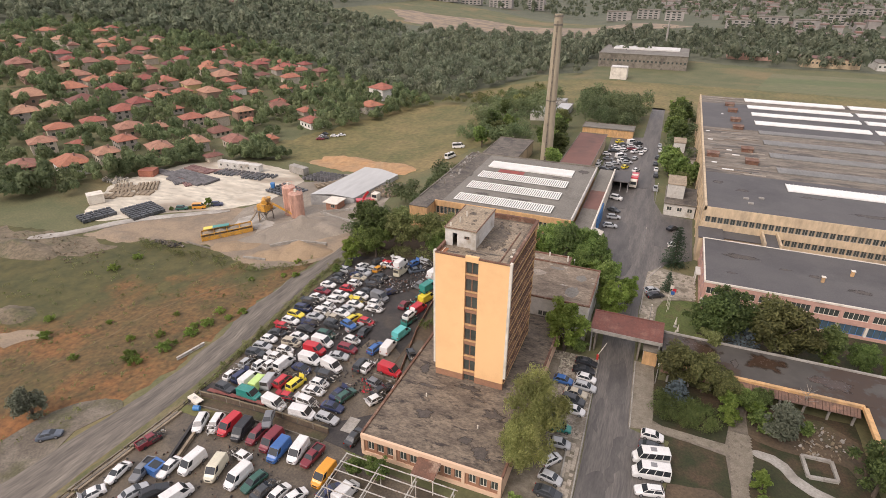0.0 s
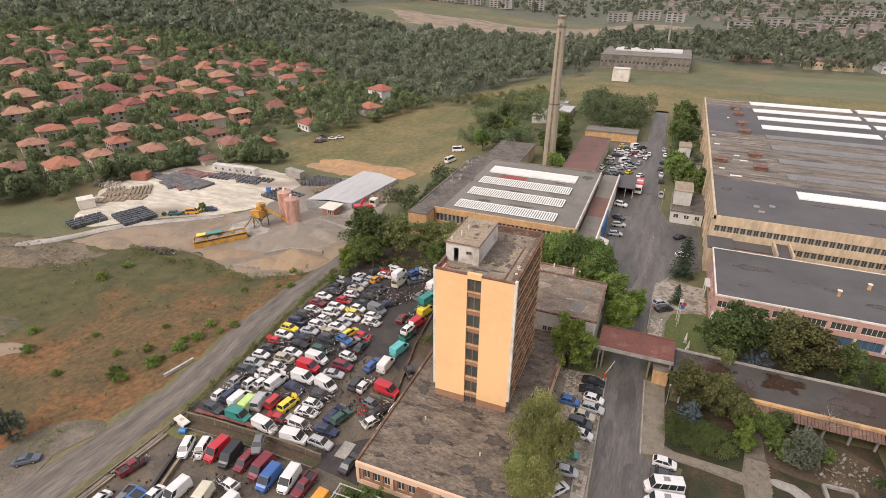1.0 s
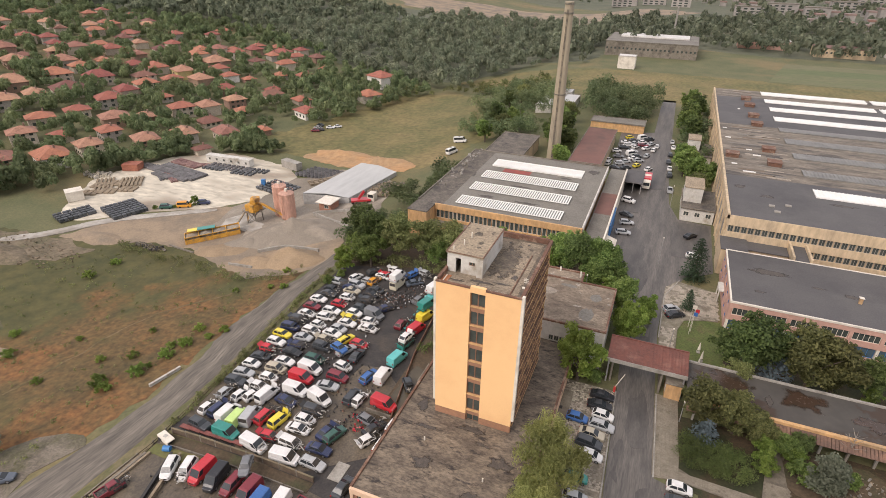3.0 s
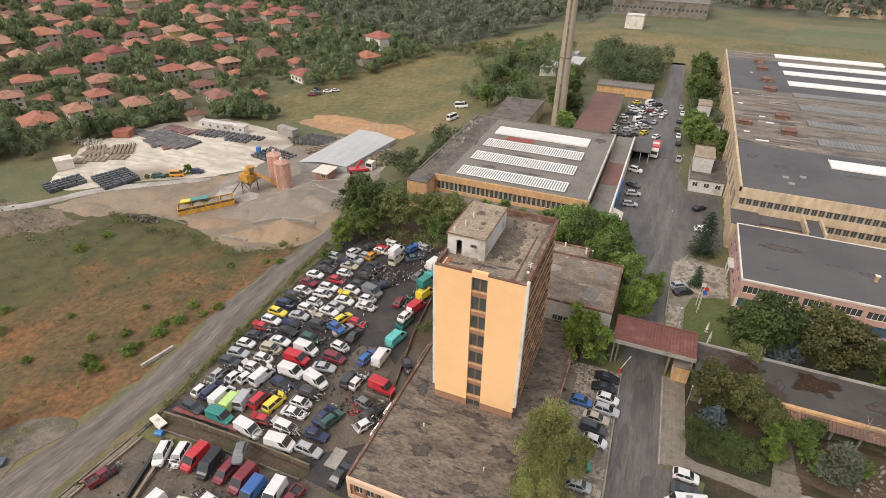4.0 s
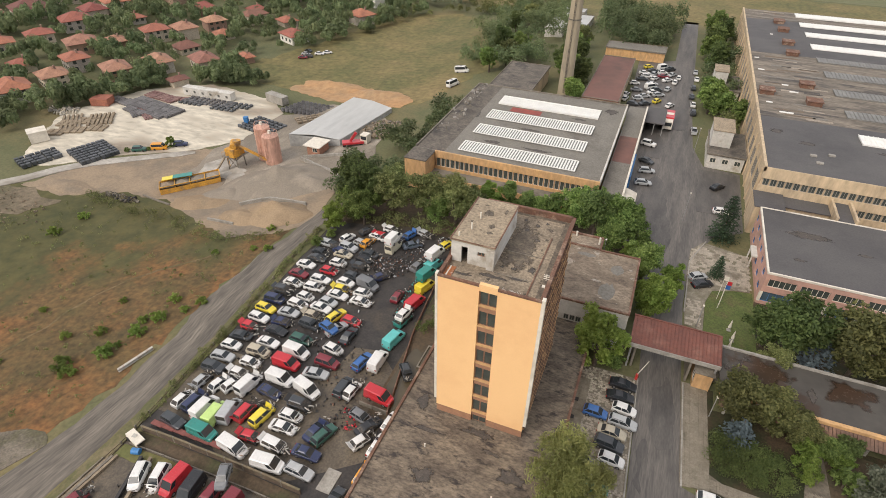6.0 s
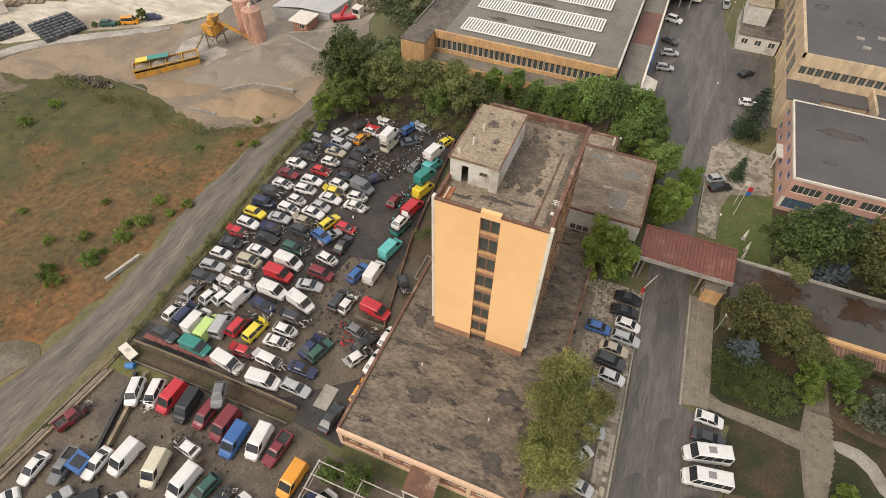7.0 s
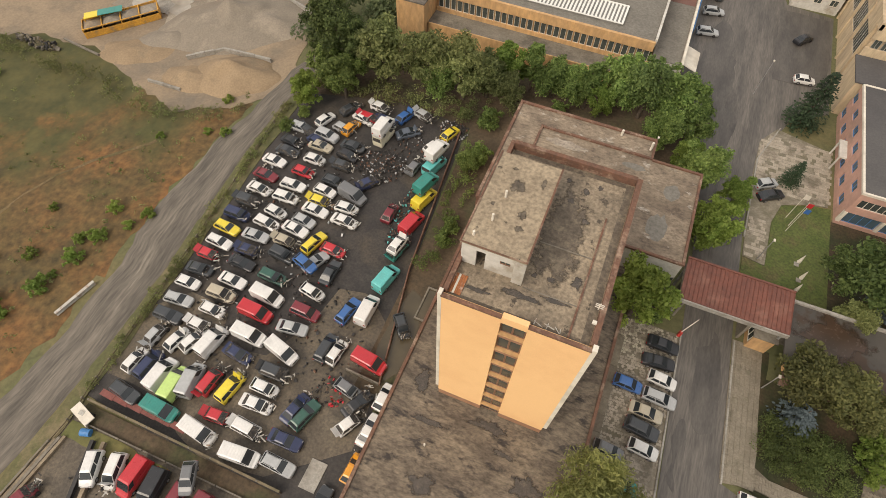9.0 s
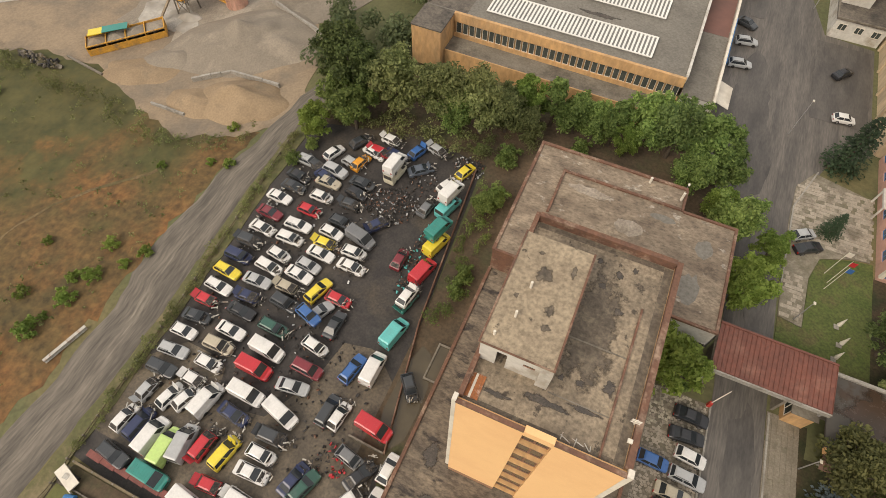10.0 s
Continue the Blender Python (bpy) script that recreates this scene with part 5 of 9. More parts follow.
for y0, y1, x0, white in ((157.2, 162.4, 31.4, 1), (172.2, 177.0, 30.9, 0), (187.2, 192.2, 30.5, 0), (202.1, 207.6, 30.2, 0), (216.2, 220.8, 30.0, 0), (230.6, 236.0, 30.0, 1), (245.6, 250.9, 30.0, 1), (259.1, 264.7, 29.5, 1), (273.2, 279.2, 29.4, 1)):
    for x1 in (66, 104):
        x2 = x0 if x1 == 66 else 68
        sk = part("skylight", boxes((x2, x1, y0, y1, HZ + 0.3, HZ + 0.6)), SKYWHITE if white else SKYLIGHTG, big, "long white skylight strip" if white else "long dirty grey skylight strip")
        bm = bmesh.new()
        n = int((x1 - x2) / 0.9)
        for k in range(n + 1):
            x = x2 + (x1 - x2) * k / n
            box(bm, x - 0.07, x + 0.07, y0 - 0.05, y1 + 0.05, HZ + 0.6, HZ + 0.7)
        part("ribs", bm, SKYWHITE if white else SKYLIGHTG, sk)
for x, y in ((22.8, 262), (23.3, 250.4), (23.4, 233.8), (23.6, 221.8), (24.4, 192.4), (24.7, 179.3), (14.4, 183.4)):
    v = part("roof_vent", boxes((x - 1.6, x + 1.6, y - 1.6, y + 1.6, HZ + 0.3, HZ + 1.3)), RUST, big, "rust-brown roof vent box")
    part("vent_cap", boxes((x - 1.8, x + 1.8, y - 1.8, y + 1.8, HZ + 1.3, HZ + 1.45)), RUST, v)
brng = random.Random(6)
for k in range(46):  # strips of felt laid at different times
    y = 167.5 + brng.random() * 50 if k < 36 else 266.5 + brng.random() * 13
    x, w = 12.6 + brng.random() * 14, brng.uniform(2.5, 9)
    part("felt_strip", boxes((x, min(x + w, 29.2), y, y + brng.uniform(0.5, 1.3), HZ + 0.3, HZ + 0.307 + 0.001 * (k % 7))), (FELTGREY, FELTPALE, TAR, FELTBROWN)[k % 4], big)
for x, y, w in ((16.5, 170.2, 3.0), (18.6, 191, 1.5), (20.0, 186, 2.0), (13.4, 202.5, 1.6), (13.0, 214, 1.2), (14.0, 176, 1.4), (19, 244, 0.8)):
    part("roof_scrap", boxes((x, x + w, y, y + 0.5, HZ + 0.32, HZ + 0.5)), SKYWHITE, big, "pale sheet lying on the roof")
for x, y in ((20.5, 147), (21.3, 143.8), (24, 148.5)):
    part("roof_scrap", boxes((x, x + 1.2, y, y + 0.8, HZ + 0.32, HZ + 0.6)), CONC, big)
for k, (x, y, w, d) in enumerate(((20.5, 153.5, 3.6, 2.4), (36, 154, 7, 1.6), (48, 146, 10, 2), (15, 158, 2.4, 3))):
    part("tar_patch", blot(x, y, w, d, HZ + 0.32, k + 20), TAR, big, "dark damp blotch on the bitumen")
stair = thing("stair_block", (12.5, 133, 0), "cream stair block between the halls", "building")
part("body", boxes((11.3, 16.5, 131.6, 138.3, 0, 6.0)), CREAM, stair)
part("roof", boxes((11.2, 16.6, 131.5, 138.2, 6.0, 6.2)), ROOFDARK, stair)
band(stair, "x", 17, 24, 134.2, -0.02, 3.2, 4.9, 1.4, 1, "s", GREYFRAME, GLASS, 0.2)
part("link_wall", boxes((16.5, 24.5, 134.3, 138.35, 0, 5.6)), CREAM, stair)
part("link_roof", boxes((16.62, 24.6, 134.0, 138.37, 5.6, 5.75)), ROOFDARK, stair)
link = thing("link_bridge", (26, 134.7, 0), "covered link bridge with a dark roof and cream parapets", "bridge")
part("deck", boxes((24.7, 28.2, 131.1, 138.37, 0, 6.4)), CREAM, link)
part("roof", boxes((25.1, 27.8, 131.05, 138.38, 6.4, 6.5)), ROOFDARK, link)
part("parapet", boxes((24.65, 25.08, 131.06, 138.38, 6.4, 7.2)), CREAM, link)
part("parapet", boxes((27.82, 28.25, 131.06, 138.38, 6.4, 7.2)), CREAM, link)

# ---- the pink building ----
pink = thing("pink_building", (37, 120, 0), "pink plastered two-storey building with a dark flat roof and white edge", "building")
KX0, KX1, KY0, KY1 = 12.2, 64, 109.3, 131.0
part("body", boxes((KX0 + 0.35, KX1, KY0 + 0.4, KY1, 0, 6.2)), PINK, pink)
part("roof", boxes((KX0 + 0.2, KX1, KY0 + 0.2, KY1 - 0.2, 6.2, 6.4)), ROOFDARK, pink, "dark bitumen roof with water stains")
for k, (x, y, w, d) in enumerate(((19.8, 123.6, 9.0, 2.6), (17.4, 115, 2.2, 1.0), (27.8, 120.6, 3, 1.0), (33, 119.6, 3.4, 1.6), (40, 116, 5, 2.0))):
    part("tar_patch", blot(x, y, w, d, 6.4, k + 40), TAR, pink, "dark puddle on the bitumen")
part("white_edge", boxes((KX0 - 0.08, KX1, KY0 - 0.08, KY0 + 0.2, 6.15, 6.5)), WHITE, pink)
part("white_edge", boxes((KX0 - 0.08, KX0 + 0.2, KY0 + 0.2, KY1, 6.15, 6.5)), WHITE, pink)
part("white_edge", boxes((KX0 + 0.2, KX1, KY1 - 0.2, KY1 + 0.08, 6.15, 6.5)), WHITE, pink)
part("front_top", boxes((KX0, KX1, KY0, KY0 + 0.38, 5.2, 6.15)), PINK, pink)
part("front_mid", boxes((KX0, KX1, KY0, KY0 + 0.38, 2.6, 3.7)), PINK, pink)
part("front_base", boxes((KX0, KX1, KY0, KY0 + 0.38, 0, 0.6)), PINK, pink)
for k in range(11):
    x = KX0 + k * 4.7
    part("pier", boxes((x, x + 0.6, KY0 + 0.002, KY0 + 0.38, 3.7, 5.2)), PINK, pink)
    part("pier", boxes((x, x + 0.45, KY0 - 0.1, KY0 + 0.38, 0.6, 2.6)), WHITE, pink)
    window(pink, (x + 2.65, KY0 + 0.2, 3.7), 4.05, 1.5, "s", 4, WHITE, GLASS)
    window(pink, (x + 2.55, KY0 + 0.25, 0.6), 4.15, 2.0, "s", 3, BLUEP, GLASSB)
for z, z1 in ((0, 1.0), (2.4, 3.8), (5.2, 6.15)):
    part("west_band", boxes((KX0, KX0 + 0.33, KY0 + 0.4, KY1, z, z1)), PINK, pink)
for z in (1.0, 3.8):
    for k in range(6):
        y = KY0 + 0.4 + k * 3.56
        part("west_pier", boxes((KX0 + 0.002, KX0 + 0.33, y, y + 1.7, z, z + 1.4)), PINK, pink)
        window(pink, (KX0 + 0.2, y + 2.63, z), 1.82, 1.4, "w", 1, BLUEP, GLASSB)
part("porch", boxes((11.2, 12.19, 119, 122.5, 2.6, 2.9), (11.25, 11.45, 119.1, 119.3, 0, 2.6), (11.25, 11.45, 122.2, 122.4, 0, 2.6)), WHITEW, pink)
for x, y in ((33.5, 117.5), (39.5, 122.5)):
    part("roof_stack", boxes((x, x + 0.55, y, y + 0.55, 6.4, 7.5)), ORANGED, pink, "small brick roof stack")
    part("stack_cap", boxes((x - 0.1, x + 0.65, y - 0.1, y + 0.65, 7.5, 7.62)), WHITE, pink)

# ---- vehicles ----
PAINT = {"white": (0.72, 0.71, 0.68), "silver": (0.42, 0.43, 0.43), "grey": (0.17, 0.175, 0.18), "dark": (0.045, 0.05, 0.055), "black": (0.02, 0.021, 0.024), "slate": (0.1, 0.12, 0.15),
         "navy": (0.025, 0.035, 0.09), "blue": (0.04, 0.13, 0.36), "red": (0.52, 0.03, 0.04), "maroon": (0.2, 0.025, 0.035), "yellow": (0.75, 0.6, 0.05), "lime": (0.5, 0.68, 0.22), "green": (0.03, 0.1, 0.075),
         "teal": (0.03, 0.24, 0.2), "orange": (0.75, 0.33, 0.03), "beige": (0.45, 0.4, 0.3), "cream": (0.62, 0.58, 0.44), "turquoise": (0.12, 0.5, 0.48)}
PM = {k: mat("car_paint_" + k, v, tuple(c * 0.92 for c in v), 0.7, 0.32, stain=tuple(c * 0.6 + 0.055 for c in v), stain_scale=0.5, stain_at=(0.58, 0.8), bump=0.0, coat=0.35, grain=0.12) for k, v in PAINT.items()}
CARGLASS = mat("car_glass", (0.025, 0.03, 0.034), (0.035, 0.04, 0.044), 1.0, 0.1, bump=0, grain=0)
TYRE = mat("tyre_rubber", (0.022, 0.021, 0.02), (0.03, 0.028, 0.026), 3, 0.9, bump=0.1)
RIM = mat("wheel_rim", (0.32, 0.32, 0.32), (0.22, 0.22, 0.22), 4, 0.4, metal=0.5, bump=0)
LAMP = mat("lamp_lens", (0.25, 0.25, 0.25), (0.2, 0.2, 0.2), 5, 0.15, bump=0, grain=0)
TAIL = mat("tail_lens", (0.35, 0.015, 0.012), (0.28, 0.012, 0.01), 5, 0.2, bump=0, grain=0)
TRIM = mat("black_trim", (0.03, 0.03, 0.03), (0.04, 0.04, 0.04), 3, 0.6, bump=0.05)
GUTS = mat("engine_parts", (0.06, 0.055, 0.05), (0.02, 0.019, 0.018), 5.0, 0.7, stain=(0.16, 0.13, 0.1), stain_scale=4, bump=0.8, per=True)
# length, width, roof height, belt height, bonnet edge, windscreen base, roof front, roof rear, rear screen base
SHAPE = {"sedan": (4.5, 1.76, 1.42, 0.93, 0.72, 1.12, 0.2, -0.95, -1.72), "hatch": (3.9, 1.68, 1.45, 0.93, 0.75, 1.06, 0.27, -1.2, -1.86), "estate": (4.5, 1.75, 1.46, 0.94, 0.74, 1.12, 0.25, -1.7, -2.16),
         "suv": (4.5, 1.84, 1.74, 1.1, 0.98, 1.1, 0.38, -1.75, -2.12), "mpv": (4.4, 1.8, 1.68, 1.02, 0.86, 1.42, 0.6, -1.8, -2.12), "van": (4.9, 1.92, 2.1, 1.18, 0.95, 1.72, 0.85, -2.25, -2.4),
         "minibus": (5.9, 2.02, 2.45, 1.3, 1.0, 2.2, 1.5, -2.8, -2.9), "pickup": (4.9, 1.78, 1.6, 0.98, 0.85, 1.2, 0.6, -0.55, -0.75)}
SHAPE = {k: (v[0] * 0.83, v[1] * 0.86, v[2] * 0.9, v[3] * 0.9, v[4] * 0.9, *(q * 0.83 for q in v[5:])) for k, v in SHAPE.items()}
bm = tube(bmesh.new(), (0, -0.1, 0), (0, 0.1, 0), 0.28, 0.28, 14)
WHEEL = bpy.data.meshes.new("wheel")
bm.to_mesh(WHEEL), bm.free()
WHEEL.materials.append(TYRE)
bm = tube(bmesh.new(), (0, 0.1, 0), (0, 0.115, 0), 0.18, 0.15, 10)
RIMM = bpy.data.meshes.new("rim")
bm.to_mesh(RIMM), bm.free()
RIMM.materials.append(RIM)


def loft(bm, rings):
    rows = [[bm.verts.new(p) for p in r] for r in rings]
    n = len(rows[0])
    for a, b in zip(rows, rows[1:]):
        for k in range(n):
            bm.faces.new((a[k], a[(k + 1) % n], b[(k + 1) % n], b[k]))
    bm.faces.new(rows[0][::-1])
    bm.faces.new(rows[-1])


def pane_on(bm, q, u0, u1, v0, v1, off=0.012, thick=0.008):
    """A thin pane on the quadrilateral q (two foot corners, then the two head corners)."""
    a, b, c, d = (Vector(p) for p in q)
    nrm = (b - a).cross(d - a).normalized()
    f = lambda u, v: a.lerp(b, u).lerp(d.lerp(c, u), v)
    p = [f(u0, v0), f(u1, v0), f(u1, v1), f(u0, v1)]
    lo = [bm.verts.new(x + nrm * (off - thick)) for x in p]
    hi = [bm.verts.new(x + nrm * off) for x in p]
    bm.faces.new(hi)
    for k in range(4):
        bm.faces.new((lo[k], lo[(k + 1) % 4], hi[(k + 1) % 4], hi[k]))


def build_car(kind, colour, wreck, rng, far=False):
    L, W, H, BZ, HZ_, WB, RF, RR, RB = SHAPE[kind]
    hw = W / 2
    paint = PM[colour]
    names = {"hatch": "small hatchback", "sedan": "saloon car", "estate": "estate car", "suv": "off-road car", "mpv": "people carrier", "van": "panel van", "minibus": "minibus", "pickup": "pickup truck"}
    group = "scrapped cars" if wreck else "parked cars"
    state = {0: "", 1: "stripped ", 2: "half-dismantled ", 3: "smashed "}[wreck]
    tail_ = {0: "standing on the ground", 1: "with its bonnet raised", 2: "without doors and bonnet", 3: "with a torn-open front"}[wreck]
    shown = {"dark": "dark grey", "slate": "slate blue", "lime": "lime green", "teal": "teal green"}.get(colour, colour)
    car = thing("van" if kind == "van" else ("minibus" if kind == "minibus" else "car"), (0, 0, 0), f"{state}{shown} {names[kind]} {tail_}", "van" if kind == "van" else ("minibus" if kind == "minibus" else "car"), group)
    deck = BZ + 0.04
    rear_z = deck if kind in ("sedan", "pickup") else BZ

    def ring(x, top, w):
        return [(x, -w * 0.94, 0.24), (x, -w, 0.45), (x, -w, top - 0.2), (x, -w * 0.95, top - 0.05), (x, -w * 0.82, top), (x, w * 0.82, top), (x, w * 0.95, top - 0.05), (x, w, top - 0.2), (x, w, 0.45), (x, w * 0.94, 0.24)]

    bm = bmesh.new()
    front = [(L / 2, HZ_ - 0.16, hw * 0.72), (L / 2 - 0.1, HZ_ - 0.04, hw * 0.88), (L / 2 - 0.35, HZ_, hw * 0.97), (WB, BZ, hw)]
    back = [(RB, rear_z, hw), (-L / 2 + 0.28, rear_z - 0.02, hw * 0.98), (-L / 2 + 0.06, rear_z - 0.1, hw * 0.93), (-L / 2, rear_z - 0.3, hw * 0.86)]
    if wreck == 3:
        front = [(L / 2 - 0.55, HZ_ - 0.2, hw * 0.6), (L / 2 - 0.75, HZ_ - 0.1, hw * 0.8), (WB, BZ, hw)]
    if kind in ("van", "hatch", "estate", "suv", "mpv", "minibus"):
        back = [(RB, BZ, hw), (-L / 2 + 0.02, BZ - 0.03, hw * 0.95), (-L / 2, 0.5, hw * 0.9)]
    loft(bm, [ring(*s) for s in front + back])
    body = part("body", bm, paint, car)
    # cabin
    g0, g1 = hw * (0.94 if kind in ("van", "minibus") else 0.91), hw * (0.86 if kind in ("van", "minibus") else 0.68)
    z0 = BZ - 0.02
    low = [(WB, -g0, z0), (WB, g0, z0), (RB, g0, z0), (RB, -g0, z0)]
    mid = [(RF + 0.08, -g1 - 0.03, H - 0.07), (RF + 0.08, g1 + 0.03, H - 0.07), (RR - 0.06, g1 + 0.03, H - 0.07), (RR - 0.06, -g1 - 0.03, H - 0.07)]
    top = [(RF - 0.1, -g1 + 0.1, H), (RF - 0.1, g1 - 0.1, H), (RR + 0.1, g1 - 0.1, H), (RR + 0.1, -g1 + 0.1, H)]
    bm = bmesh.new()
    loft(bm, [low, mid, top])
    part("cabin", bm, paint, car)
    open_ = wreck >= 2
    gm = GUTS if wreck >= 2 else CARGLASS
    bm = bmesh.new()
    pane_on(bm, (low[0], low[1], mid[1], mid[0]), 0.03, 0.97, 0.04, 0.97)
    part("windscreen", bm, gm if wreck != 2 else CARGLASS, car)
    if kind not in ("van",) or wreck:
        bm = bmesh.new()
        pane_on(bm, (low[2], low[3], mid[3], mid[2]), 0.05, 0.95, 0.1, 0.95)
        part("rear_window", bm, gm, car)
    cuts = ((0.03, 0.46), (0.5, 0.94)) if kind != "van" else ((0.02, 0.24),)
    if kind == "minibus":
        cuts = ((0.02, 0.22), (0.25, 0.48), (0.5, 0.73), (0.75, 0.97))
    if far:
        cuts = ((0.04, 0.95),)
    for side in (0, 1):
        q = (low[3], low[0], mid[0], mid[3]) if side == 0 else (low[1], low[2], mid[2], mid[1])
        for a, b in cuts:
            bm = bmesh.new()
            if side == 0:
                pane_on(bm, q, 1 - b, 1 - a, 0.06, 0.94)
            else:
                pane_on(bm, q, a, b, 0.06, 0.94)
            part("side_window", bm, gm, car)
        if open_ and kind != "van":
            y = -hw - 0.006 if side == 0 else hw - 0.014
            part("door_opening", boxes((-0.15, 0.95, y, y + 0.02, 0.36, BZ - 0.08)), GUTS, car)
    # bonnet or bare engine bay
    slope = (BZ - HZ_) / (L / 2 - 0.35 - WB)
    if wreck in (1, 2, 3):
        bm = bmesh.new()
        grid = [[bm.verts.new((x, y * (0.76 - 0.04 * i), BZ - slope * (x - WB) + 0.012 + (0.13 * rng.random() if 0 < i < 6 and 0 < j < 6 else 0)))
                 for j, y in enumerate(np.linspace(-hw, hw, 7).tolist())] for i, x in enumerate(np.linspace(WB + 0.06, L / 2 - 0.48, 7).tolist())]
        for i in range(6):
            for j in range(6):
                bm.faces.new((grid[i][j], grid[i + 1][j], grid[i + 1][j + 1], grid[i][j + 1]))
        part("engine_bay", bm, GUTS, car, "bare dark engine bay")
    else:
        bm = bmesh.new()
        q = [(x, y, BZ - slope * (x - WB) + 0.004) for x, y in ((WB + 0.05, -hw * 0.78), (L / 2 - 0.36, -hw * 0.74), (L / 2 - 0.36, hw * 0.74), (WB + 0.05, hw * 0.78))]
        pane_on(bm, (q[0], q[1], q[2], q[3]), 0.02, 0.98, 0.02, 0.98, 0.014, 0.02)
        part("bonnet", bm, paint, car)
        if kind in ("van", "minibus", "mpv"):
            part("grille", boxes((L / 2 - 0.06, L / 2 + 0.012, -hw * 0.45, hw * 0.45, 0.42, HZ_ - 0.2)), TRIM, car)
    if not wreck and not far:
        for s in (-1, 1):
            part("headlight", boxes((L / 2 - 0.22, L / 2 - 0.04, s * hw * 0.64 - 0.12, s * hw * 0.64 + 0.12, HZ_ - 0.2, HZ_ - 0.06)), LAMP, car)
    for s in (() if far or wreck else (-1, 1)):
        part("tail_light", boxes((-L / 2 - 0.015, -L / 2 + 0.1, s * hw * 0.74 - 0.11, s * hw * 0.74 + 0.11, BZ - 0.32, BZ - 0.1)), TAIL, car)
    wb = L * 0.29
    for s in (-1, 1):
        for x in (wb, -wb):
            if wreck == 2 and x > 0 or wreck == 3 and s > 0:
                continue
            w = share("wheel", WHEEL, (x, s * (hw - 0.085), 0.28), car, 0 if s > 0 else math.pi)
            if not wreck and not far:
                share("rim", RIMM, (0, 0, 0), w)
    if wreck and not far:
        # torn bars, pipes and panels sticking out of the open front
        bm, bq = bmesh.new(), bmesh.new()
        for k in range(22):
            p = Vector((rng.uniform(WB * 0.9, L / 2 + 0.4), rng.uniform(-hw, hw), rng.uniform(0.35, BZ + 0.12)))
            d = Vector((rng.uniform(-1, 1), rng.uniform(-1, 1), rng.uniform(-0.4, 0.5))) * rng.uniform(0.15, 0.42)
            bar(bm if k % 3 else bq, p - d, p + d, rng.uniform(0.04, 0.16), rng.uniform(0.03, 0.08))
        part("scrap", bm, GUTS, car, "dark loose parts at the open front")["kind"] = "stuff"
        part("torn_trim", bq, PALEROD, car)["kind"] = "stuff"
    if wreck == 1 and not far:
        q = [(WB - 0.02, -hw * 0.76, BZ + 0.03), (WB - 0.02, hw * 0.76, BZ + 0.03), (WB + 0.3, hw * 0.72, BZ + 0.66), (WB + 0.3, -hw * 0.72, BZ + 0.66)]
        bq = bmesh.new()
        pane_on(bq, q, 0.0, 1.0, 0.0, 1.0, 0.02, 0.04)
        part("bonnet", bq, paint, car, "raised bonnet")
    if wreck == 3 and kind in ("hatch", "estate", "mpv", "suv", "sedan") and not far:
        q = [(RB + 0.1, hw * 0.8, BZ + 0.1), (RB + 0.1, -hw * 0.8, BZ + 0.1), (RB - 0.45, -hw * 0.78, BZ + 0.55), (RB - 0.45, hw * 0.78, BZ + 0.55)]
        bq = bmesh.new()
        pane_on(bq, q, 0.0, 1.0, 0.0, 1.0, 0.02, 0.04)
        part("tailgate", bq, paint, car, "tailgate standing open")
    if kind == "pickup":
        part("load_bed", boxes((-L / 2 + 0.12, RB - 0.08, -hw * 0.8, hw * 0.8, deck - 0.04, deck + 0.02)), GUTS if wreck else TRIM, car)
        part("bed_side", boxes((-L / 2 + 0.05, RB, -hw, -hw * 0.82, deck - 0.1, deck + 0.18), (-L / 2 + 0.05, RB, hw * 0.82, hw, deck - 0.1, deck + 0.18), (-L / 2, -L / 2 + 0.12, -hw, hw, deck - 0.1, deck + 0.18)), paint, car)
    if kind == "estate" and not wreck:
        part("roof_rail", boxes((RR + 0.1, RF - 0.2, -g1 - 0.01, -g1 + 0.03, H - 0.03, H + 0.03), (RR + 0.1, RF - 0.2, g1 - 0.03, g1 + 0.01, H - 0.03, H + 0.03)), TRIM, car)
    if kind in ("van", "minibus"):
        n = 6
        part("roof_ribs", boxes(*((RR + 0.25 + (RF - RR - 0.6) * k / n, RR + 0.33 + (RF - RR - 0.6) * k / n, -g1 + 0.16, g1 - 0.16, H - 0.005, H + 0.022) for k in range(n + 1))), paint, car)
    if kind == "minibus":
        part("roof_hatch", boxes((-0.6, 0.2, -0.35, 0.35, H - 0.01, H + 0.06)), LAMP, car)
    return car


CARS, car_rng, wreck_rng, USED = {}, random.Random(5), random.Random(17), [0]


def car(x, y, heading, kind="sedan", colour="white", w=0, up=None):
    """A vehicle at a place, heading by degrees from east, on the ground or on top of another."""
    if not w and -66 < x < -36 and 50 < y < 108 and kind not in ("van", "minibus") and wreck_rng.random() < 0.4:
        w = 1
    wreck = (1 + USED[0] % 3) if w else 0
    USED[0] += 1
    far = y > 140 or x < -100
    key = kind, colour, wreck, far
    tilt = (car_rng.random() - 0.5) * (5 if w else 0.6)
    z = gz(x) + 0.07 if up is None else up
    slope = math.degrees(math.atan((gz(x + 1) - gz(x - 1)) / 2))
    m = pose(x, y, z, 0, -slope, 0) @ pose(0, 0, 0.0 if not w else -0.05, tilt, tilt * 0.4, heading)
    if key in CARS:
        return copy_thing(CARS[key], m)
    CARS[key] = build_car(kind, colour, wreck, car_rng, far)
    CARS[key].matrix_basis = m
    return CARS[key]


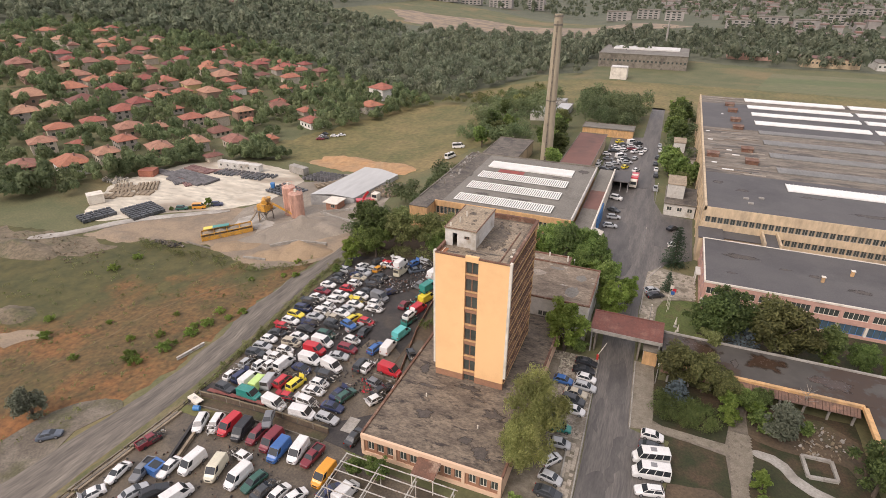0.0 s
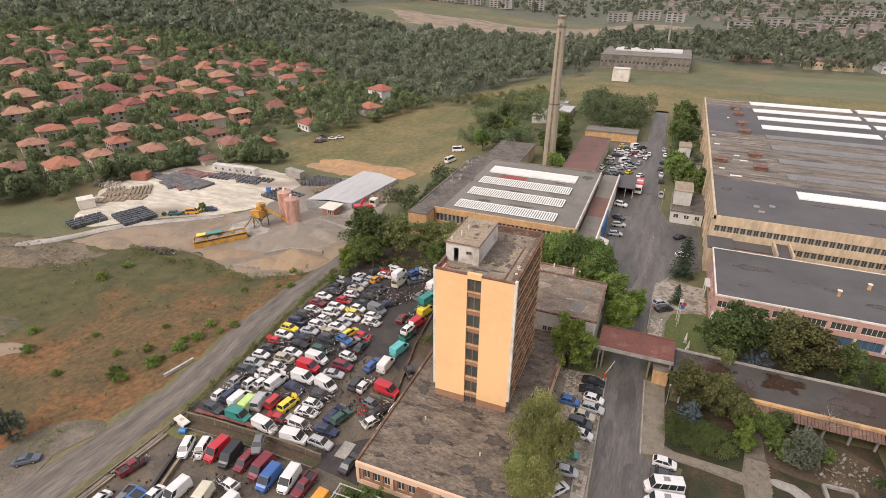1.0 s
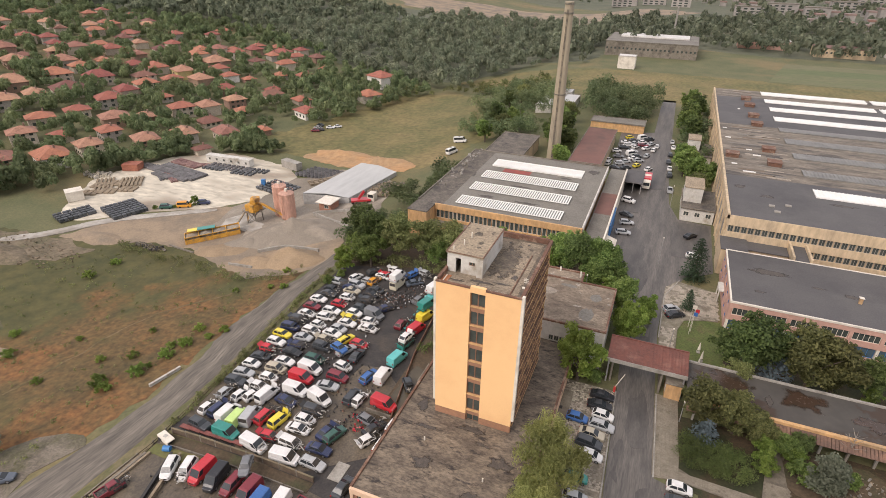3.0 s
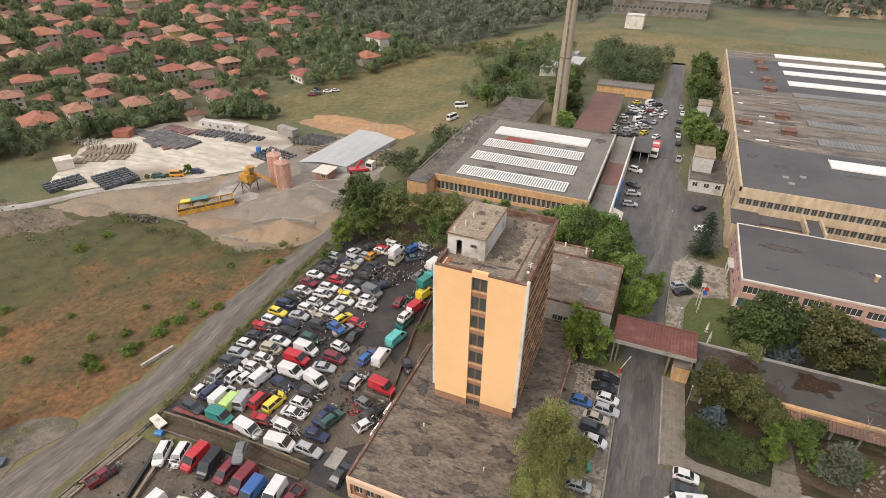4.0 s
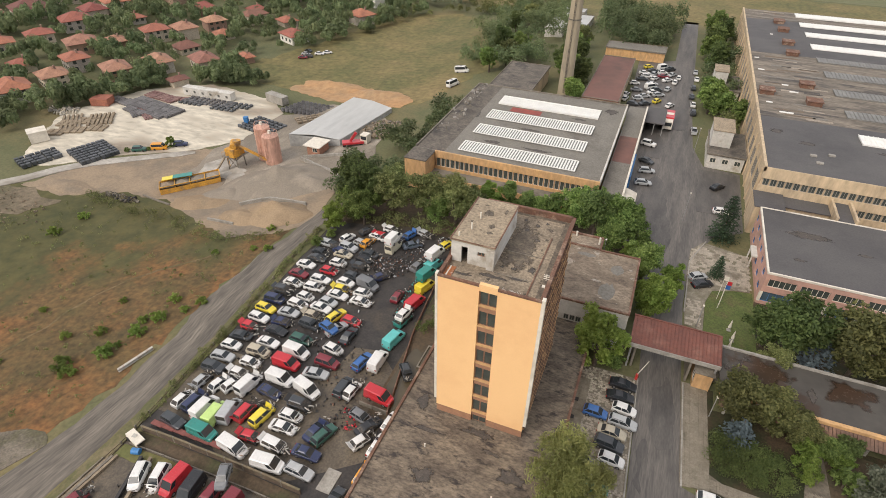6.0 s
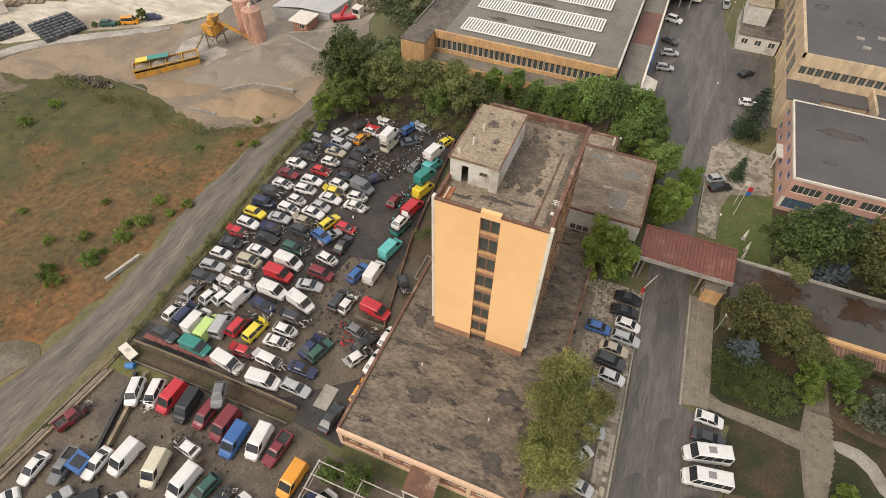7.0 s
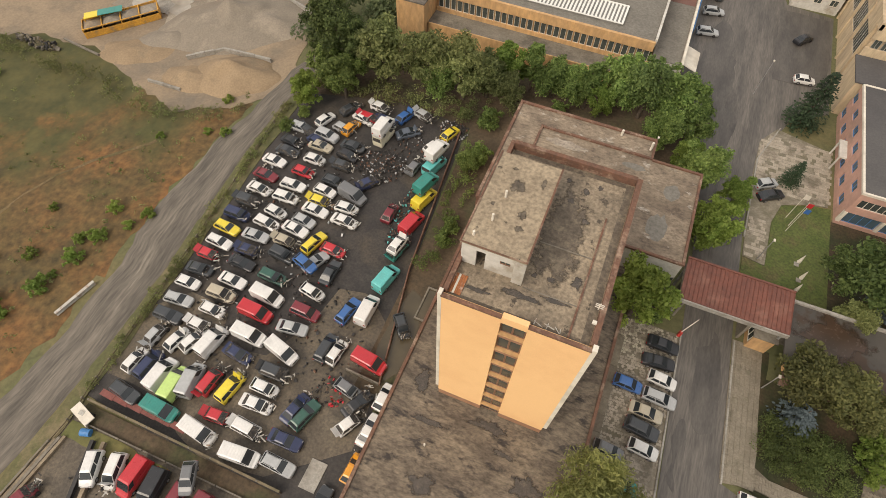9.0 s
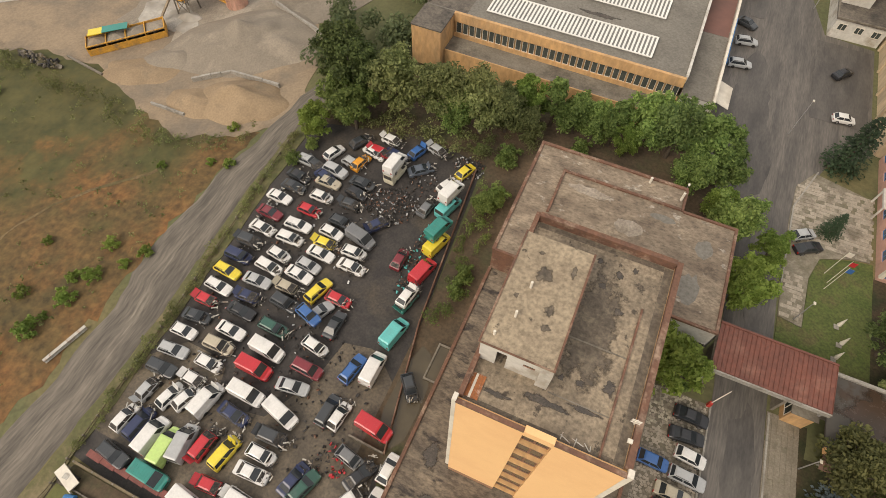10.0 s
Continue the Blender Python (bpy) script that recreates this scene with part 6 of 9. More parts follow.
# cars, row by row
car(-62.7, 96.8, -7, "estate", "silver")
car(-60.1, 99.5, 68, "hatch", "white")
car(-58.1, 96.5, -9, "suv", "silver")
car(-62.6, 93.9, -10, "sedan", "black", 1)
car(-62.2, 91.9, -6, "sedan", "dark")
car(-58.0, 94.3, -4, "sedan", "beige")
car(-57.5, 91.7, -4, "hatch", "white", 1)
car(-63.0, 89.6, -6, "sedan", "white")
car(-62.7, 86.8, -6, "sedan", "maroon")
car(-57.9, 89.1, -5, "hatch", "red")
car(-55.5, 99.2, 75, "hatch", "orange", 1)
car(-53.7, 101.9, -8, "estate", "red")
car(-53.5, 95.9, -3, "sedan", "dark")
car(-53.4, 94.0, -11, "hatch", "black", 1)
car(-53.0, 92.0, -2, "hatch", "dark", 1)
car(-57.9, 86.4, -2, "estate", "white")
car(-62.2, 84.3, -7, "sedan", "white", 1)
car(-62.3, 81.9, -2, "suv", "dark")
car(-57.8, 84.2, -2, "estate", "white", 1)
car(-53.2, 87.0, -7, "hatch", "white")
car(-52.9, 85.2, -2, "hatch", "yellow", 1)
car(-53.0, 89.0, -5, "hatch", "dark", 1)
car(-49.2, 87.6, -14, "van", "grey")
car(-48.2, 90.5, 52, "sedan", "navy", 1)
car(-49.0, 85.4, -1, "hatch", "white", 1)
car(-48.3, 83.4, -3, "sedan", "white")
car(-52.8, 83.6, -4, "sedan", "white")
car(-57.7, 81.5, -10, "hatch", "white", 1)
car(-57.9, 79.5, -8, "estate", "white", 1)
car(-53.3, 81.5, -7, "hatch", "silver")
car(-53.7, 79.9, -7, "sedan", "white")
car(-58.1, 77.2, 0, "sedan", "silver")
car(-53.9, 77.8, -4, "hatch", "beige")
car(-50.3, 78.9, 73, "estate", "yellow")
car(-47.5, 78.8, -4, "hatch", "red", 1)
car(-62.5, 77.0, -7, "estate", "yellow")
car(-62.5, 79.4, -3, "mpv", "navy")
car(-62.1, 74.7, -6, "estate", "white")
car(-57.7, 74.9, 0, "sedan", "navy", 1)
car(-53.1, 75.8, -7, "suv", "dark", 1)
car(-48.7, 76.4, 64, "sedan", "silver")
car(-57.4, 72.9, -4, "sedan", "black")
car(-47.1, 101.2, 42, "sedan", "slate", 1)
car(-43.3, 86.9, 88, "hatch", "maroon", 1)
car(-62.2, 72.6, -3, "hatch", "red")
car(-62.1, 70.3, 4, "sedan", "dark", 1)
car(-57.0, 70.3, -3, "sedan", "white")
car(-62.2, 68.1, -1, "hatch", "white")
car(-61.8, 65.7, 3, "estate", "silver")
car(-57.2, 68.2, -1, "suv", "beige")
car(-51.6, 69.9, -5, "van", "white")
car(-52.6, 72.6, -4, "estate", "green")
car(-57.0, 66.0, -3, "hatch", "white", 1)
car(-61.5, 63.4, 0, "suv", "dark")
car(-51.7, 67.5, -3, "van", "red")
car(-46.3, 69.8, -3, "mpv", "maroon")
car(-46.7, 67.4, 8, "sedan", "silver")
car(-50.8, 64.7, -3, "van", "white")
car(-46.2, 64.4, -15, "van", "white")
car(-61.4, 61.0, 81, "hatch", "silver", 1)
car(-58.6, 61.2, 76, "hatch", "white", 1)
car(-56.7, 61.7, 70, "hatch", "white", 1)
car(-57.1, 63.7, -4, "hatch", "white", 1)
car(-54.4, 62.4, 80, "van", "white", 1)
car(-50.9, 62.3, -8, "sedan", "navy")
car(-46.2, 75.7, 89, "sedan", "dark")
car(-46.9, 72.5, -10, "hatch", "white", 1)
car(-41.7, 71.9, 79, "estate", "blue")
car(-39.6, 72.8, 89, "van", "white")
car(-41.8, 66.7, 87, "mpv", "dark")
car(-40.5, 66.7, 82, "hatch", "white", 1)
car(-36.5, 67.1, -7, "van", "red")
car(-37.3, 63.4, -12, "hatch", "grey", 1)
car(-35.6, 62.3, 63, "sedan", "black", 1)
car(-45.5, 62.0, 1, "suv", "dark")
car(-45.8, 60.0, -1, "hatch", "white", 1)
car(-45.7, 58.1, 2, "sedan", "white", 1)
car(-57.4, 57.0, 85, "van", "white")
car(-55.2, 56.7, 91, "van", "lime")
car(-53.8, 57.7, 97, "van", "silver", 1)
car(-51.8, 58.5, 83, "mpv", "red")
car(-49.3, 58.6, 79, "mpv", "yellow")
car(-54.9, 53.7, -3, "van", "teal")
car(-48.6, 55.4, 3, "hatch", "red", 1)
car(-41.5, 59.3, 76, "sedan", "navy", 1)
car(-40.2, 59.1, 73, "estate", "green")
car(-35.4, 60.2, 61, "hatch", "white", 1)
car(-59.6, 57.4, 82, "mpv", "navy", 1)
car(-61.6, 57.3, 82, "hatch", "white")
car(-59.9, 53.8, -8, "suv", "dark")
car(-49.7, 53.3, -8, "van", "white", 1)
car(-44.2, 52.9, 5, "van", "white")
car(-45.0, 55.5, -4, "mpv", "white")
car(-40.2, 53.6, -2, "estate", "silver")
car(-40.8, 56.0, 1, "sedan", "navy")
car(-57.8, 46.0, -67, "mpv", "white")
car(-55.4, 46.7, -74, "mpv", "white", 1)
car(-53.0, 47.0, -93, "van", "red")
car(-50.5, 46.8, -85, "van", "black")
car(-47.9, 46.8, -92, "mpv", "maroon")
car(-45.1, 46.6, -93, "van", "maroon")
car(-43.0, 45.5, -90, "van", "blue")
car(-40.4, 46.4, -86, "van", "white")
car(-38.1, 46.5, -95, "pickup", "maroon")
car(-47.5, 42.9, 172, "hatch", "white", 1)
car(-61.8, 34.8, -88, "sedan", "white")
car(-58.7, 36.2, -83, "pickup", "grey")
car(-55.5, 37.8, -90, "sedan", "white")
car(-52.9, 39.4, -95, "van", "white")
car(-49.0, 39.7, -79, "van", "cream")
car(-45.2, 39.7, -97, "van", "white")
car(-42.8, 39.9, -103, "estate", "green")
car(-34.8, 44.3, -94, "van", "orange")
car(-62.6, 41.0, 73, "pickup", "maroon", 1)
car(-62.1, 30.8, -120, "sedan", "white", 1)
car(-56.7, 33.0, 68, "sedan", "silver")
car(-54.1, 34.0, 55, "estate", "black")
car(-50.6, 34.5, 71, "van", "white")
car(-40.8, 39.4, 78, "sedan", "dark", 1)
car(-38.6, 39.8, 78, "hatch", "white")
car(-36.3, 40.1, 66, "hatch", "white")
car(-32.6, 42.4, 59, "sedan", "navy")
car(-30.6, 43.0, 78, "van", "white")
car(-34.5, 51.9, 86, "sedan", "dark")
car(-6.0, 82.2, -1, "sedan", "black")
car(-6.1, 79.9, 6, "sedan", "black")
car(-5.3, 77.9, -5, "hatch", "white")
car(-5.2, 75.7, -3, "estate", "silver")
car(-8.8, 76.0, -2, "hatch", "blue")
car(-6.3, 73.6, -2, "sedan", "beige")
car(-6.4, 71.6, -6, "suv", "dark")
car(-5.8, 69.6, -5, "hatch", "white")
car(-9.2, 68.1, -3, "hatch", "grey")
car(-7.1, 65.1, 7, "hatch", "teal")
car(-6.6, 62.0, 4, "hatch", "silver")
car(-6.5, 55.5, -9, "hatch", "silver")
car(5.7, 68.6, 0, "hatch", "white")
car(5.8, 66.2, -1, "sedan", "dark")
car(5.7, 64.1, -165, "minibus", "white")
car(5.9, 61.3, -170, "minibus", "white")
car(5.9, 58.3, -166, "estate", "white")
car(-7.1, 58.6, 52, "hatch", "white")
car(-6.3, 53.0, -4, "sedan", "dark")
car(-10.3, 164.6, -15, "suv", "white")
car(-9.9, 154.7, -24, "sedan", "dark")
car(-9.3, 149.6, 12, "estate", "silver")
car(-9.5, 143.3, 11, "estate", "silver")
car(-13.7, 207.4, 43, "van", "white")
car(-16.2, 228.0, 38, "hatch", "yellow")
car(-11.6, 228.7, 45, "van", "white")
car(-10.9, 196.1, 61, "hatch", "yellow")
car(-16.9, 220.9, 10, "sedan", "white")
car(-13.9, 221.1, 69, "hatch", "silver")
car(-17.0, 214.6, 12, "sedan", "dark")
car(-10.8, 219.9, 13, "sedan", "maroon")
car(-9.3, 216.5, 47, "sedan", "white")
car(-6.9, 215.4, 83, "hatch", "white")
car(-9.1, 228.1, 49, "pickup", "dark")
car(-14.8, 198.9, 31, "sedan", "silver")
car(-10.8, 201.6, 29, "estate", "silver")
car(-11.7, 205.8, 23, "hatch", "dark")
car(-19.9, 194.7, 78, "hatch", "white")
car(-17.4, 191.2, -4, "hatch", "dark")
car(-14.0, 192.7, 39, "sedan", "dark")
car(-7.1, 194.0, 64, "hatch", "white")
car(-0.5, 221.5, 91, "sedan", "white")
car(-1.4, 204.3, 92, "sedan", "dark")
car(-0.6, 191.0, 92, "suv", "dark")
car(0.1, 177.7, 92, "pickup", "silver")
car(6.1, 147.9, 50, "sedan", "black")
car(8.0, 189.9, 50, "sedan", "white")
car(7.9, 200.8, 41, "sedan", "dark")
car(3.0, 112.2, 33, "hatch", "silver")
car(3.8, 110.3, 33, "sedan", "black")
car(6.8, 137.0, 8, "hatch", "white")

# more cars in the yard behind the annex
car(-20.3, 198.4, 70, "sedan", "white")
car(-13.6, 211.0, 20, "sedan", "silver")
car(-15.8, 217.8, 15, "estate", "white")
car(-13.2, 216.6, 60, "hatch", "white")
car(-8.6, 207.8, 75, "hatch", "silver")
car(-17.6, 203.5, 10, "sedan", "grey")
car(-18.8, 209.5, 15, "hatch", "white")
car(-14.4, 224.6, 20, "sedan", "dark")
car(-11.2, 223.4, 25, "hatch", "white")
car(-8.2, 222.6, 60, "sedan", "silver")
car(-6.0, 220.2, 85, "hatch", "white")
car(-16.4, 196.2, 20, "hatch", "silver")
car(-12.6, 203.2, 28, "sedan", "white")
car(-1.1, 228.6, 91, "sedan", "silver")
car(-1.2, 212.6, 91, "estate", "dark")
car(-0.8, 197.6, 92, "sedan", "white")

# ---- trees ----
def leaf_cloud(rng, blobs, n, size, droop=0.0, flat=0.5):
    """Leaf clumps as small bent cards on the skins of overlapping blobs."""
    vol = np.array([b[3] * b[4] for b in blobs])
    pick = rng.choice(len(blobs), n, p=vol / vol.sum())
    bl = np.array(blobs)[pick]
    d = rng.normal(size=(n, 3))
    d /= np.linalg.norm(d, axis=1)[:, None]
    d[:, 2] = np.where(d[:, 2] < -0.35, -d[:, 2], d[:, 2])
    r = 0.55 + 0.75 * rng.random(n)
    c = bl[:, :3] + d * bl[:, 3:6] * r[:, None]
    nrm = d * 0.5 + rng.normal(size=(n, 3)) * 0.5 + np.array([0, 0, 0.35])
    nrm /= np.linalg.norm(nrm, axis=1)[:, None]
    t = np.cross(nrm, rng.normal(size=(n, 3)))
    t /= np.linalg.norm(t, axis=1)[:, None]
    s = np.cross(nrm, t)
    if droop:
        t = t * (1 - droop) + np.array([0, 0, -1.0]) * droop
    a = size * (0.6 + 0.8 * rng.random(n))[:, None]
    b_ = a * (0.35 + 0.3 * rng.random(n))[:, None] * (0.3 if droop else 1.0)
    v = np.stack([c - t * a, c + s * b_ + nrm * a * 0.15, c + t * a, c - s * b_ + nrm * a * 0.15], 1).reshape(-1, 3)
    f = np.arange(4 * n).reshape(-1, 4)
    return v, f


def core_blobs(blobs, k=0.55, n=7):
    vs, fs = [], []
    for x, y, z, rx, ry, rz in blobs:
        bm = bmesh.new()
        bmesh.ops.create_icosphere(bm, subdivisions=1, radius=1)
        base = len(vs)
        for v in bm.verts:
            q = v.co * (1 + 0.2 * noise.noise(v.co * 2 + Vector((x, y, z))))
            vs.append((x + q.x * rx * k, y + q.y * ry * k, z + q.z * rz * k))
        fs += [tuple(base + v.index for v in f.verts) for f in bm.faces]
        bm.free()
    return vs, fs


def tree(name, label, height, spread, leaf, seed, bark=None, trunk=0.28, n=2600, size=0.34, droop=0.0, low=0.25, nblob=17, category="tree", narrow=1.0, core=0.55):
    """A broadleaved tree at the origin: tapered trunk, limbs, crown of leaf clumps with an uneven outline."""
    n, size = int(n * DETAIL[0]), size / math.sqrt(DETAIL[0])
    rng = np.random.default_rng(seed)
    t = thing(name, (0, 0, 0), label, category, "")
    blobs = []
    nb = nblob * 3
    zm, half = height * (0.5 + 0.5 * low), height * (0.5 - 0.5 * low)
    for k in range(nb):
        d = rng.normal(size=3)
        d /= np.linalg.norm(d)
        q = 0.35 + 0.55 * rng.random() ** 0.6
        lump = 1 + 0.35 * noise.noise(Vector(d * 1.7) + Vector((seed, 0, 0)))
        r = spread * (0.13 + 0.17 * rng.random() ** 1.5)
        taper = 1 - 0.25 * max(0, d[2])
        blobs.append((d[0] * q * spread * narrow * lump * taper, d[1] * q * spread * narrow * lump * taper, zm + d[2] * q * half * lump, r, r, r * (0.75 + 0.5 * rng.random()) * (1 + droop)))
    blobs.append((0, 0, zm, spread * 0.4 * narrow, spread * 0.4 * narrow, half * 0.6))
    bm = bmesh.new()
    tube(bm, (0, 0, -0.2), (0.1, 0.05, height * 0.45), trunk, trunk * 0.6, 8)
    tube(bm, (0.1, 0.05, height * 0.45), (0.05, 0.1, height * 0.85), trunk * 0.6, trunk * 0.15, 7)
    part("trunk", bm, bark or BARK, t)
    bm = bmesh.new()
    for b in blobs[:9]:
        z = height * (0.2 + 0.25 * rng.random())
        tube(bm, (0.05, 0.05, z), (b[0] * 0.8, b[1] * 0.8, b[2]), trunk * 0.4, trunk * 0.12, 6)
    part("crown_limb", bm, bark or BARK, t)
    v, f = leaf_cloud(rng, blobs, n, size, droop)
    cv, cf = core_blobs(blobs, core)
    verts = np.concatenate([v, np.array(cv)])
    tri = np.array(cf)
    faces = np.concatenate([f[:, [0, 1, 2]], f[:, [0, 2, 3]], tri + len(v)])
    from_arrays("crown", verts, faces, leaf, t)
    return t


def conifer(name, label, height, spread, leaf, seed, n=2200):
    rng = np.random.default_rng(seed)
    t = thing(name, (0, 0, 0), label, "tree", "")
    part("trunk", tube(bmesh.new(), (0, 0, -0.2), (0, 0, height * 0.95), height * 0.02 + 0.05, 0.03, 8), BARK, t)
    vs, fs = [], []
    tiers = int(height * 1.5)
    for k in range(tiers):
        z = height * (0.06 + 0.92 * k / tiers)
        r = spread * (1 - (k / tiers) ** 1.6) ** 0.8 + 0.1
        m = max(9, int(24 * (1 - 0.6 * k / tiers)))
        for i in range(m):
            a = (i + rng.random()) * math.tau / m
            rr = r * (0.75 + 0.4 * rng.random())
            for j in range(9):
                q = 0.2 + 0.8 * (j + rng.random()) / 9
                a = a + rng.normal() * 0.22
                c = np.array([math.cos(a) * rr * q, math.sin(a) * rr * q, z - 0.28 * rr * q + 0.1 * rng.random()])
                d = np.array([math.cos(a + rng.normal() * 0.5), math.sin(a + rng.normal() * 0.5), -0.15 + rng.normal() * 0.3])
                s = np.cross(d, [rng.normal() * 0.3, rng.normal() * 0.3, 1.0])
                ln, wd = 0.1 + 0.035 * spread, 0.06 + 0.025 * spread
                b = len(vs)
                vs += [tuple(c - d * ln), tuple(c + s * wd), tuple(c + d * ln), tuple(c - s * wd)]
                fs.append((b, b + 1, b + 2, b + 3))
    from_arrays("crown", vs, fs, leaf, t)
    return t


# ---- woodland and village green, as one sheet of crowns each ----
CLUMP = {}
for level in (2, 3):
    ICO = bmesh.new()
    bmesh.ops.create_icosphere(ICO, subdivisions=level, radius=1)
    ico_t = np.array([[v.co[:] for v in f.verts] for f in ICO.faces])
    CLUMP[level] = ico_t[ico_t.mean(1)[:, 2] > -0.3]
    ICO.free()


def wood(name, spots, label, leaf, lo=2.2, hi=4.2, cards=34, seed=3, size=0.42, clumps=0, level=2):
    """Many crowns in one sheet: loose leaf cards over round clumps of leaf masses, each mass a facet of its own."""
    rng = np.random.default_rng(seed)
    vs, fs, base = [], [], 0
    for x, y in spots:
        r = lo + (hi - lo) * rng.random()
        h = r * (1.1 + 0.9 * rng.random())
        z = gz(x)
        bl = [(x + r * 0.45 * rng.normal(), y + r * 0.45 * rng.normal(), z + h * (0.55 + 0.55 * rng.random()), r * 0.62, r * 0.62, h * 0.5) for _ in range(max(3, clumps))]
        v, f = leaf_cloud(rng, bl, cards, r * size)
        vs.append(v), fs.append(f[:, [0, 1, 2]] + base), fs.append(f[:, [0, 2, 3]] + base)
        base += len(v)
        for b in bl[:clumps]:
            t = CLUMP[level]
            t = t[rng.random(len(t)) < 0.6]
            mid = t.mean(1, keepdims=True)
            q = (mid + (t - mid) * (1.2 + 0.7 * rng.random((len(t), 1, 1))) + rng.normal(size=t.shape) * 0.09) * (0.72 + 0.42 * rng.random((len(t), 1, 1)))
            q = q * np.array(b[3:6]) + np.array(b[:3])
            vs.append(q.reshape(-1, 3)), fs.append(np.arange(3 * len(t)).reshape(-1, 3) + base)
            base += 3 * len(t)
    return from_arrays(name, np.concatenate(vs), np.concatenate(fs), leaf, None, "stuff", label, "trees")


HOUSE_AT = []


def scatter(n, inside, seed, keep=8.0):
    """Spots strewn over an area, clear of the houses."""
    rng, out = random.Random(seed), []
    xs, ys = [p[0] for p in inside], [p[1] for p in inside]
    while len(out) < n:
        x, y = rng.uniform(min(xs), max(xs)), rng.uniform(min(ys), max(ys))
        hit, j = False, len(inside) - 1
        for i in range(len(inside)):
            (xi, yi), (xj, yj) = inside[i], inside[j]
            if (yi > y) != (yj > y) and x < (xj - xi) * (y - yi) / (yj - yi) + xi:
                hit = not hit
            j = i
        if hit and all((x - a) ** 2 + (y - b) ** 2 > keep * keep for a, b in HOUSE_AT):
            out.append((x, y))
    return out


TREES, DETAIL = {}, [1.0]


def plant(kind, x, y, scale=1.0, turn=0.0, label=""):
    key = kind, y > 150
    if key not in TREES:
        DETAIL[0] = 0.2 if y > 150 else 0.5
        TREES[key] = MAKE[kind]()
        TREES[key].matrix_basis = pose(x, y, gz(x), 0, 0, turn) @ Matrix.Scale(scale, 4)
        ob = TREES[key]
    else:
        ob = copy_thing(TREES[key], Matrix.Identity(4))
        ob.matrix_basis = pose(x, y, gz(x), 0, 0, turn) @ Matrix.Scale(scale, 4)
    if label:
        ob["label"] = label
    return ob


MAKE = {
    "broad": lambda: tree("tree", "full green broadleaved tree with rounded crown", 8, 3.3, LEAF, 1, n=14000, size=0.135, low=0.14),
    "dark": lambda: tree("tree", "dense dark green broadleaved tree", 9, 3.4, LEAFD, 2, n=14000, size=0.135, low=0.14),
    "bright": lambda: tree("tree", "bright fresh green broadleaved tree", 7.5, 3.0, LEAFY, 3, n=14000, size=0.13, low=0.14),
    "willow": lambda: tree("willow", "feathery olive-green willow with hanging twigs", 11, 4.4, LEAFW, 4, n=24000, size=0.24, core=0.3, droop=0.35, low=0.15, bark=PALEBARK),
    "olive": lambda: tree("tree", "dull olive-green tree with loose crown", 8.5, 3.6, LEAFO, 5, n=14000, size=0.135, low=0.14),
    "gardenolive": lambda: tree("tree", "dark olive garden tree with a loose ragged crown", 8, 3.5, LEAFG, 25, n=13000, size=0.14, low=0.16),
    "poplar": lambda: tree("tree", "slender upright green broadleaved tree", 8, 1.9, LEAF, 6, n=6500, size=0.14, low=0.1, narrow=0.6),
    "silver": lambda: tree("tree", "silvery grey-green broadleaved garden tree", 7, 3.1, LEAFS, 7, n=11000, size=0.14, low=0.1),
    "shrub": lambda: tree("shrub", "rounded dense green garden shrub", 2.6, 1.6, LEAF, 8, n=2600, size=0.11, low=0.0, trunk=0.08, nblob=7, category="shrub"),
    "fieldshrub": lambda: tree("shrub", "loose green bush in dry grass", 2.0, 1.9, LEAFY, 18, n=1800, size=0.13, low=0.0, trunk=0.06, nblob=6, category="shrub"),
    "brightshrub": lambda: tree("shrub", "tall bright yellow-green garden shrub", 4.0, 1.8, LEAFY, 9, n=3000, size=0.12, low=0.0, trunk=0.1, nblob=7, category="shrub"),
    "darkshrub": lambda: tree("shrub", "low spreading dark green shrub", 1.5, 2.2, LEAFD, 10, n=3000, size=0.12, low=-0.2, trunk=0.08, nblob=9, category="shrub"),
    "fir": lambda: conifer("conifer", "dark green pointed conifer with drooping boughs", 10, 2.9, NEEDLE, 11),
    "spruce": lambda: conifer("spruce", "blue-grey spruce with dense boughs", 4.6, 2.5, BLUENEEDLE, 12),
}
# the row between scrapyard and hall
plant("bright", -64.7, 102.2, 0.88, 0)
plant("dark", -66.9, 114.5, 1.26, 30)
plant("broad", -59.8, 105.5, 1.08, 70)
plant("dark", -61.5, 110.5, 1.26, 200)
plant("olive", -55.5, 111.2, 1.32, 0)
plant("olive", -49.1, 111.6, 1.26, 110)
plant("olive", -42.5, 111.6, 1.26, 240)
plant("bright", -37.6, 117, 1.08, 10)
plant("poplar", -33.5, 117.5, 1.2, 0)
plant("broad", -30.0, 117.5, 0.95, 120)
plant("poplar", -24.6, 117.2, 1.13, 60)
plant("broad", -20.4, 119.5, 1.2, 200)
plant("dark", -16.4, 118.5, 1.2, 300)
plant("broad", -12.2, 119, 1.26, 45)
plant("broad", -12.6, 113.8, 0.95, 145)
plant("broad", -6.3, 107.5, 1.08, 80)
plant("bright", -4.3, 98.7, 1.13, 20)
plant("bright", -1.5, 105.5, 0.82, 160)
plant("broad", -45.8, 111.0, 0.95, 160)
plant("olive", -39.2, 113.4, 0.99, 20)
plant("broad", -64, 108.2, 0.95, 250)
plant("broad", -27.2, 117.4, 0.9, 200)
plant("bright", -22.3, 116.4, 0.77, 100)
plant("olive", -35.6, 112.6, 0.72, 210)
plant("broad", -9.2, 116.2, 0.99, 260)
plant("bright", -8.6, 110.4, 0.81, 310)
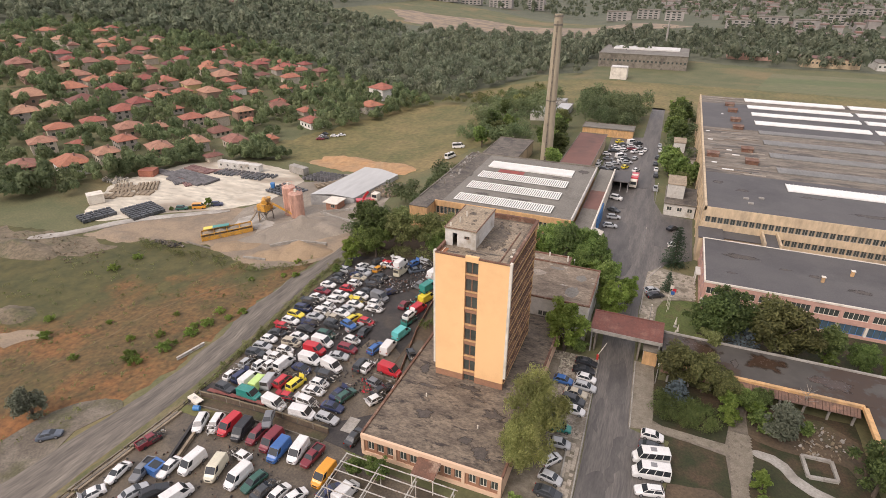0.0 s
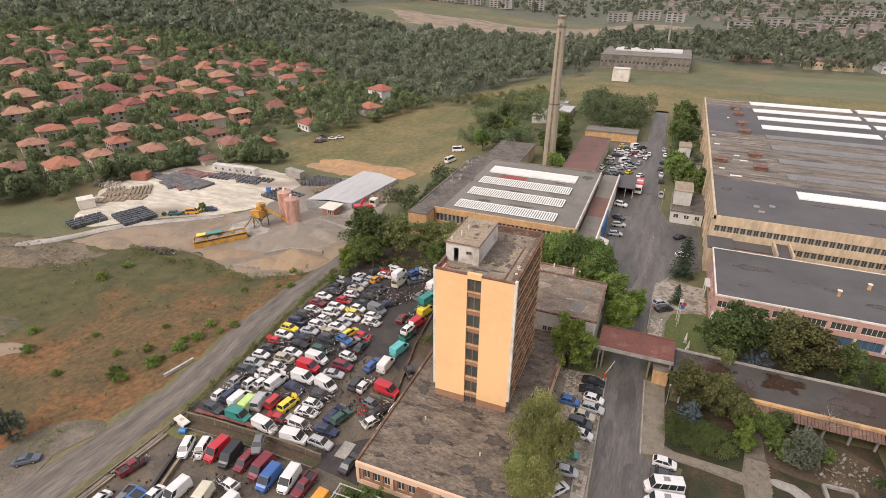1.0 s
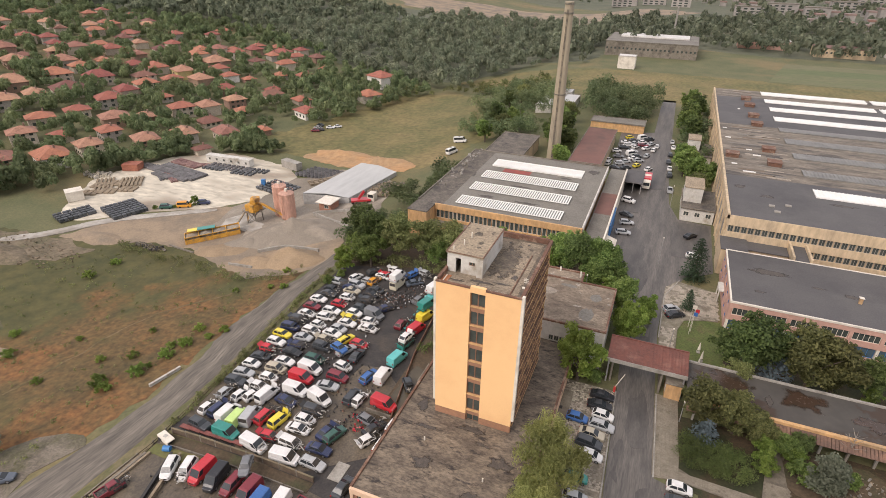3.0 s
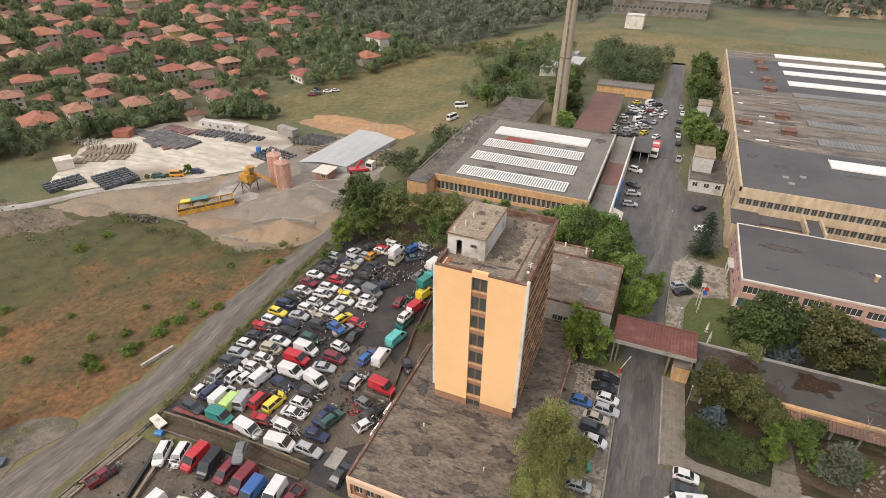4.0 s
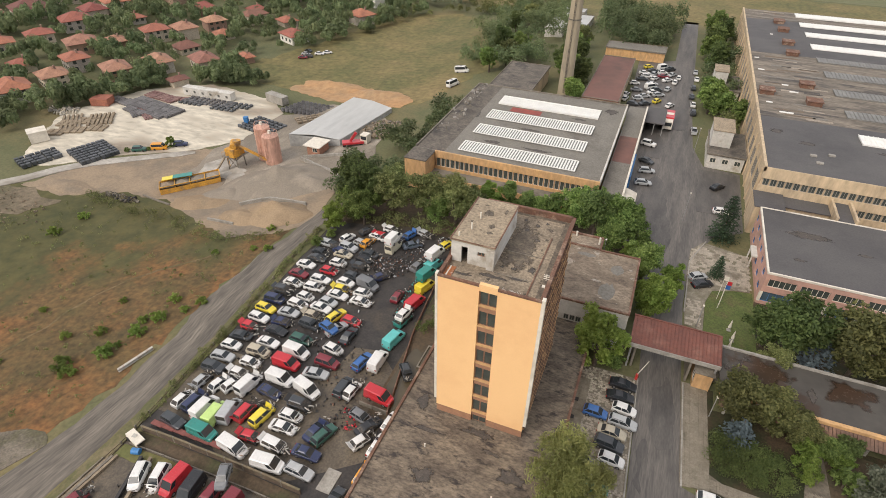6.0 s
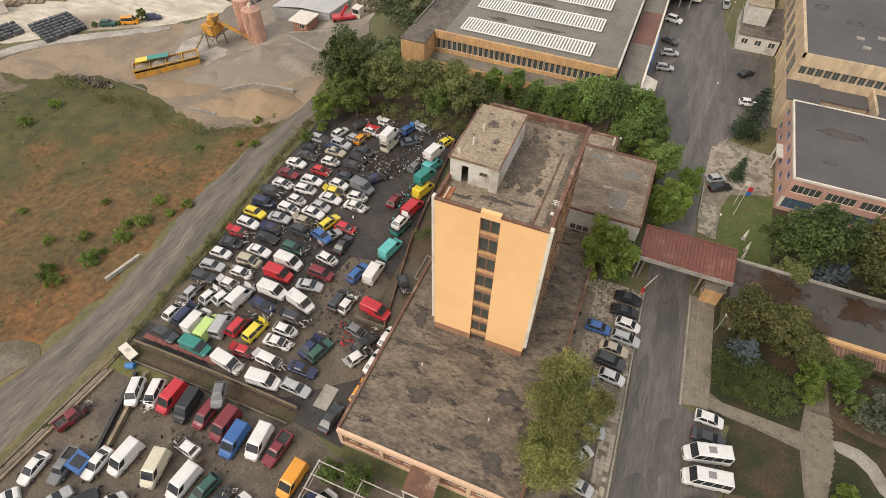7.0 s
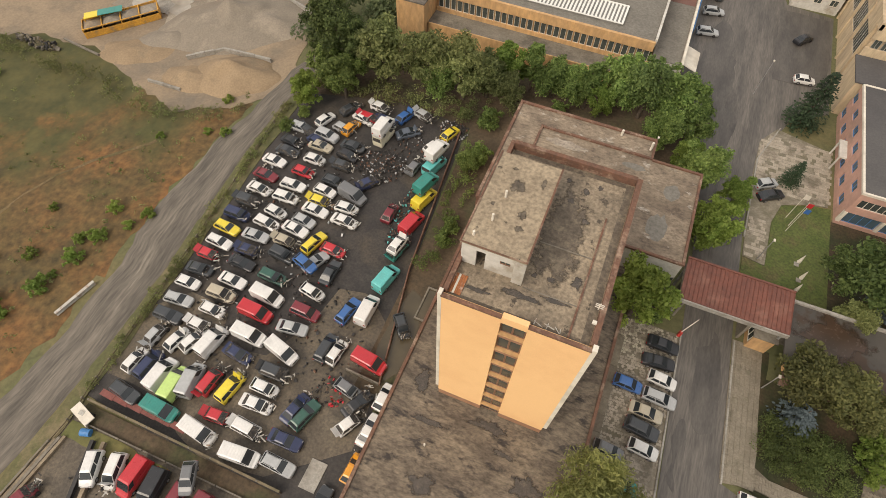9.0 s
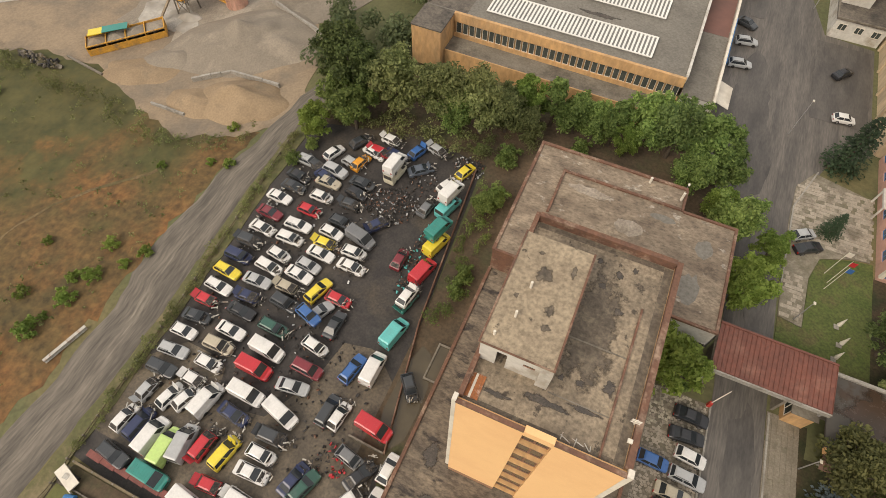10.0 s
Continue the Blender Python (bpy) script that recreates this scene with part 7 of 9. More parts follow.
plant("bright", -10.4, 85.0, 1.36, 250, "bright green tree beside the low wing")
plant("shrub", -7.6, 86, 0.99, 0)
plant("willow", -10.2, 61.5, 1.04, 0, "large feathery olive willow over the car park")
plant("willow", -10.5, 55, 0.83, 130)
plant("shrub", -9.5, 48.5, 1.43, 0)
# trees round the chimney and store
plant("broad", -34.2, 186, 1.0, 10)
plant("dark", -35.0, 196, 1.15, 100)
plant("broad", -40.2, 205, 1.2, 200)
plant("dark", -38.8, 216, 1.25, 20)
plant("broad", -41, 228, 1.2, 300)
plant("olive", -42, 240, 1.1, 60)
plant("broad", -66.5, 206, 1.15, 30)
plant("olive", -63, 214, 1.1, 130)
plant("dark", -67.5, 224, 1.3, 230)
plant("broad", -60.5, 224, 1.2, 330)
plant("dark", -72, 258, 1.1, 40)
plant("olive", -70.5, 274, 1.1, 140)
plant("broad", 5.4, 262, 1.3, 20)
plant("dark", 3.6, 253, 1.2, 120)
plant("broad", 3.2, 193, 1.15, 220)
plant("olive", 7.2, 179, 0.8, 40)
plant("broad", 10.5, 186, 1.0, 250)
# garden and hedges
plant("gardenolive", 8.4, 82.0, 1.06, 0)
plant("gardenolive", 12.6, 82.2, 0.95, 120)
plant("gardenolive", 15.6, 81.0, 0.7, 220)
plant("dark", 20.6, 80.4, 0.55, 0)
plant("shrub", 20.3, 76.6, 1.5, 90)
plant("shrub", 26.5, 77.6, 1.0, 190)
plant("brightshrub", 16.0, 76.2, 1.05, 160)
plant("brightshrub", 16.3, 78.6, 1.1, 20)
plant("olive", 13.2, 92.6, 0.7, 60)
wood("ground_cover", scatter(150, [(5.1, 73.9), (7.5, 72.2), (11.7, 71.9), (14.6, 73.2), (15.2, 75.2), (13.3, 77.6), (10.7, 78.6), (5.8, 78.0)], 41, 0.1), "low dark green ground cover in the garden bed", LEAFD, 0.5, 0.95, 150, 42, 0.12)
plant("spruce", 8.6, 78.8, 1.0, 0)
plant("dark", 15.4, 96.2, 1.45, 330)
plant("dark", 12.5, 98.5, 0.95, 30)
plant("spruce", 18.9, 97, 1.43, 40)
plant("gardenolive", 23.6, 96.3, 1.55, 0)
plant("gardenolive", 27.5, 97.5, 1.15, 80)
plant("dark", 32, 98, 0.9, 60)
plant("broad", 37.5, 98, 0.75, 170)
plant("brightshrub", 32.7, 96.5, 0.99, 0)
plant("bright", 42, 97.5, 0.75, 15)
plant("broad", 47, 97.5, 0.8, 95)
plant("broad", 18.9, 79.6, 0.61, 0)
plant("brightshrub", 20.0, 78.6, 0.9, 50)
plant("silver", 23.1, 75.2, 0.99, 0, "silvery grey-green tree in the ruined garden")
plant("dark", 33.2, 69, 1.04, 0)
plant("dark", 36, 63, 0.98, 70)
plant("brightshrub", 19.6, 64.5, 0.88, 0)
plant("brightshrub", 19.8, 60.5, 0.88, 70)
plant("fir", 6.9, 127.0, 1.04, 0)
plant("fir", 6.0, 113.9, 0.5, 50)
plant("broad", 3.4, 196, 1.28, 0)
plant("broad", 6.5, 190, 1.1, 90)
plant("dark", 4.5, 232, 1.22, 0)
plant("broad", 3, 245, 1.22, 70)
plant("dark", 6, 262, 1.34, 20)
plant("broad", 4, 280, 1.34, 120)
plant("dark", -34.9, 203, 0.98, 0)
plant("broad", -33.2, 184.5, 0.67, 40)
plant("dark", -42, 210, 1.16, 80)
# earth strip beside the wing
plant("shrub", -35.7, 100.8, 1.3, 0)
plant("broad", -36.2, 98, 0.62, 50)
plant("shrub", -35.2, 88.1, 1.0, 50)
plant("shrub", -35.4, 85.5, 0.8, 90)
plant("shrub", -36.8, 108, 1.4, 20)
plant("shrub", -28, 114, 1.2, 20)
plant("shrub", -41, 108.2, 0.7, 20)
plant("broad", -28.0, 46.5, 0.55, 0, "small green tree before the wing's windows")
plant("broad", -31, 46.2, 0.45, 60)
plant("shrub", -64.9, 96.5, 0.9, 0)
plant("shrub", -64.2, 100, 0.8, 40)
for x, y, s in ((-86, 57, 0.8), (-80, 66, 0.75), (-76.5, 73, 0.45), (-75, 75.5, 0.55), (-92, 62, 0.5), (-98, 54, 0.5), (-74, 92.5, 0.5), (-77, 92, 0.4), (-103, 66, 0.4), (-81, 63, 0.35), (-90, 72, 0.4), (-84, 89, 0.4), (-80.5, 74.7, 0.6), (-79.2, 69.9, 0.7), (-81.7, 68.8, 0.5), (-86.5, 64.6, 0.55), (-81.3, 60.8, 0.8), (-83.4, 55.9, 0.7), (-78, 99.2, 0.5), (-112, 58, 0.7), (-118, 63, 0.6), (-125, 85, 0.8), (-124.5, 92, 0.7)):
    plant("fieldshrub", x, y, s * 1.1, x * 40)
plant("silver", -87.3, 39.5, 0.9, 0, "grey-green bush tree beside the dirt track")
plant("olive", -91, 41, 0.45, 80)



# ---- village houses ----
# Red and orange tile tones muted to stand in for distance haze.
TILES = {"r": mat("hazed_red_roof_tiles", (0.35, 0.125, 0.08), (0.28, 0.105, 0.072), 0.5, 0.8, bump=0.3, bump_scale=2, vary=0.22, stain=(0.22, 0.08, 0.055), stain_scale=0.3),
         "o": mat("hazed_orange_roof_tiles", (0.37, 0.19, 0.125), (0.3, 0.155, 0.105), 0.5, 0.85, bump=0.3, bump_scale=2, vary=0.2, stain=(0.22, 0.11, 0.075), stain_scale=0.3),
         "b": mat("brown_roof_tiles", (0.2, 0.085, 0.065), (0.15, 0.07, 0.055), 0.5, 0.85, bump=0.3, bump_scale=2, vary=0.2)}
TILES.update({"y": TILES["o"], "w": TILES["r"], "t": TILES["r"]})
HWALL = [mat("house_wall_cream", (0.54, 0.47, 0.37), (0.45, 0.39, 0.31), 0.4, 0.9, vary=0.15), mat("house_wall_brick", (0.33, 0.215, 0.16), (0.27, 0.18, 0.135), 0.5, 0.9, vary=0.15),
         mat("house_wall_grey", (0.44, 0.4, 0.34), (0.36, 0.325, 0.28), 0.4, 0.9, vary=0.15)]
HWHITE = mat("house_wall_white", (0.74, 0.71, 0.65), (0.66, 0.63, 0.57), 0.4, 0.9)
HYEL = mat("house_wall_yellow", (0.6, 0.48, 0.22), (0.52, 0.42, 0.2), 0.4, 0.9)
hrng = random.Random(8)


def house(x, y, w, d, turn, tone):
    """A two-storey village house under a hipped tile roof."""
    w, d = w * 0.98, d * 0.98
    h = 3.4 + hrng.random() * 1.2 if w > 8 else 2.4
    if tone == "t":
        h = 6.4
    wall = HWHITE if tone in "wt" else HYEL if tone == "y" else HWALL[hrng.choice((0, 0, 0, 1, 2))]
    words = {"r": "red-tiled", "o": "faded orange-tiled", "b": "brown-tiled", "y": "orange-tiled", "w": "red-tiled", "t": "red-tiled"}[tone]
    coat = "white" if tone in "wt" else "yellow" if tone == "y" else ("cream", "brick", "grey")[HWALL.index(wall)]
    e = thing("house", (0, 0, 0), f"{coat} village house with a {words} hipped roof among trees", "house", "village houses")
    part("wall", boxes((-w / 2, w / 2, -d / 2, d / 2, -1.2, h)), wall, e)
    o, rh = 0.75, min(w, d) * 0.27
    r = max(0.2, (max(w, d) - min(w, d)) / 2 + (0.0 if hrng.random() < 0.7 else 1.5))
    bm = bmesh.new()
    a = [bm.verts.new(p) for p in ((-w / 2 - o, -d / 2 - o, h), (w / 2 + o, -d / 2 - o, h), (w / 2 + o, d / 2 + o, h), (-w / 2 - o, d / 2 + o, h))]
    b = [bm.verts.new(p) for p in ((-w / 2 - o, -d / 2 - o, h - 0.15), (w / 2 + o, -d / 2 - o, h - 0.15), (w / 2 + o, d / 2 + o, h - 0.15), (-w / 2 - o, d / 2 + o, h - 0.15))]
    t = [bm.verts.new((-r, 0, h + rh)), bm.verts.new((r, 0, h + rh))] if w >= d else [bm.verts.new((0, -r, h + rh)), bm.verts.new((0, r, h + rh))]
    if w >= d:
        fs = ((a[0], a[1], t[1], t[0]), (a[1], a[2], t[1]), (a[2], a[3], t[0], t[1]), (a[3], a[0], t[0]))
    else:
        fs = ((a[0], a[1], t[0]), (a[1], a[2], t[1], t[0]), (a[2], a[3], t[1]), (a[3], a[0], t[0], t[1]))
    for f in fs:
        bm.faces.new(f)
    for k in range(4):
        bm.faces.new((a[k], b[k], b[(k + 1) % 4], a[(k + 1) % 4]))
    bm.faces.new(b[::-1])
    roof = part("roof", bm, TILES[tone], e)
    cx, cy = w * 0.18, d * 0.12
    part("chimney", boxes((cx - 0.3, cx + 0.3, cy - 0.3, cy + 0.3, h + rh * 0.4, h + rh + 0.7)), HWALL[1], roof)
    if w > 7.5 and y < 240:
        for z in ((0.8, 3.0) if h > 4 else (0.9,)):
            for i in range(3):
                window(e, ((i - 1) * w * 0.3, -d / 2 - 0.04, z), 1.3, 1.25, "s", 1, WHITE, GLASS, True)
            for i in range(2 if y < 165 else 0):
                window(e, (w / 2 + 0.04, (i - 0.5) * d * 0.42, z), 1.2, 1.25, "e", 1, WHITE, GLASS, True)
    e.matrix_basis = pose(x, y, gz(x), 0, 0, turn)
    HOUSE_AT.append((x, y))
    return e


house(-359, 223, 12.7, 12.0, -28, "o")
house(-375, 248, 11.6, 8.9, -25, "r")
house(-365, 255, 9.5, 8.7, -25, "r")
house(-329, 209, 12.6, 10.1, -22, "o")
house(-315, 225, 12.5, 10.9, 65, "o")
house(-336, 250, 10.8, 9.6, 62, "o")
house(-293, 204, 13.5, 11.8, 65, "r")
house(-294, 183, 13.5, 12.7, 65, "o")
house(-277, 215, 12.1, 11.3, 65, "r")
house(-303, 240, 8.3, 6.7, -28, "r")
house(-324, 264, 10.8, 10.0, -25, "r")
house(-301, 262, 8.6, 7.3, -25, "o")
house(-304, 282, 8.9, 8.3, 62, "b")
house(-286, 245, 9.7, 9.0, 65, "r")
house(-276, 250, 12.8, 10.0, -22, "r")
house(-258, 252, 11.6, 9.3, -28, "y")
house(-241, 247, 11.9, 9.3, -22, "o")
house(-251, 237, 9.0, 7.0, 65, "r")
house(-252, 221, 10.1, 8.3, 65, "r")
house(-251, 208, 9.9, 8.7, -22, "r")
house(-244, 193, 10.8, 10.2, 62, "r")
house(-270, 193, 13.5, 12.3, 65, "b")
house(-272, 178, 8.4, 7.8, -25, "o")
house(-271, 164, 10.9, 9.9, -25, "o")
house(-243, 159, 9.4, 7.8, 62, "r")
house(-241, 174, 9.0, 7.1, 62, "r")
house(-223, 177, 10.5, 9.4, 62, "o")
house(-218, 188, 8.1, 7.2, -22, "o")
house(-212, 203, 9.5, 8.1, 62, "r")
house(-206, 213, 9.7, 8.2, -25, "o")
house(-203, 228, 8.6, 7.6, 62, "o")
house(-221, 242, 8.5, 7.9, 62, "r")
house(-236, 263, 8.4, 6.9, 65, "w")
house(-227, 268, 6.0, 5.4, 62, "r")
house(-220, 287, 7.8, 6.9, -25, "r")
house(-205, 291, 9.2, 8.4, -22, "r")
house(-204, 259, 7.1, 6.6, 65, "r")
house(-231, 308, 9.9, 8.0, 62, "r")
house(-238, 329, 8.8, 7.1, 65, "r")
house(-267, 347, 7.5, 6.5, 65, "r")
house(-278, 341, 7.6, 6.7, 65, "r")
house(-281, 320, 7.3, 6.1, -22, "r")
house(-289, 300, 9.0, 7.6, -25, "r")
house(-264, 284, 13.4, 12.5, 65, "o")
house(-280, 287, 10.4, 9.6, -25, "r")
house(-269, 309, 8.8, 7.9, -22, "r")
house(-269, 326, 9.1, 8.6, -28, "r")
house(-251, 322, 8.8, 6.7, -28, "r")
house(-246, 346, 8.2, 6.6, -22, "r")
house(-229, 340, 8.8, 7.8, -28, "b")
house(-209, 319, 7.4, 6.7, -22, "w")
house(-161, 302, 12.5, 10.5, -22, "t")
house(-149, 266, 9.9, 9.1, -28, "r")
house(-179, 249, 8.0, 6.7, -28, "r")
house(-161, 228, 10.3, 7.8, -25, "w")
house(-172, 186, 9.9, 7.8, -28, "o")
house(-184, 176, 9.9, 7.6, -28, "o")
house(-192, 164, 10.4, 7.9, -28, "o")
house(-210, 163, 8.7, 7.2, -22, "r")
house(-204, 149, 8.8, 8.0, -22, "o")
house(-223, 152, 7.6, 6.8, 65, "r")
house(-231, 143, 8.8, 7.8, 62, "o")
house(-205, 135, 11.3, 9.8, -22, "w")
house(-214, 123, 10.2, 8.0, -28, "o")
house(-167, 167, 5.5, 4.1, 65, "b")
house(-162, 197, 5.5, 4.8, -28, "r")
for x, y in ((-420, 250), (-405, 285), (-440, 300), (-385, 300), (-350, 300), (-365, 330), (-330, 320), (-395, 215), (-345, 185), (-325, 165), (-290, 145), (-285, 310), (-250, 330)):
    house(x, y, 10 + (x % 3), 8.5, (x * 7) % 90 - 45, "ro"[x % 2])

hs_rng = random.Random(21)
for k in range(170):
    x, y = hs_rng.uniform(-430, -190), hs_rng.uniform(130, 360)
    if all((x - a) ** 2 + (y - b) ** 2 > 180 for a, b in HOUSE_AT) and y < 60 - x and y > 30 - 0.55 * x:
        house(round(x), round(y), hs_rng.uniform(7.6, 10), hs_rng.uniform(6.5, 8.5), hs_rng.choice((-28, -20, 62, 70)), hs_rng.choice("rrob"))


wood("village_trees", scatter(1500, [(-200, 112), (-150, 178), (-158, 196), (-140, 240), (-128, 300), (-200, 340), (-330, 400), (-480, 340), (-480, 250), (-330, 140), (-230, 100)], 1), "garden trees and hedges between village houses", LEAFV, 1.7, 3.5, 24, 4, 0.15, 2, 3)
wood("yard_hedge", scatter(110, [(-186, 128), (-176, 165), (-152, 178), (-140, 182), (-145, 176), (-160, 172), (-176, 160), (-182, 138)], 2, 6), "bushes and trees along the back of the yard", LEAFV, 1.5, 2.8, 40, 5, 0.14, 2, 3)
wood("roadside_bushes", scatter(60, [(-235, 95), (-185, 108), (-182, 122), (-200, 128), (-240, 112)], 12, 6), "dark bushes and trees at the village road", LEAFV, 2, 3.6, 40, 6, 0.14, 2, 3)
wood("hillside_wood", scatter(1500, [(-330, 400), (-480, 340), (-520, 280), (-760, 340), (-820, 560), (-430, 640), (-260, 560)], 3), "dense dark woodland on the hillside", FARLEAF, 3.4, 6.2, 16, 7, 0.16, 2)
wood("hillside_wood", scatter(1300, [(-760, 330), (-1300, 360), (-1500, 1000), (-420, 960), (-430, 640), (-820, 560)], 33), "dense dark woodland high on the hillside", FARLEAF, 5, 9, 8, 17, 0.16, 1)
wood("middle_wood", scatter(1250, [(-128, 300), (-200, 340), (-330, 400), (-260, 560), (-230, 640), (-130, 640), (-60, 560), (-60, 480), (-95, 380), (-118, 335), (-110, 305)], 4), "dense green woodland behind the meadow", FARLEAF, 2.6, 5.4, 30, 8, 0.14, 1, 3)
wood("works_trees", scatter(120, [(-75, 205), (-58, 203), (-48, 212), (-46, 250), (-55, 300), (-80, 300), (-92, 262)], 5), "green trees beside the works", LEAFV, 1.8, 3.6, 420, 9, 0.11)
wood("works_trees", scatter(70, [(-36, 246), (-12, 246), (-9, 262), (-10, 292), (-40, 296)], 6), "tall green trees behind the garages", LEAFV, 2.2, 4.4, 560, 10, 0.1)
wood("works_trees", scatter(40, [(2, 200), (10, 200), (10, 285), (1, 285)], 16), "bushes beside the large hall", LEAFV, 1.6, 2.8, 360, 17, 0.12)
wood("lot_weeds", scatter(70, [(-66, 104.8), (-40, 106.4), (-33, 110.6), (-34, 112.5), (-50, 109.5), (-66, 108)], 28, 2), "weeds and low bushes along the scrapyard's end", LEAFO, 0.5, 1.2, 120, 29, 0.14)
wood("strip_weeds", scatter(50, [(-38.6, 103), (-36, 103), (-33.6, 90), (-33.4, 80), (-36.6, 80)], 30, 1), "weeds and small bushes on damp earth", LEAF, 0.3, 0.9, 110, 31, 0.15)
wood("fence_weeds", scatter(150, [(-68.4, 101), (-67.2, 101), (-64.8, 72), (-63.4, 52), (-64.6, 52), (-66.2, 72)], 32, 1), "weeds along the fence", LEAFO, 0.25, 0.6, 60, 33, 0.2)
wood("field_edge_weeds", scatter(130, [(-132, 101), (-118, 99.6), (-104, 98.4), (-94, 96.4), (-86, 94.6), (-77, 97.2), (-74, 100.6), (-74.6, 96), (-80, 92.6), (-88, 92), (-104, 95), (-118, 96.6), (-132, 98)], 52, 0.5), "weeds and low bushes at the sand yard's edge", LEAFO, 0.35, 0.9, 44, 53, 0.2)
wood("field_tufts", scatter(420, [(-76, 50), (-76.5, 90), (-100, 96), (-135, 95), (-150, 60), (-110, 20), (-82, 34)], 54, 0.5), "coarse tufts of grass in the dry field", LEAFO, 0.22, 0.6, 20, 55, 0.3)
wood("hall_thicket", scatter(34, [(-72, 113), (-60, 118), (-59, 160), (-62, 170), (-72, 150), (-76, 128)], 26), "thicket of bushes beside the hall", LEAFV, 1.6, 3.0, 320, 27, 0.14)
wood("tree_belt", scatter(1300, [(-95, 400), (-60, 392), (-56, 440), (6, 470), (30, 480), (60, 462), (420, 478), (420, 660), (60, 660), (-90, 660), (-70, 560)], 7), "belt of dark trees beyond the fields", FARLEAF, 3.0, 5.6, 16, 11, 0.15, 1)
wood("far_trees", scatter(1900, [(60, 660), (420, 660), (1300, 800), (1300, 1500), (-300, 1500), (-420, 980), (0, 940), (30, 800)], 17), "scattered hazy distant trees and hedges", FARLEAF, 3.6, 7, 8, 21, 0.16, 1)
wood("meadow_bushes", scatter(90, [(-140, 240), (-128, 300), (-70, 330), (-62, 300), (-85, 285), (-110, 303), (-135, 285)], 8), "bushes at the meadow's edge", LEAFO, 1.2, 2.4, 110, 12, 0.2)

# ---- distance: town, blocks of flats and a far works ----
FARWALL = mat("distant_walls", (0.34, 0.315, 0.285), (0.26, 0.24, 0.22), 0.02, 0.9, bump=0)
FARROOF = mat("distant_roofs", (0.25, 0.14, 0.11), (0.24, 0.215, 0.195), 0.02, 0.9, bump=0)
trng = random.Random(4)
bmw, bmr = bmesh.new(), bmesh.new()
for x, y in scatter(420, [(60, 640), (420, 620), (1200, 700), (1200, 1500), (-100, 1500), (0, 960), (90, 800)], 9):
    w, d, h = trng.uniform(7, 16), trng.uniform(7, 14), trng.uniform(4, 9)
    box(bmw, x - w / 2, x + w / 2, y - d / 2, y + d / 2, 0, h)
    prism(bmr, [(x - w / 2 - 0.4, y - d / 2 - 0.4), (x + w / 2 + 0.4, y - d / 2 - 0.4), (x + w / 2 + 0.4, y + d / 2 + 0.4), (x - w / 2 - 0.4, y + d / 2 + 0.4)], h, h + 1.6)
for x, y in scatter(70, [(-330, 400), (-480, 360), (-900, 330), (-1300, 880), (-440, 880), (-430, 640), (-270, 560)], 19):
    w, d, h = trng.uniform(6, 10), trng.uniform(6, 9), trng.uniform(4, 6)
    box(bmw, x - w / 2, x + w / 2, y - d / 2, y + d / 2, gz(x), gz(x) + h)
    prism(bmr, [(x - w / 2 - 0.4, y - d / 2 - 0.4), (x + w / 2 + 0.4, y - d / 2 - 0.4), (x + w / 2 + 0.4, y + d / 2 + 0.4), (x - w / 2 - 0.4, y + d / 2 + 0.4)], gz(x) + h, gz(x) + h + 1.5)
town = tagged(new("distant_town"), "hazy distant town of pale houses with red roofs", "town", "", "stuff")
tagged(part("house_wall", bmw, FARWALL, town), kind="stuff"), tagged(part("house_roof", bmr, FARROOF, town), kind="stuff")
for k, (x, y, w, h) in enumerate(((-470, 940, 50, 16), (-425, 975, 34, 20), (-390, 985, 40, 17), (-350, 1000, 36, 19), (-300, 1010, 40, 15), (-250, 1060, 30, 18), (-90, 905, 34, 13), (-50, 900, 30, 12), (-15, 880, 24, 12), (60, 790, 30, 10), (95, 810, 34, 13), (130, 800, 26, 11), (230, 1000, 40, 15), (300, 980, 36, 13), (180, 900, 40, 12))):
    b = thing("apartment_block", (x, y, gz(x)), "pale distant block of flats", "apartment block", "distant blocks of flats")
    part("wall", boxes((x - w / 2, x + w / 2, y - 6, y + 6, gz(x), gz(x) + h)), FARWALL, b)
    part("roof", boxes((x - w / 2 - 0.4, x + w / 2 + 0.4, y - 6.4, y + 6.4, gz(x) + h, gz(x) + h + 0.8)), CONCD, b)
    for j in range(int(h / 3)):
        part("window_row", boxes(*((x - w / 2 + 2 + i * 7, x - w / 2 + 6 + i * 7, y - 6.1, y - 5.98, gz(x) + 1 + j * 3, gz(x) + 2.6 + j * 3) for i in range(int(w / 7)))), GLASS, b)
farworks = plain_block("distant_works", -53, 6, 428, 478, 9, CONCD, ROOFHALL, "distant grey factory hall with a white skylight", 0.3, True)
part("skylight", boxes((-46, 0, 452, 470, 9.3, 10.2)), SKYLIGHT, farworks)
plain_block("distant_store", -38.5, -28.5, 377, 386, 7, WHITE, SKYLIGHT, "white block-shaped store at the field's edge", 0.2, False)
plain_block("distant_hall", 82, 118, 482, 500, 6, CREAM, REDFELT, "long cream hall beyond the green field", 0.3, True)
plain_block("distant_hall", 128, 190, 482, 505, 5, WHITEW, ROOFHALL, "long pale hall beyond the green field", 0.3, True)
plain_block("distant_hall", 35, 70, 505, 520, 6, PINK, SKYLIGHT, "long hall with a pale roof beyond the field", 0.3, True)
mast = thing("distant_mast", (-12, 520, 0), "thin distant chimney mast", "mast")
part("shaft", tube(bmesh.new(), (-12, 520, 0), (-12, 520, 26), 1.0, 0.6), CONC, mast)

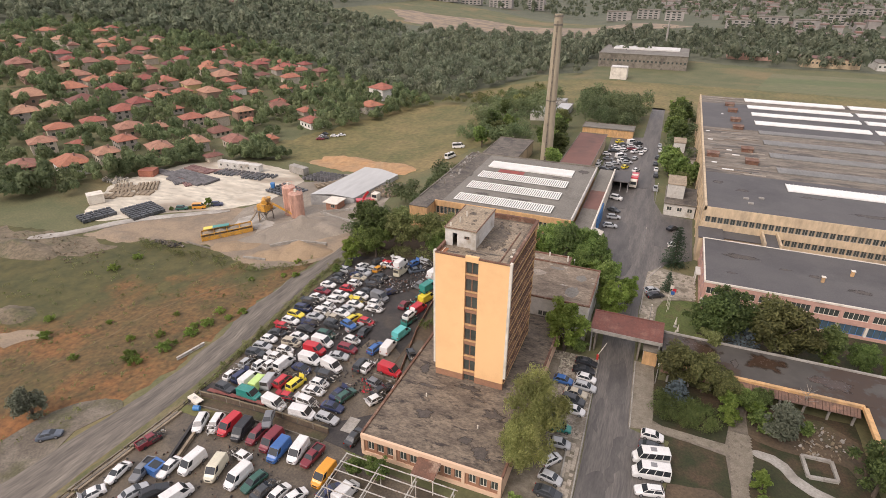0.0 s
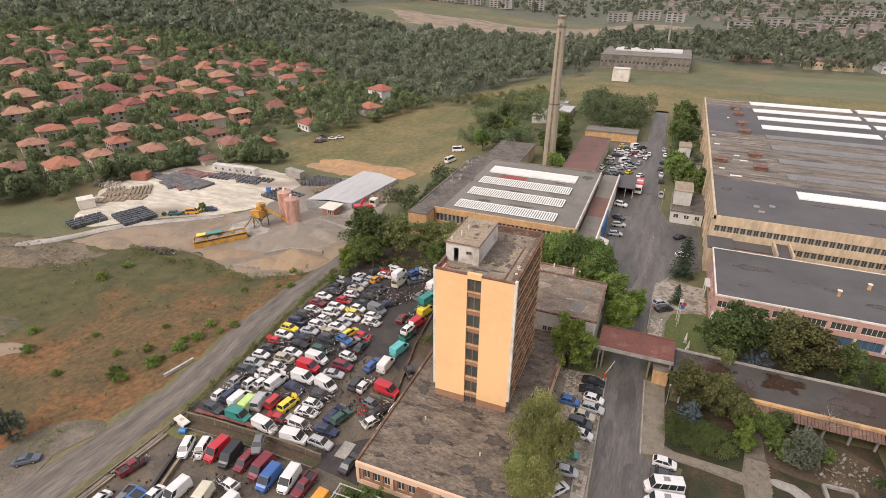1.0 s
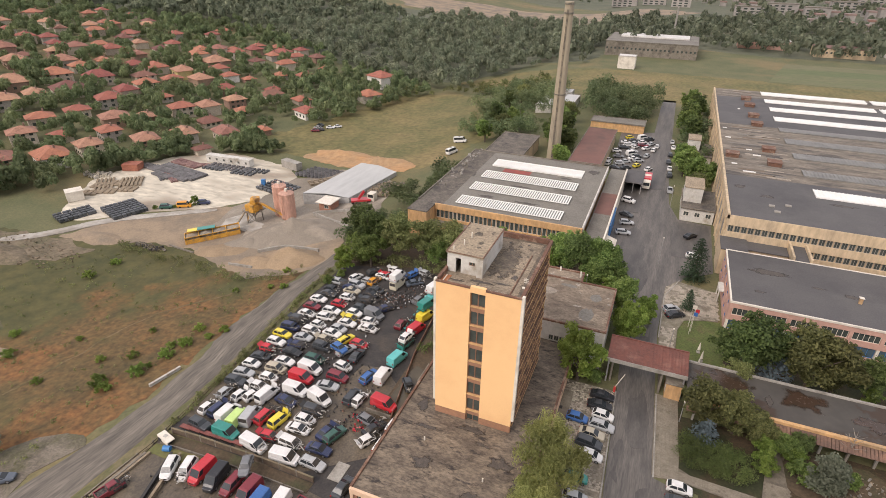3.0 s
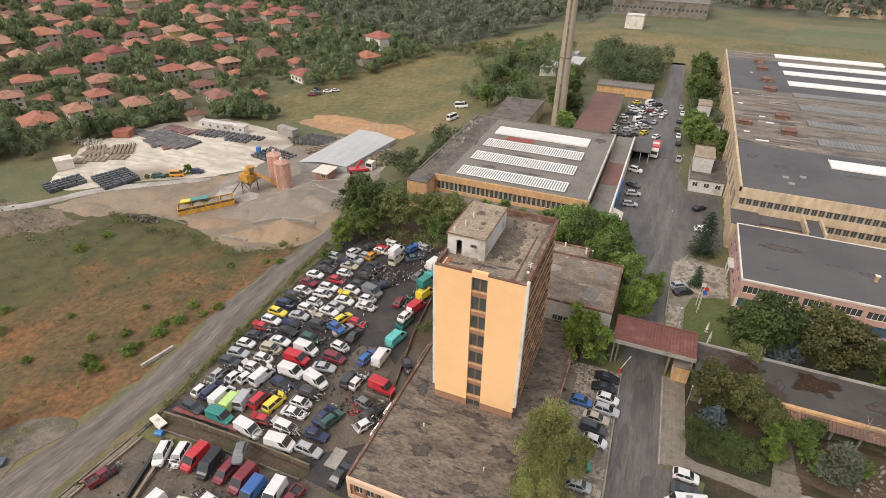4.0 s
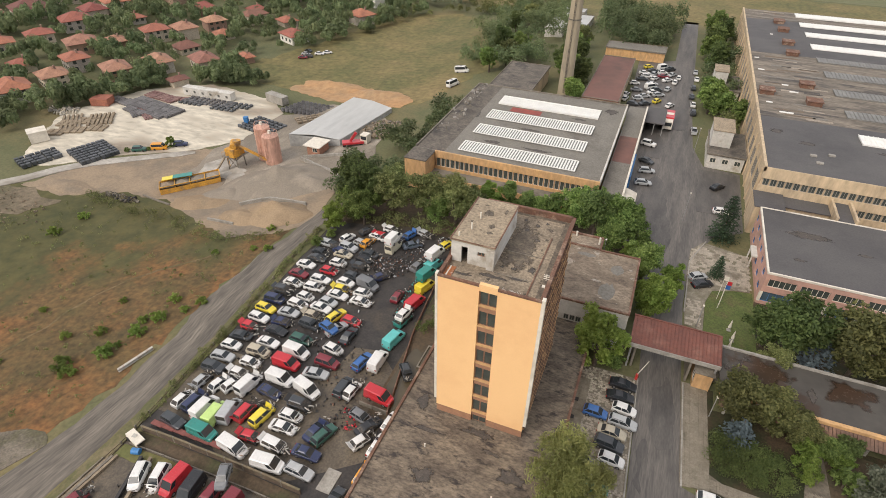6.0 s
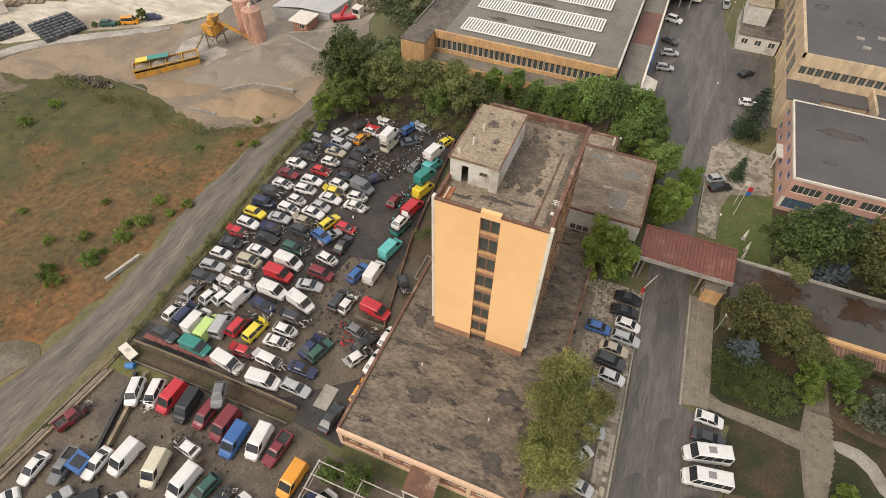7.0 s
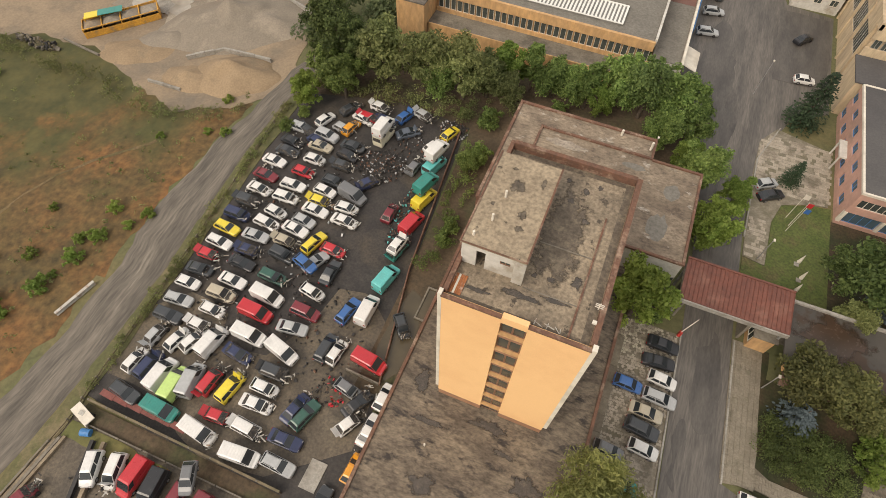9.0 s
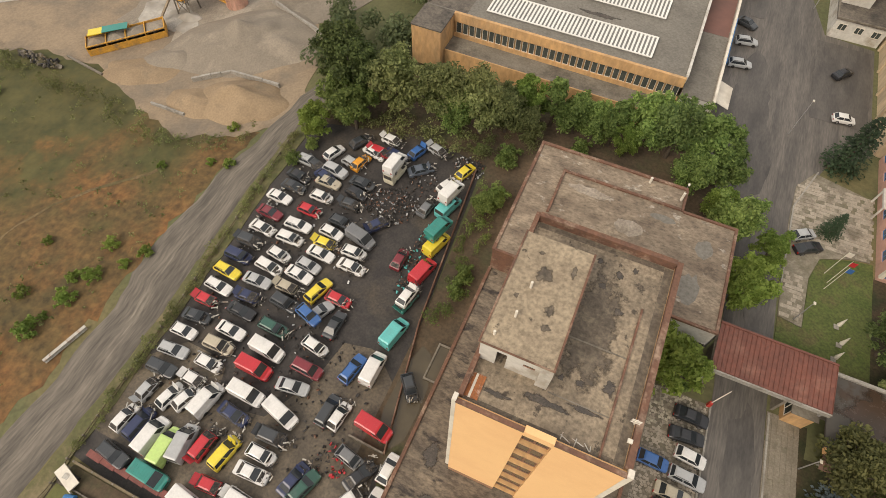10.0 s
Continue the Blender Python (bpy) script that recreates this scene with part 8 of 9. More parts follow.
# ---- more scrapped vehicles: stacks and the line along the wall ----
car(-50.0, 99.4, 82, "van", "cream", 1)
car(-50.0, 99.3, 84, "van", "white", 0, gz(-50) + 1.95)
car(-39.4, 77.6, 78, "van", "turquoise")
car(-39.9, 82.2, 76, "mpv", "teal", 1)
car(-39.8, 82.1, 80, "hatch", "white", 0, 1.5)
car(-39.9, 86.4, 76, "van", "red")
car(-40.0, 90.8, 74, "van", "yellow")
car(-40.2, 91.9, 74, "van", "teal", 0, 1.95)
car(-41.0, 96.8, 74, "van", "turquoise", 1)
car(-41.1, 97.9, 76, "van", "white", 0, 1.95)
car(-41.3, 103.4, 70, "hatch", "yellow")
car(-42.6, 100.2, 65, "hatch", "white", 1)
car(-43.6, 95.6, 80, "hatch", "grey", 1)
car(-35.0, 72.6, -50, "hatch", "dark", 1)
car(-33.25, 64.1, 86, "hatch", "white", 0)
car(-33.15, 60.3, 86, "sedan", "white", 0)
car(-32.95, 56.2, 86, "hatch", "orange", 1)
car(-49.2, 75.2, -18, "hatch", "blue", 0, 1.1)
car(-47.3, 49.0, -65, "hatch", "grey", 0, 1.35)
car(-58.9, 95.0, -20, "sedan", "navy", 1)
car(-56.6, 98.6, -15, "hatch", "silver", 1)
car(-61.2, 96.5, -20, "sedan", "dark", 1)
car(-54.6, 101.6, -16, "sedan", "white", 1)
car(-57.6, 102.8, 60, "hatch", "dark", 1)
car(-53.2, 104.6, -10, "hatch", "white", 1)
car(-48.9, 104.2, 70, "hatch", "blue", 1)
car(-51.5, 102.3, -8, "sedan", "navy", 1)
car(-46.3, 105.3, -18, "hatch", "silver", 1)
car(-79.8, 37.2, 35, "sedan", "slate", 0)
for i, (x, y, h) in enumerate(((-141.2, 216.3, 20), (-143, 212, 15), (-144.5, 209.5, 25), (-146, 214, 10), (-139, 219, 30), (-147.5, 218, 160))):
    car(x, y, h, "sedan", ("white", "dark", "maroon", "silver", "white", "dark")[i], i % 2)
for i in range(16):
    car(-58 + (i % 4) * 4.4, 258 + (i // 4) * 6.5, 80 + 9 * (i % 3), ("sedan", "hatch", "van")[i % 3], ("white", "red", "silver", "dark", "blue", "grey")[i % 6])


# ---- walls, fences and scrap ----
def run_panels(name, label, pts, h, t, material, step=2.6, post=True, lean=0.0, seed=1, cap=None):
    """A wall or fence of panels between posts along a line on the ground."""
    rng = random.Random(seed)
    e = thing(name, (pts[0][0], pts[0][1], gz(pts[0][0])), label, "wall" if "wall" in name else "fence")
    for (x0, y0), (x1, y1) in zip(pts, pts[1:]):
        n = max(1, round(math.hypot(x1 - x0, y1 - y0) / step))
        for k in range(n):
            a = Vector((x0 + (x1 - x0) * k / n, y0 + (y1 - y0) * k / n, 0))
            b = Vector((x0 + (x1 - x0) * (k + 0.96) / n, y0 + (y1 - y0) * (k + 0.96) / n, 0))
            hh = h * (1 + rng.uniform(-0.06, 0.06))
            a.z, b.z = gz(a.x) + hh / 2 - 0.1, gz(b.x) + hh / 2 - 0.1
            if "fence" in name:
                for dz in (-0.12, 0.3):
                    part("rail", bar(bmesh.new(), a + Vector((0, 0, dz)), b + Vector((0, 0, dz + rng.uniform(-0.08, 0.08))), t, 0.13), material, e)
            else:
                part("panel", bar(bmesh.new(), a, b, t, hh), material, e)
            if cap:
                part("cap", bar(bmesh.new(), a + Vector((0, 0, hh / 2 + 0.04)), b + Vector((0, 0, hh / 2 + 0.04)), t * 1.5, 0.08), cap, e)
            if post:
                part("post", boxes((a.x - 0.09, a.x + 0.09, a.y - 0.09, a.y + 0.09, a.z - hh / 2, a.z + hh / 2 + 0.15)), CONCD, e)
    return e


run_panels("dividing_wall", "weathered brown concrete panel wall across the scrapyard", [(-63.2, 51.6), (-38.5, 51.4)], 1.15, 0.16, mat("brown_concrete_panel", (0.135, 0.098, 0.066), (0.095, 0.07, 0.05), 0.6, 0.95, stain=(0.17, 0.135, 0.095), stain_scale=0.4, bump=0.4), 2.9, cap=FENCEWOOD)
run_panels("kerb_wall", "low crumbling concrete wall before the weeds", [(-63.4, 49.4), (-38.8, 49.5)], 0.5, 0.14, CONCD, 3.1, False)
run_panels("board_fence", "old leaning board fence beside the dirt track", [(-66.6, 22), (-65.4, 36), (-64.2, 49), (-64.6, 54), (-65.6, 72), (-67.4, 92), (-68.2, 101.5)], 0.7, 0.06, FENCEWOOD, 2.4)
run_panels("yard_wall", "low stained concrete wall along the scrapyard", [(-34.4, 65.2), (-37.4, 80), (-40.1, 104.5)], 0.8, 0.16, RUST, 3.0, False)
run_panels("yard_wall", "low rusty wall before the earth strip", [(-38.6, 65.4), (-34.4, 65.2)], 0.9, 0.15, CONCD, 2.0, False)
run_panels("sand_wall", "low concrete block wall holding back sand", [(-92.6, 106.8), (-86.9, 110.4), (-76.6, 109.8)], 1.0, 0.4, CONC, 1.6, False)
run_panels("sand_wall", "low concrete wall beside the gravel heap", [(-92.5, 131), (-84, 127), (-76.6, 123.8)], 1.2, 0.4, CONC, 2.0, False)
run_panels("sand_wall", "broken low wall at the sand yard's edge", [(-120, 104.7), (-110, 103)], 0.5, 0.35, CONCD, 2.2, False)
run_panels("sand_wall", "short broken wall before the sand heap", [(-95.7, 99.8), (-88.1, 99.2)], 0.7, 0.35, CONC, 2.0, False)
run_panels("car_park_wall", "low kerb wall beside the car park", [(-11.0, 63.9), (-5.6, 63.9)], 0.25, 0.2, CONC, 2.0, False)
run_panels("garden_wall", "low pale concrete ruin of a garden basin wall", [(25.5, 73.1), (29.2, 73.3), (29.4, 69.7), (25.8, 69.2), (25.5, 73.1)], 0.55, 0.45, CONC, 1.8, False)

# red container walls at the head of the dividing wall
strip_ = thing("red_wall", (-57, 53.3, 0), "dull red sheet-metal hoarding lying behind the dividing wall", "hoarding")
for k in range(6):
    x = -62.8 + k * 1.95
    part("sheet", bar(bmesh.new(), (x, 52.9, gz(x) + 0.5), (x + 1.9, 52.8, gz(x + 1.9) + 0.5), 0.7, 0.12), mat("dull_red_sheet", (0.24, 0.08, 0.065), (0.18, 0.065, 0.055), 0.5, 0.7), strip_)


def junk(name, label, cx, cy, rx, ry, n, seed, up=0.0, tones=None, size=(0.1, 0.36)):
    """Loose scrap strewn over a patch, too small to pick apart."""
    rng = random.Random(seed)
    tones = tones or [DARK, GUTS, DARK, RUST, GUTS, PM["silver"]]
    e = tagged(new(name), label, "scrap", "", "stuff")
    for m in tones:
        bm = bmesh.new()
        for k in range(n // len(tones)):
            a, r = rng.random() * math.tau, math.sqrt(rng.random())
            x, y = cx + rx * r * math.cos(a), cy + ry * r * math.sin(a)
            s = rng.uniform(*size)
            q = Matrix.Translation((x, y, gz(x) + 0.1 + s * 0.35 + up * (1 - r))) @ Euler((rng.random() * 3, rng.random() * 3, rng.random() * 3)).to_matrix().to_4x4() @ Matrix.Diagonal((s, s * rng.uniform(0.3, 1), s * rng.uniform(0.15, 0.5), 1))
            bmesh.ops.create_cube(bm, size=1, matrix=q)
        part("scrap", bm, m, e)["kind"] = "stuff"
    return e


junk("scrap_heap", "dark heap of stripped car parts and debris", -48.2, 94.2, 3.6, 3.0, 420, 1, 0.5)
junk("scrap_heap", "scattered car parts beside stacked vans", -45.8, 98, 2.6, 4.0, 160, 2, 0.1)
junk("scrap_heap", "engine parts and panels along the wall", -41.6, 88.5, 1.1, 6.5, 260, 3, 0.2, [DARK, GUTS, RUST, PM["turquoise"]])
junk("scrap_heap", "car parts scattered by the wall's far end", -41.2, 104.6, 2.4, 2.0, 220, 4, 0.2)
junk("scrap_heap", "stripped parts between the wrecked cars", -56, 80, 8.5, 20, 420, 5, 0.0, [DARK, GUTS, DARK, RUST, PM["silver"]], (0.12, 0.4))
junk("scrap_heap", "stripped parts between the wrecked cars", -46, 66, 9, 9, 220, 6, 0.0, [DARK, GUTS, DARK, RUST], (0.12, 0.4))
junk("scrap_heap", "dark wreckage and red panels piled up", -38.9, 62.6, 1.8, 1.8, 120, 7, 0.6, [DARK, GUTS, PM["red"]])
junk("scrap_heap", "white and grey wreckage at the fence", -63.6, 88, 0.9, 9, 130, 8, 0.2, [DARK, WHITE, PM["silver"]])
junk("scrap_heap", "loose scrap on the lower yard's earth", -52, 36, 12, 12, 260, 9, 0.0, [DARK, GUTS, RUST], (0.12, 0.4))
junk("rubble_heap", "broken stones in the ruined garden", 28, 77, 5, 3.5, 160, 11, 0.0, [CONC, WOOD, RUBBLE], (0.15, 0.5))
junk("rubble_heap", "broken soil and stones at the field's far edge", -152, 88, 20, 6, 260, 14, 0.1, [RUBBLE, SAND], (0.15, 0.45))
junk("rubble_heap", "grey rubble and scrap along the field's edge", -123.5, 101.8, 5.5, 1.2, 150, 51, 0.2, [CONCD, RUBBLE, DARK], (0.2, 0.8))
junk("timber_pile", "heap of grey branches beside the shed", -80, 152, 6, 6, 500, 15, 0.9, [WOOD, CONCD], (0.3, 1.3))
junk("roof_debris", "old sheets strewn along the hall roof's edge", -55.0, 149, 2.0, 18, 60, 16, 0, [CONCD, CONC], (0.2, 0.8)).location.z = 9.1

# long steel beams, logs and corrugated stacks in the lower yard
for x0, y0, x1, y1, m, lab in ((-59.9, 48.3, -56.6, 38.2, DARK, "long dark steel beam lying in the yard"), (-58.6, 48.6, -55.7, 38.6, WOOD, "long pale timber beam lying in the yard"), (-75.8, 58.6, -74.4, 64.0, PALEROD, "pale fallen concrete post beside the track")):
    e = thing("beam", (x0, y0, gz(x0)), lab, "beam")
    part("beam_web", bar(bmesh.new(), (x0, y0, gz(x0) + 0.35), (x1, y1, gz(x1) + 0.35), 0.12, 0.45), m, e)
    part("flange", bar(bmesh.new(), (x0, y0, gz(x0) + 0.6), (x1, y1, gz(x1) + 0.6), 0.4, 0.07), m, e)
    part("flange", bar(bmesh.new(), (x0, y0, gz(x0) + 0.12), (x1, y1, gz(x1) + 0.12), 0.4, 0.07), m, e)
for k in range(4):
    for y0, y1 in ((47.5, 39.6), (39.2, 31.0), (30.4, 22.5)):
        a, b = (-63.2 - 0.42 * k - (48 - y0) * 0.1, y0 - 0.3 * k), (-63.2 - 0.42 * k - (48 - y1) * 0.1, y1 - 0.2 * k)
        e = thing("concrete_beam", (a[0], a[1], gz(a[0])), "long pale concrete beam lying along the fence", "beam", "concrete beams along the fence")
        part("beam", bar(bmesh.new(), (*a, gz(a[0]) + 0.22 + 0.1 * (k % 2)), (*b, gz(b[0]) + 0.22 + 0.1 * (k % 2)), 0.34, 0.34), CONCD if k % 2 else WOOD, e)
trailer = thing("truck_cab", (-62.9, 50.2, gz(-62.9)), "stripped white lorry cab panel at the wall's end", "cab")
part("roof_panel", bar(bmesh.new(), (-64.2, 50.5, gz(-64) + 0.85), (-61.4, 49.7, gz(-62) + 0.85), 1.15, 0.16), WHITE, trailer)
part("hatch", boxes((-63.2, -62.6, 49.9, 50.4, gz(-63) + 0.9, gz(-63) + 1.0)), PALEROD, trailer)
part("side_panel", bar(bmesh.new(), (-64.2, 49.9, gz(-64) + 0.6), (-61.4, 49.1, gz(-62) + 0.6), 0.08, 0.5), WHITE, trailer)
part("chassis", boxes((-63.9, -61.8, 49.6, 50.6, gz(-63) + 0.05, gz(-63) + 0.7)), DARK, trailer)
barrel = thing("barrel", (-61.2, 48.6, gz(-61.2)), "blue plastic barrel lying by the wall", "barrel")
part("drum", tube(bmesh.new(), (-61.7, 48.5, gz(-61) + 0.45), (-60.7, 48.8, gz(-61) + 0.45), 0.42, 0.42, 14), BLUEP, barrel)
tub = thing("blue_cab", (-57.2, 37.0, gz(-57)), "smashed blue lorry cab beside the beams", "cab")
part("shell", prism(bmesh.new(), [(-58.3, 36.2), (-56.2, 36.0), (-56.0, 37.9), (-58.1, 38.2)], gz(-57) + 0.05, gz(-57) + 1.3), PM["blue"], tub)
part("window", boxes((-57.9, -56.4, 36.5, 37.7, gz(-57) + 1.3, gz(-57) + 1.33)), CARGLASS, tub)
slab_ = thing("concrete_pad", (-36.4, 54.8, 0), "pale concrete pad beside the dividing wall", "pad")
part("pad", boxes((-37.4, -35.6, 52.6, 55.6, 0.02, 0.14)), CONC, slab_)
pit = thing("inspection_pit", (-33.4, 76.5, 0), "dark rectangular pit with a concrete rim", "pit")
part("rim", boxes((-34.2, -32.6, 74.2, 74.4, 0.05, 0.35), (-34.2, -32.6, 78.6, 78.8, 0.05, 0.35), (-34.2, -34.0, 74.4, 78.6, 0.05, 0.35)), CONCD, pit)
part("water", boxes((-34.0, -32.6, 74.4, 78.6, 0.1, 0.16)), WATER, pit)

# steel pergola frame before the wing
perg = thing("steel_frame", (-24, 43, 0), "bare pale steel roof frame without its covering", "frame")
for k in range(8):
    y = 46.4 - 1.45 * k
    part("purlin", bar(bmesh.new(), (-32.4, y, 3.6), (-16.4, y, 3.6), 0.09, 0.12), PALEROD, perg)
for x in (-32.3, -27.2, -22.1, -16.9):
    part("rafter", bar(bmesh.new(), (x, 46.6, 3.45), (x, 36, 3.45), 0.12, 0.18), PALEROD, perg)
    part("tie", bar(bmesh.new(), (x + 0.25, 46.2, 3.2), (x + 0.25, 36.4, 3.2), 0.07), PALEROD, perg)
    for y in (46.2, 41.5, 36.4):
        part("post", bar(bmesh.new(), (x, y, 0), (x, y, 3.4), 0.1), PALEROD, perg)


# ---- the concrete works ----
def heap(name, label, x, y, rx, ry, h, material, seed=0, n=18, rot=0.0):
    """A heap of loose material with an uneven skin."""
    bm = bmesh.new()
    rings = []
    for i in range(n // 2 + 1):
        r = i / (n // 2)
        row = []
        for k in range(n * 2):
            a = k * math.tau / (n * 2)
            q = 1 + 0.22 * noise.noise((math.cos(a) * 1.5 + seed, math.sin(a) * 1.5, seed))
            px, py = rx * r * q * math.cos(a), ry * r * q * math.sin(a)
            wx, wy = x + px * math.cos(rot) - py * math.sin(rot), y + px * math.sin(rot) + py * math.cos(rot)
            z = h * (1 - r) ** 1.1 * (1 + 0.35 * noise.noise((wx * 0.35, wy * 0.35, seed)))
            row.append(bm.verts.new((wx, wy, gz(wx) + z + (0.08 if r < 1 else -0.1))))
        rings.append(row)
    for a, b in zip(rings, rings[1:]):
        for k in range(n * 2):
            bm.faces.new((a[k], b[k], b[(k + 1) % (n * 2)], a[(k + 1) % (n * 2)]))
    bmesh.ops.remove_doubles(bm, verts=bm.verts, dist=0.001)
    for f in bm.faces:
        f.smooth = True
    return tagged(part(name, bm, material), label, "heap")


heap("gravel_mound", "broad heap of grey gravel beside the silos", -90, 118.6, 15, 9.5, 4.0, HEAPSTONE, 1, 26, 0.35)
heap("sand_mound", "heap of ochre sand behind a low wall", -81.5, 105, 8.5, 5.5, 3.2, OCHRE, 2, 26, 0.1)
heap("sand_mound", "low heap of ochre sand", -88, 102.5, 7, 3.4, 1.4, OCHRE, 3, 22)
heap("gravel_mound", "low heap of grey gravel before the bins", -100, 111, 8, 4, 1.3, HEAPSTONE, 13, 22, 0.6)
heap("sand_mound", "low spread heap of pale sand", -104, 106, 8, 4, 0.9, OCHRE, 14, 22, 0.2)
heap("clay_mound", "bank of orange clay behind the yard", -116, 186, 14, 5, 2.2, CLAY, 4, 20, -0.1)
heap("clay_mound", "bank of orange clay behind the shed", -96, 181, 12, 4, 1.6, CLAY, 5, 20, -0.2)
heap("earth_mound", "heap of broken brown earth", -140, 101, 8, 3, 1.2, SAND, 6)
heap("rubble_mound", "pale mound of rubble in the field", -128, 62, 6, 3.5, 1.6, RUBBLE, 7)
heap("rubble_mound", "pale mound of rubble at the field's edge", -160, 84, 14, 5, 2.5, RUBBLE, 8)

shed = thing("long_shed", (-92, 149, gz(-92)), "long grey shed with a low pitched sheet roof", "shed")
SA, SB, SC, SD = (-101.1, 138.5), (-98.4, 169.1), (-83.7, 166.1), (-86.6, 140.8)
bm = bmesh.new()
prism(bm, [SD, SC, SB, SA], gz(-92) - 4.0, gz(-92) + 2.4)
part("wall", bm, mat("pale_sheet_wall", (0.42, 0.42, 0.4), (0.36, 0.36, 0.34), 0.2, 0.7), shed)
m0, m1 = ((SA[0] + SD[0]) / 2, (SA[1] + SD[1]) / 2), ((SB[0] + SC[0]) / 2, (SB[1] + SC[1]) / 2)
zr = gz(-92) + 2.4
N = 12
for k in range(N):
    for a0, a1, b0, b1 in ((SA, SB, m0, m1), (SD, SC, m0, m1)):
        f = lambda p, q, u: (p[0] + (q[0] - p[0]) * u, p[1] + (q[1] - p[1]) * u)
        u0, u1 = k / N, (k + 0.985) / N
        bm = bmesh.new()
        v = [bm.verts.new((*f(a0, a1, u0), zr + 0.05)), bm.verts.new((*f(a0, a1, u1), zr + 0.05)), bm.verts.new((*f(b0, b1, u1), zr + 0.7)), bm.verts.new((*f(b0, b1, u0), zr + 0.7))]
        bm.faces.new(v)
        r = bmesh.ops.extrude_face_region(bm, geom=bm.faces[:])
        bmesh.ops.translate(bm, vec=(0, 0, 0.12), verts=[g for g in r["geom"] if isinstance(g, bmesh.types.BMVert)])
        part("roof_sheet", bm, SHEDROOF, shed)
terrace = thing("terrace_wall", (-90, 133, gz(-90)), "low weathered concrete retaining wall before the hut", "wall")
for k in range(6):
    x, x1 = -92.6 + 2.6 * k, -90.04 + 2.6 * k
    y, y1 = 132.4 + 0.68 * k, 133.07 + 0.68 * k
    part("block", bar(bmesh.new(), (x, y, gz(x) + 0.2), (x1, y1, gz(x1) + 0.2), 0.35, 1.2), CONC, terrace)
hut = thing("control_hut", (-90.6, 137, gz(-90)), "small red-brick control hut with a white flat roof", "hut")
bx = gz(-90.5)
part("wall", boxes((-92.6, -88.8, 134.2, 138.6, bx - 0.5, bx + 2.5)), mat("red_brick", (0.4, 0.2, 0.13), (0.33, 0.17, 0.11), 0.6, 0.9), hut)
part("roof", boxes((-93.4, -88.4, 133.6, 139.2, bx + 2.5, bx + 2.7)), WHITE, hut)
window(hut, (-90.2, 134.16, bx + 1.0), 1.4, 1.1, "s", 1, WHITE, GLASS)
for x, y, r, h in ((-102.9, 130.4, 2.0, 9.0), (-99.2, 128.6, 2.1, 7.6)):
    z = gz(x)
    s = thing("cement_silo", (x, y, z), "salmon-pink steel cement silo with ribbed shell", "silo", "cement silos")
    part("shell", tube(bmesh.new(), (x, y, z + 0.2), (x, y, z + h), r, r, 24), SILO, s)
    part("top", tube(bmesh.new(), (x, y, z + h), (x, y, z + h + 0.5), r, r * 0.5, 24), SILO, s)
    for k in range(5):
        part("ring", tube(bmesh.new(), (x, y, z + 1.2 + k * h / 6), (x, y, z + 1.35 + k * h / 6), r + 0.06, r + 0.06, 24), SILO, s)
    part("vent", boxes((x - 0.3, x + 0.3, y - 0.3, y + 0.3, z + h + 0.5, z + h + 1.3)), WHITE, s)
    for k in range(8):
        a, b = k * math.tau / 8, (k + 1) * math.tau / 8
        part("rail", bar(bmesh.new(), (x + 0.9 * r * math.cos(a), y + 0.9 * r * math.sin(a), z + h + 1.0), (x + 0.9 * r * math.cos(b), y + 0.9 * r * math.sin(b), z + h + 1.0), 0.06), SILO, s)
        part("rail_post", bar(bmesh.new(), (x + 0.9 * r * math.cos(a), y + 0.9 * r * math.sin(a), z + h - 0.1), (x + 0.9 * r * math.cos(a), y + 0.9 * r * math.sin(a), z + h + 1.0), 0.06), SILO, s)
    part("ladder", boxes((x - 0.3, x - 0.22, y - r - 0.2, y - r - 0.12, z + 0.3, z + h), (x + 0.22, x + 0.3, y - r - 0.2, y - r - 0.12, z + 0.3, z + h)), SILO, s)
px, py, pz = -107.2, 124.0, gz(-107.2)
plantm = thing("mixing_plant", (px, py, pz), "yellow-orange concrete mixing plant on steel legs", "machine")
for dx in (-1.6, 1.4):
    for dy in (-1.5, 1.5):
        part("leg", bar(bmesh.new(), (px + dx, py + dy, pz), (px + dx * 0.9, py + dy * 0.9, pz + 3.8), 0.25), CONCD, plantm)
part("mixer", boxes((px - 1.8, px + 1.6, py - 1.6, py + 1.6, pz + 3.8, pz + 5.6)), YELLOW, plantm)
part("drum", tube(bmesh.new(), (px - 1.2, py + 1.6, pz + 6.2), (px + 0.8, py - 1.2, pz + 6.4), 0.9, 0.8, 14), YELLOW, plantm)
part("cone", tube(bmesh.new(), (px - 0.1, py, pz + 2.2), (px - 0.1, py, pz + 3.8), 0.5, 1.4, 12), CONCD, plantm, "grey discharge cone")
part("platform", boxes((px - 2.4, px + 2.2, py - 2.3, py + 2.3, pz + 3.66, pz + 3.78)), CONCD, plantm, "grey steel platform")
for a, b in (((-2.3, -2.2), (2.1, -2.2)), ((-2.3, -2.2), (-2.3, 2.2))):
    part("handrail", bar(bmesh.new(), (px + a[0], py + a[1], pz + 4.8), (px + b[0], py + b[1], pz + 4.8), 0.07), YELLOW, plantm)
for dx, dy in ((-2.3, -2.2), (-0.1, -2.2), (2.1, -2.2), (-2.3, 0), (-2.3, 2.2)):
    part("handrail_post", bar(bmesh.new(), (px + dx, py + dy, pz + 3.78), (px + dx, py + dy, pz + 4.8), 0.06), YELLOW, plantm)
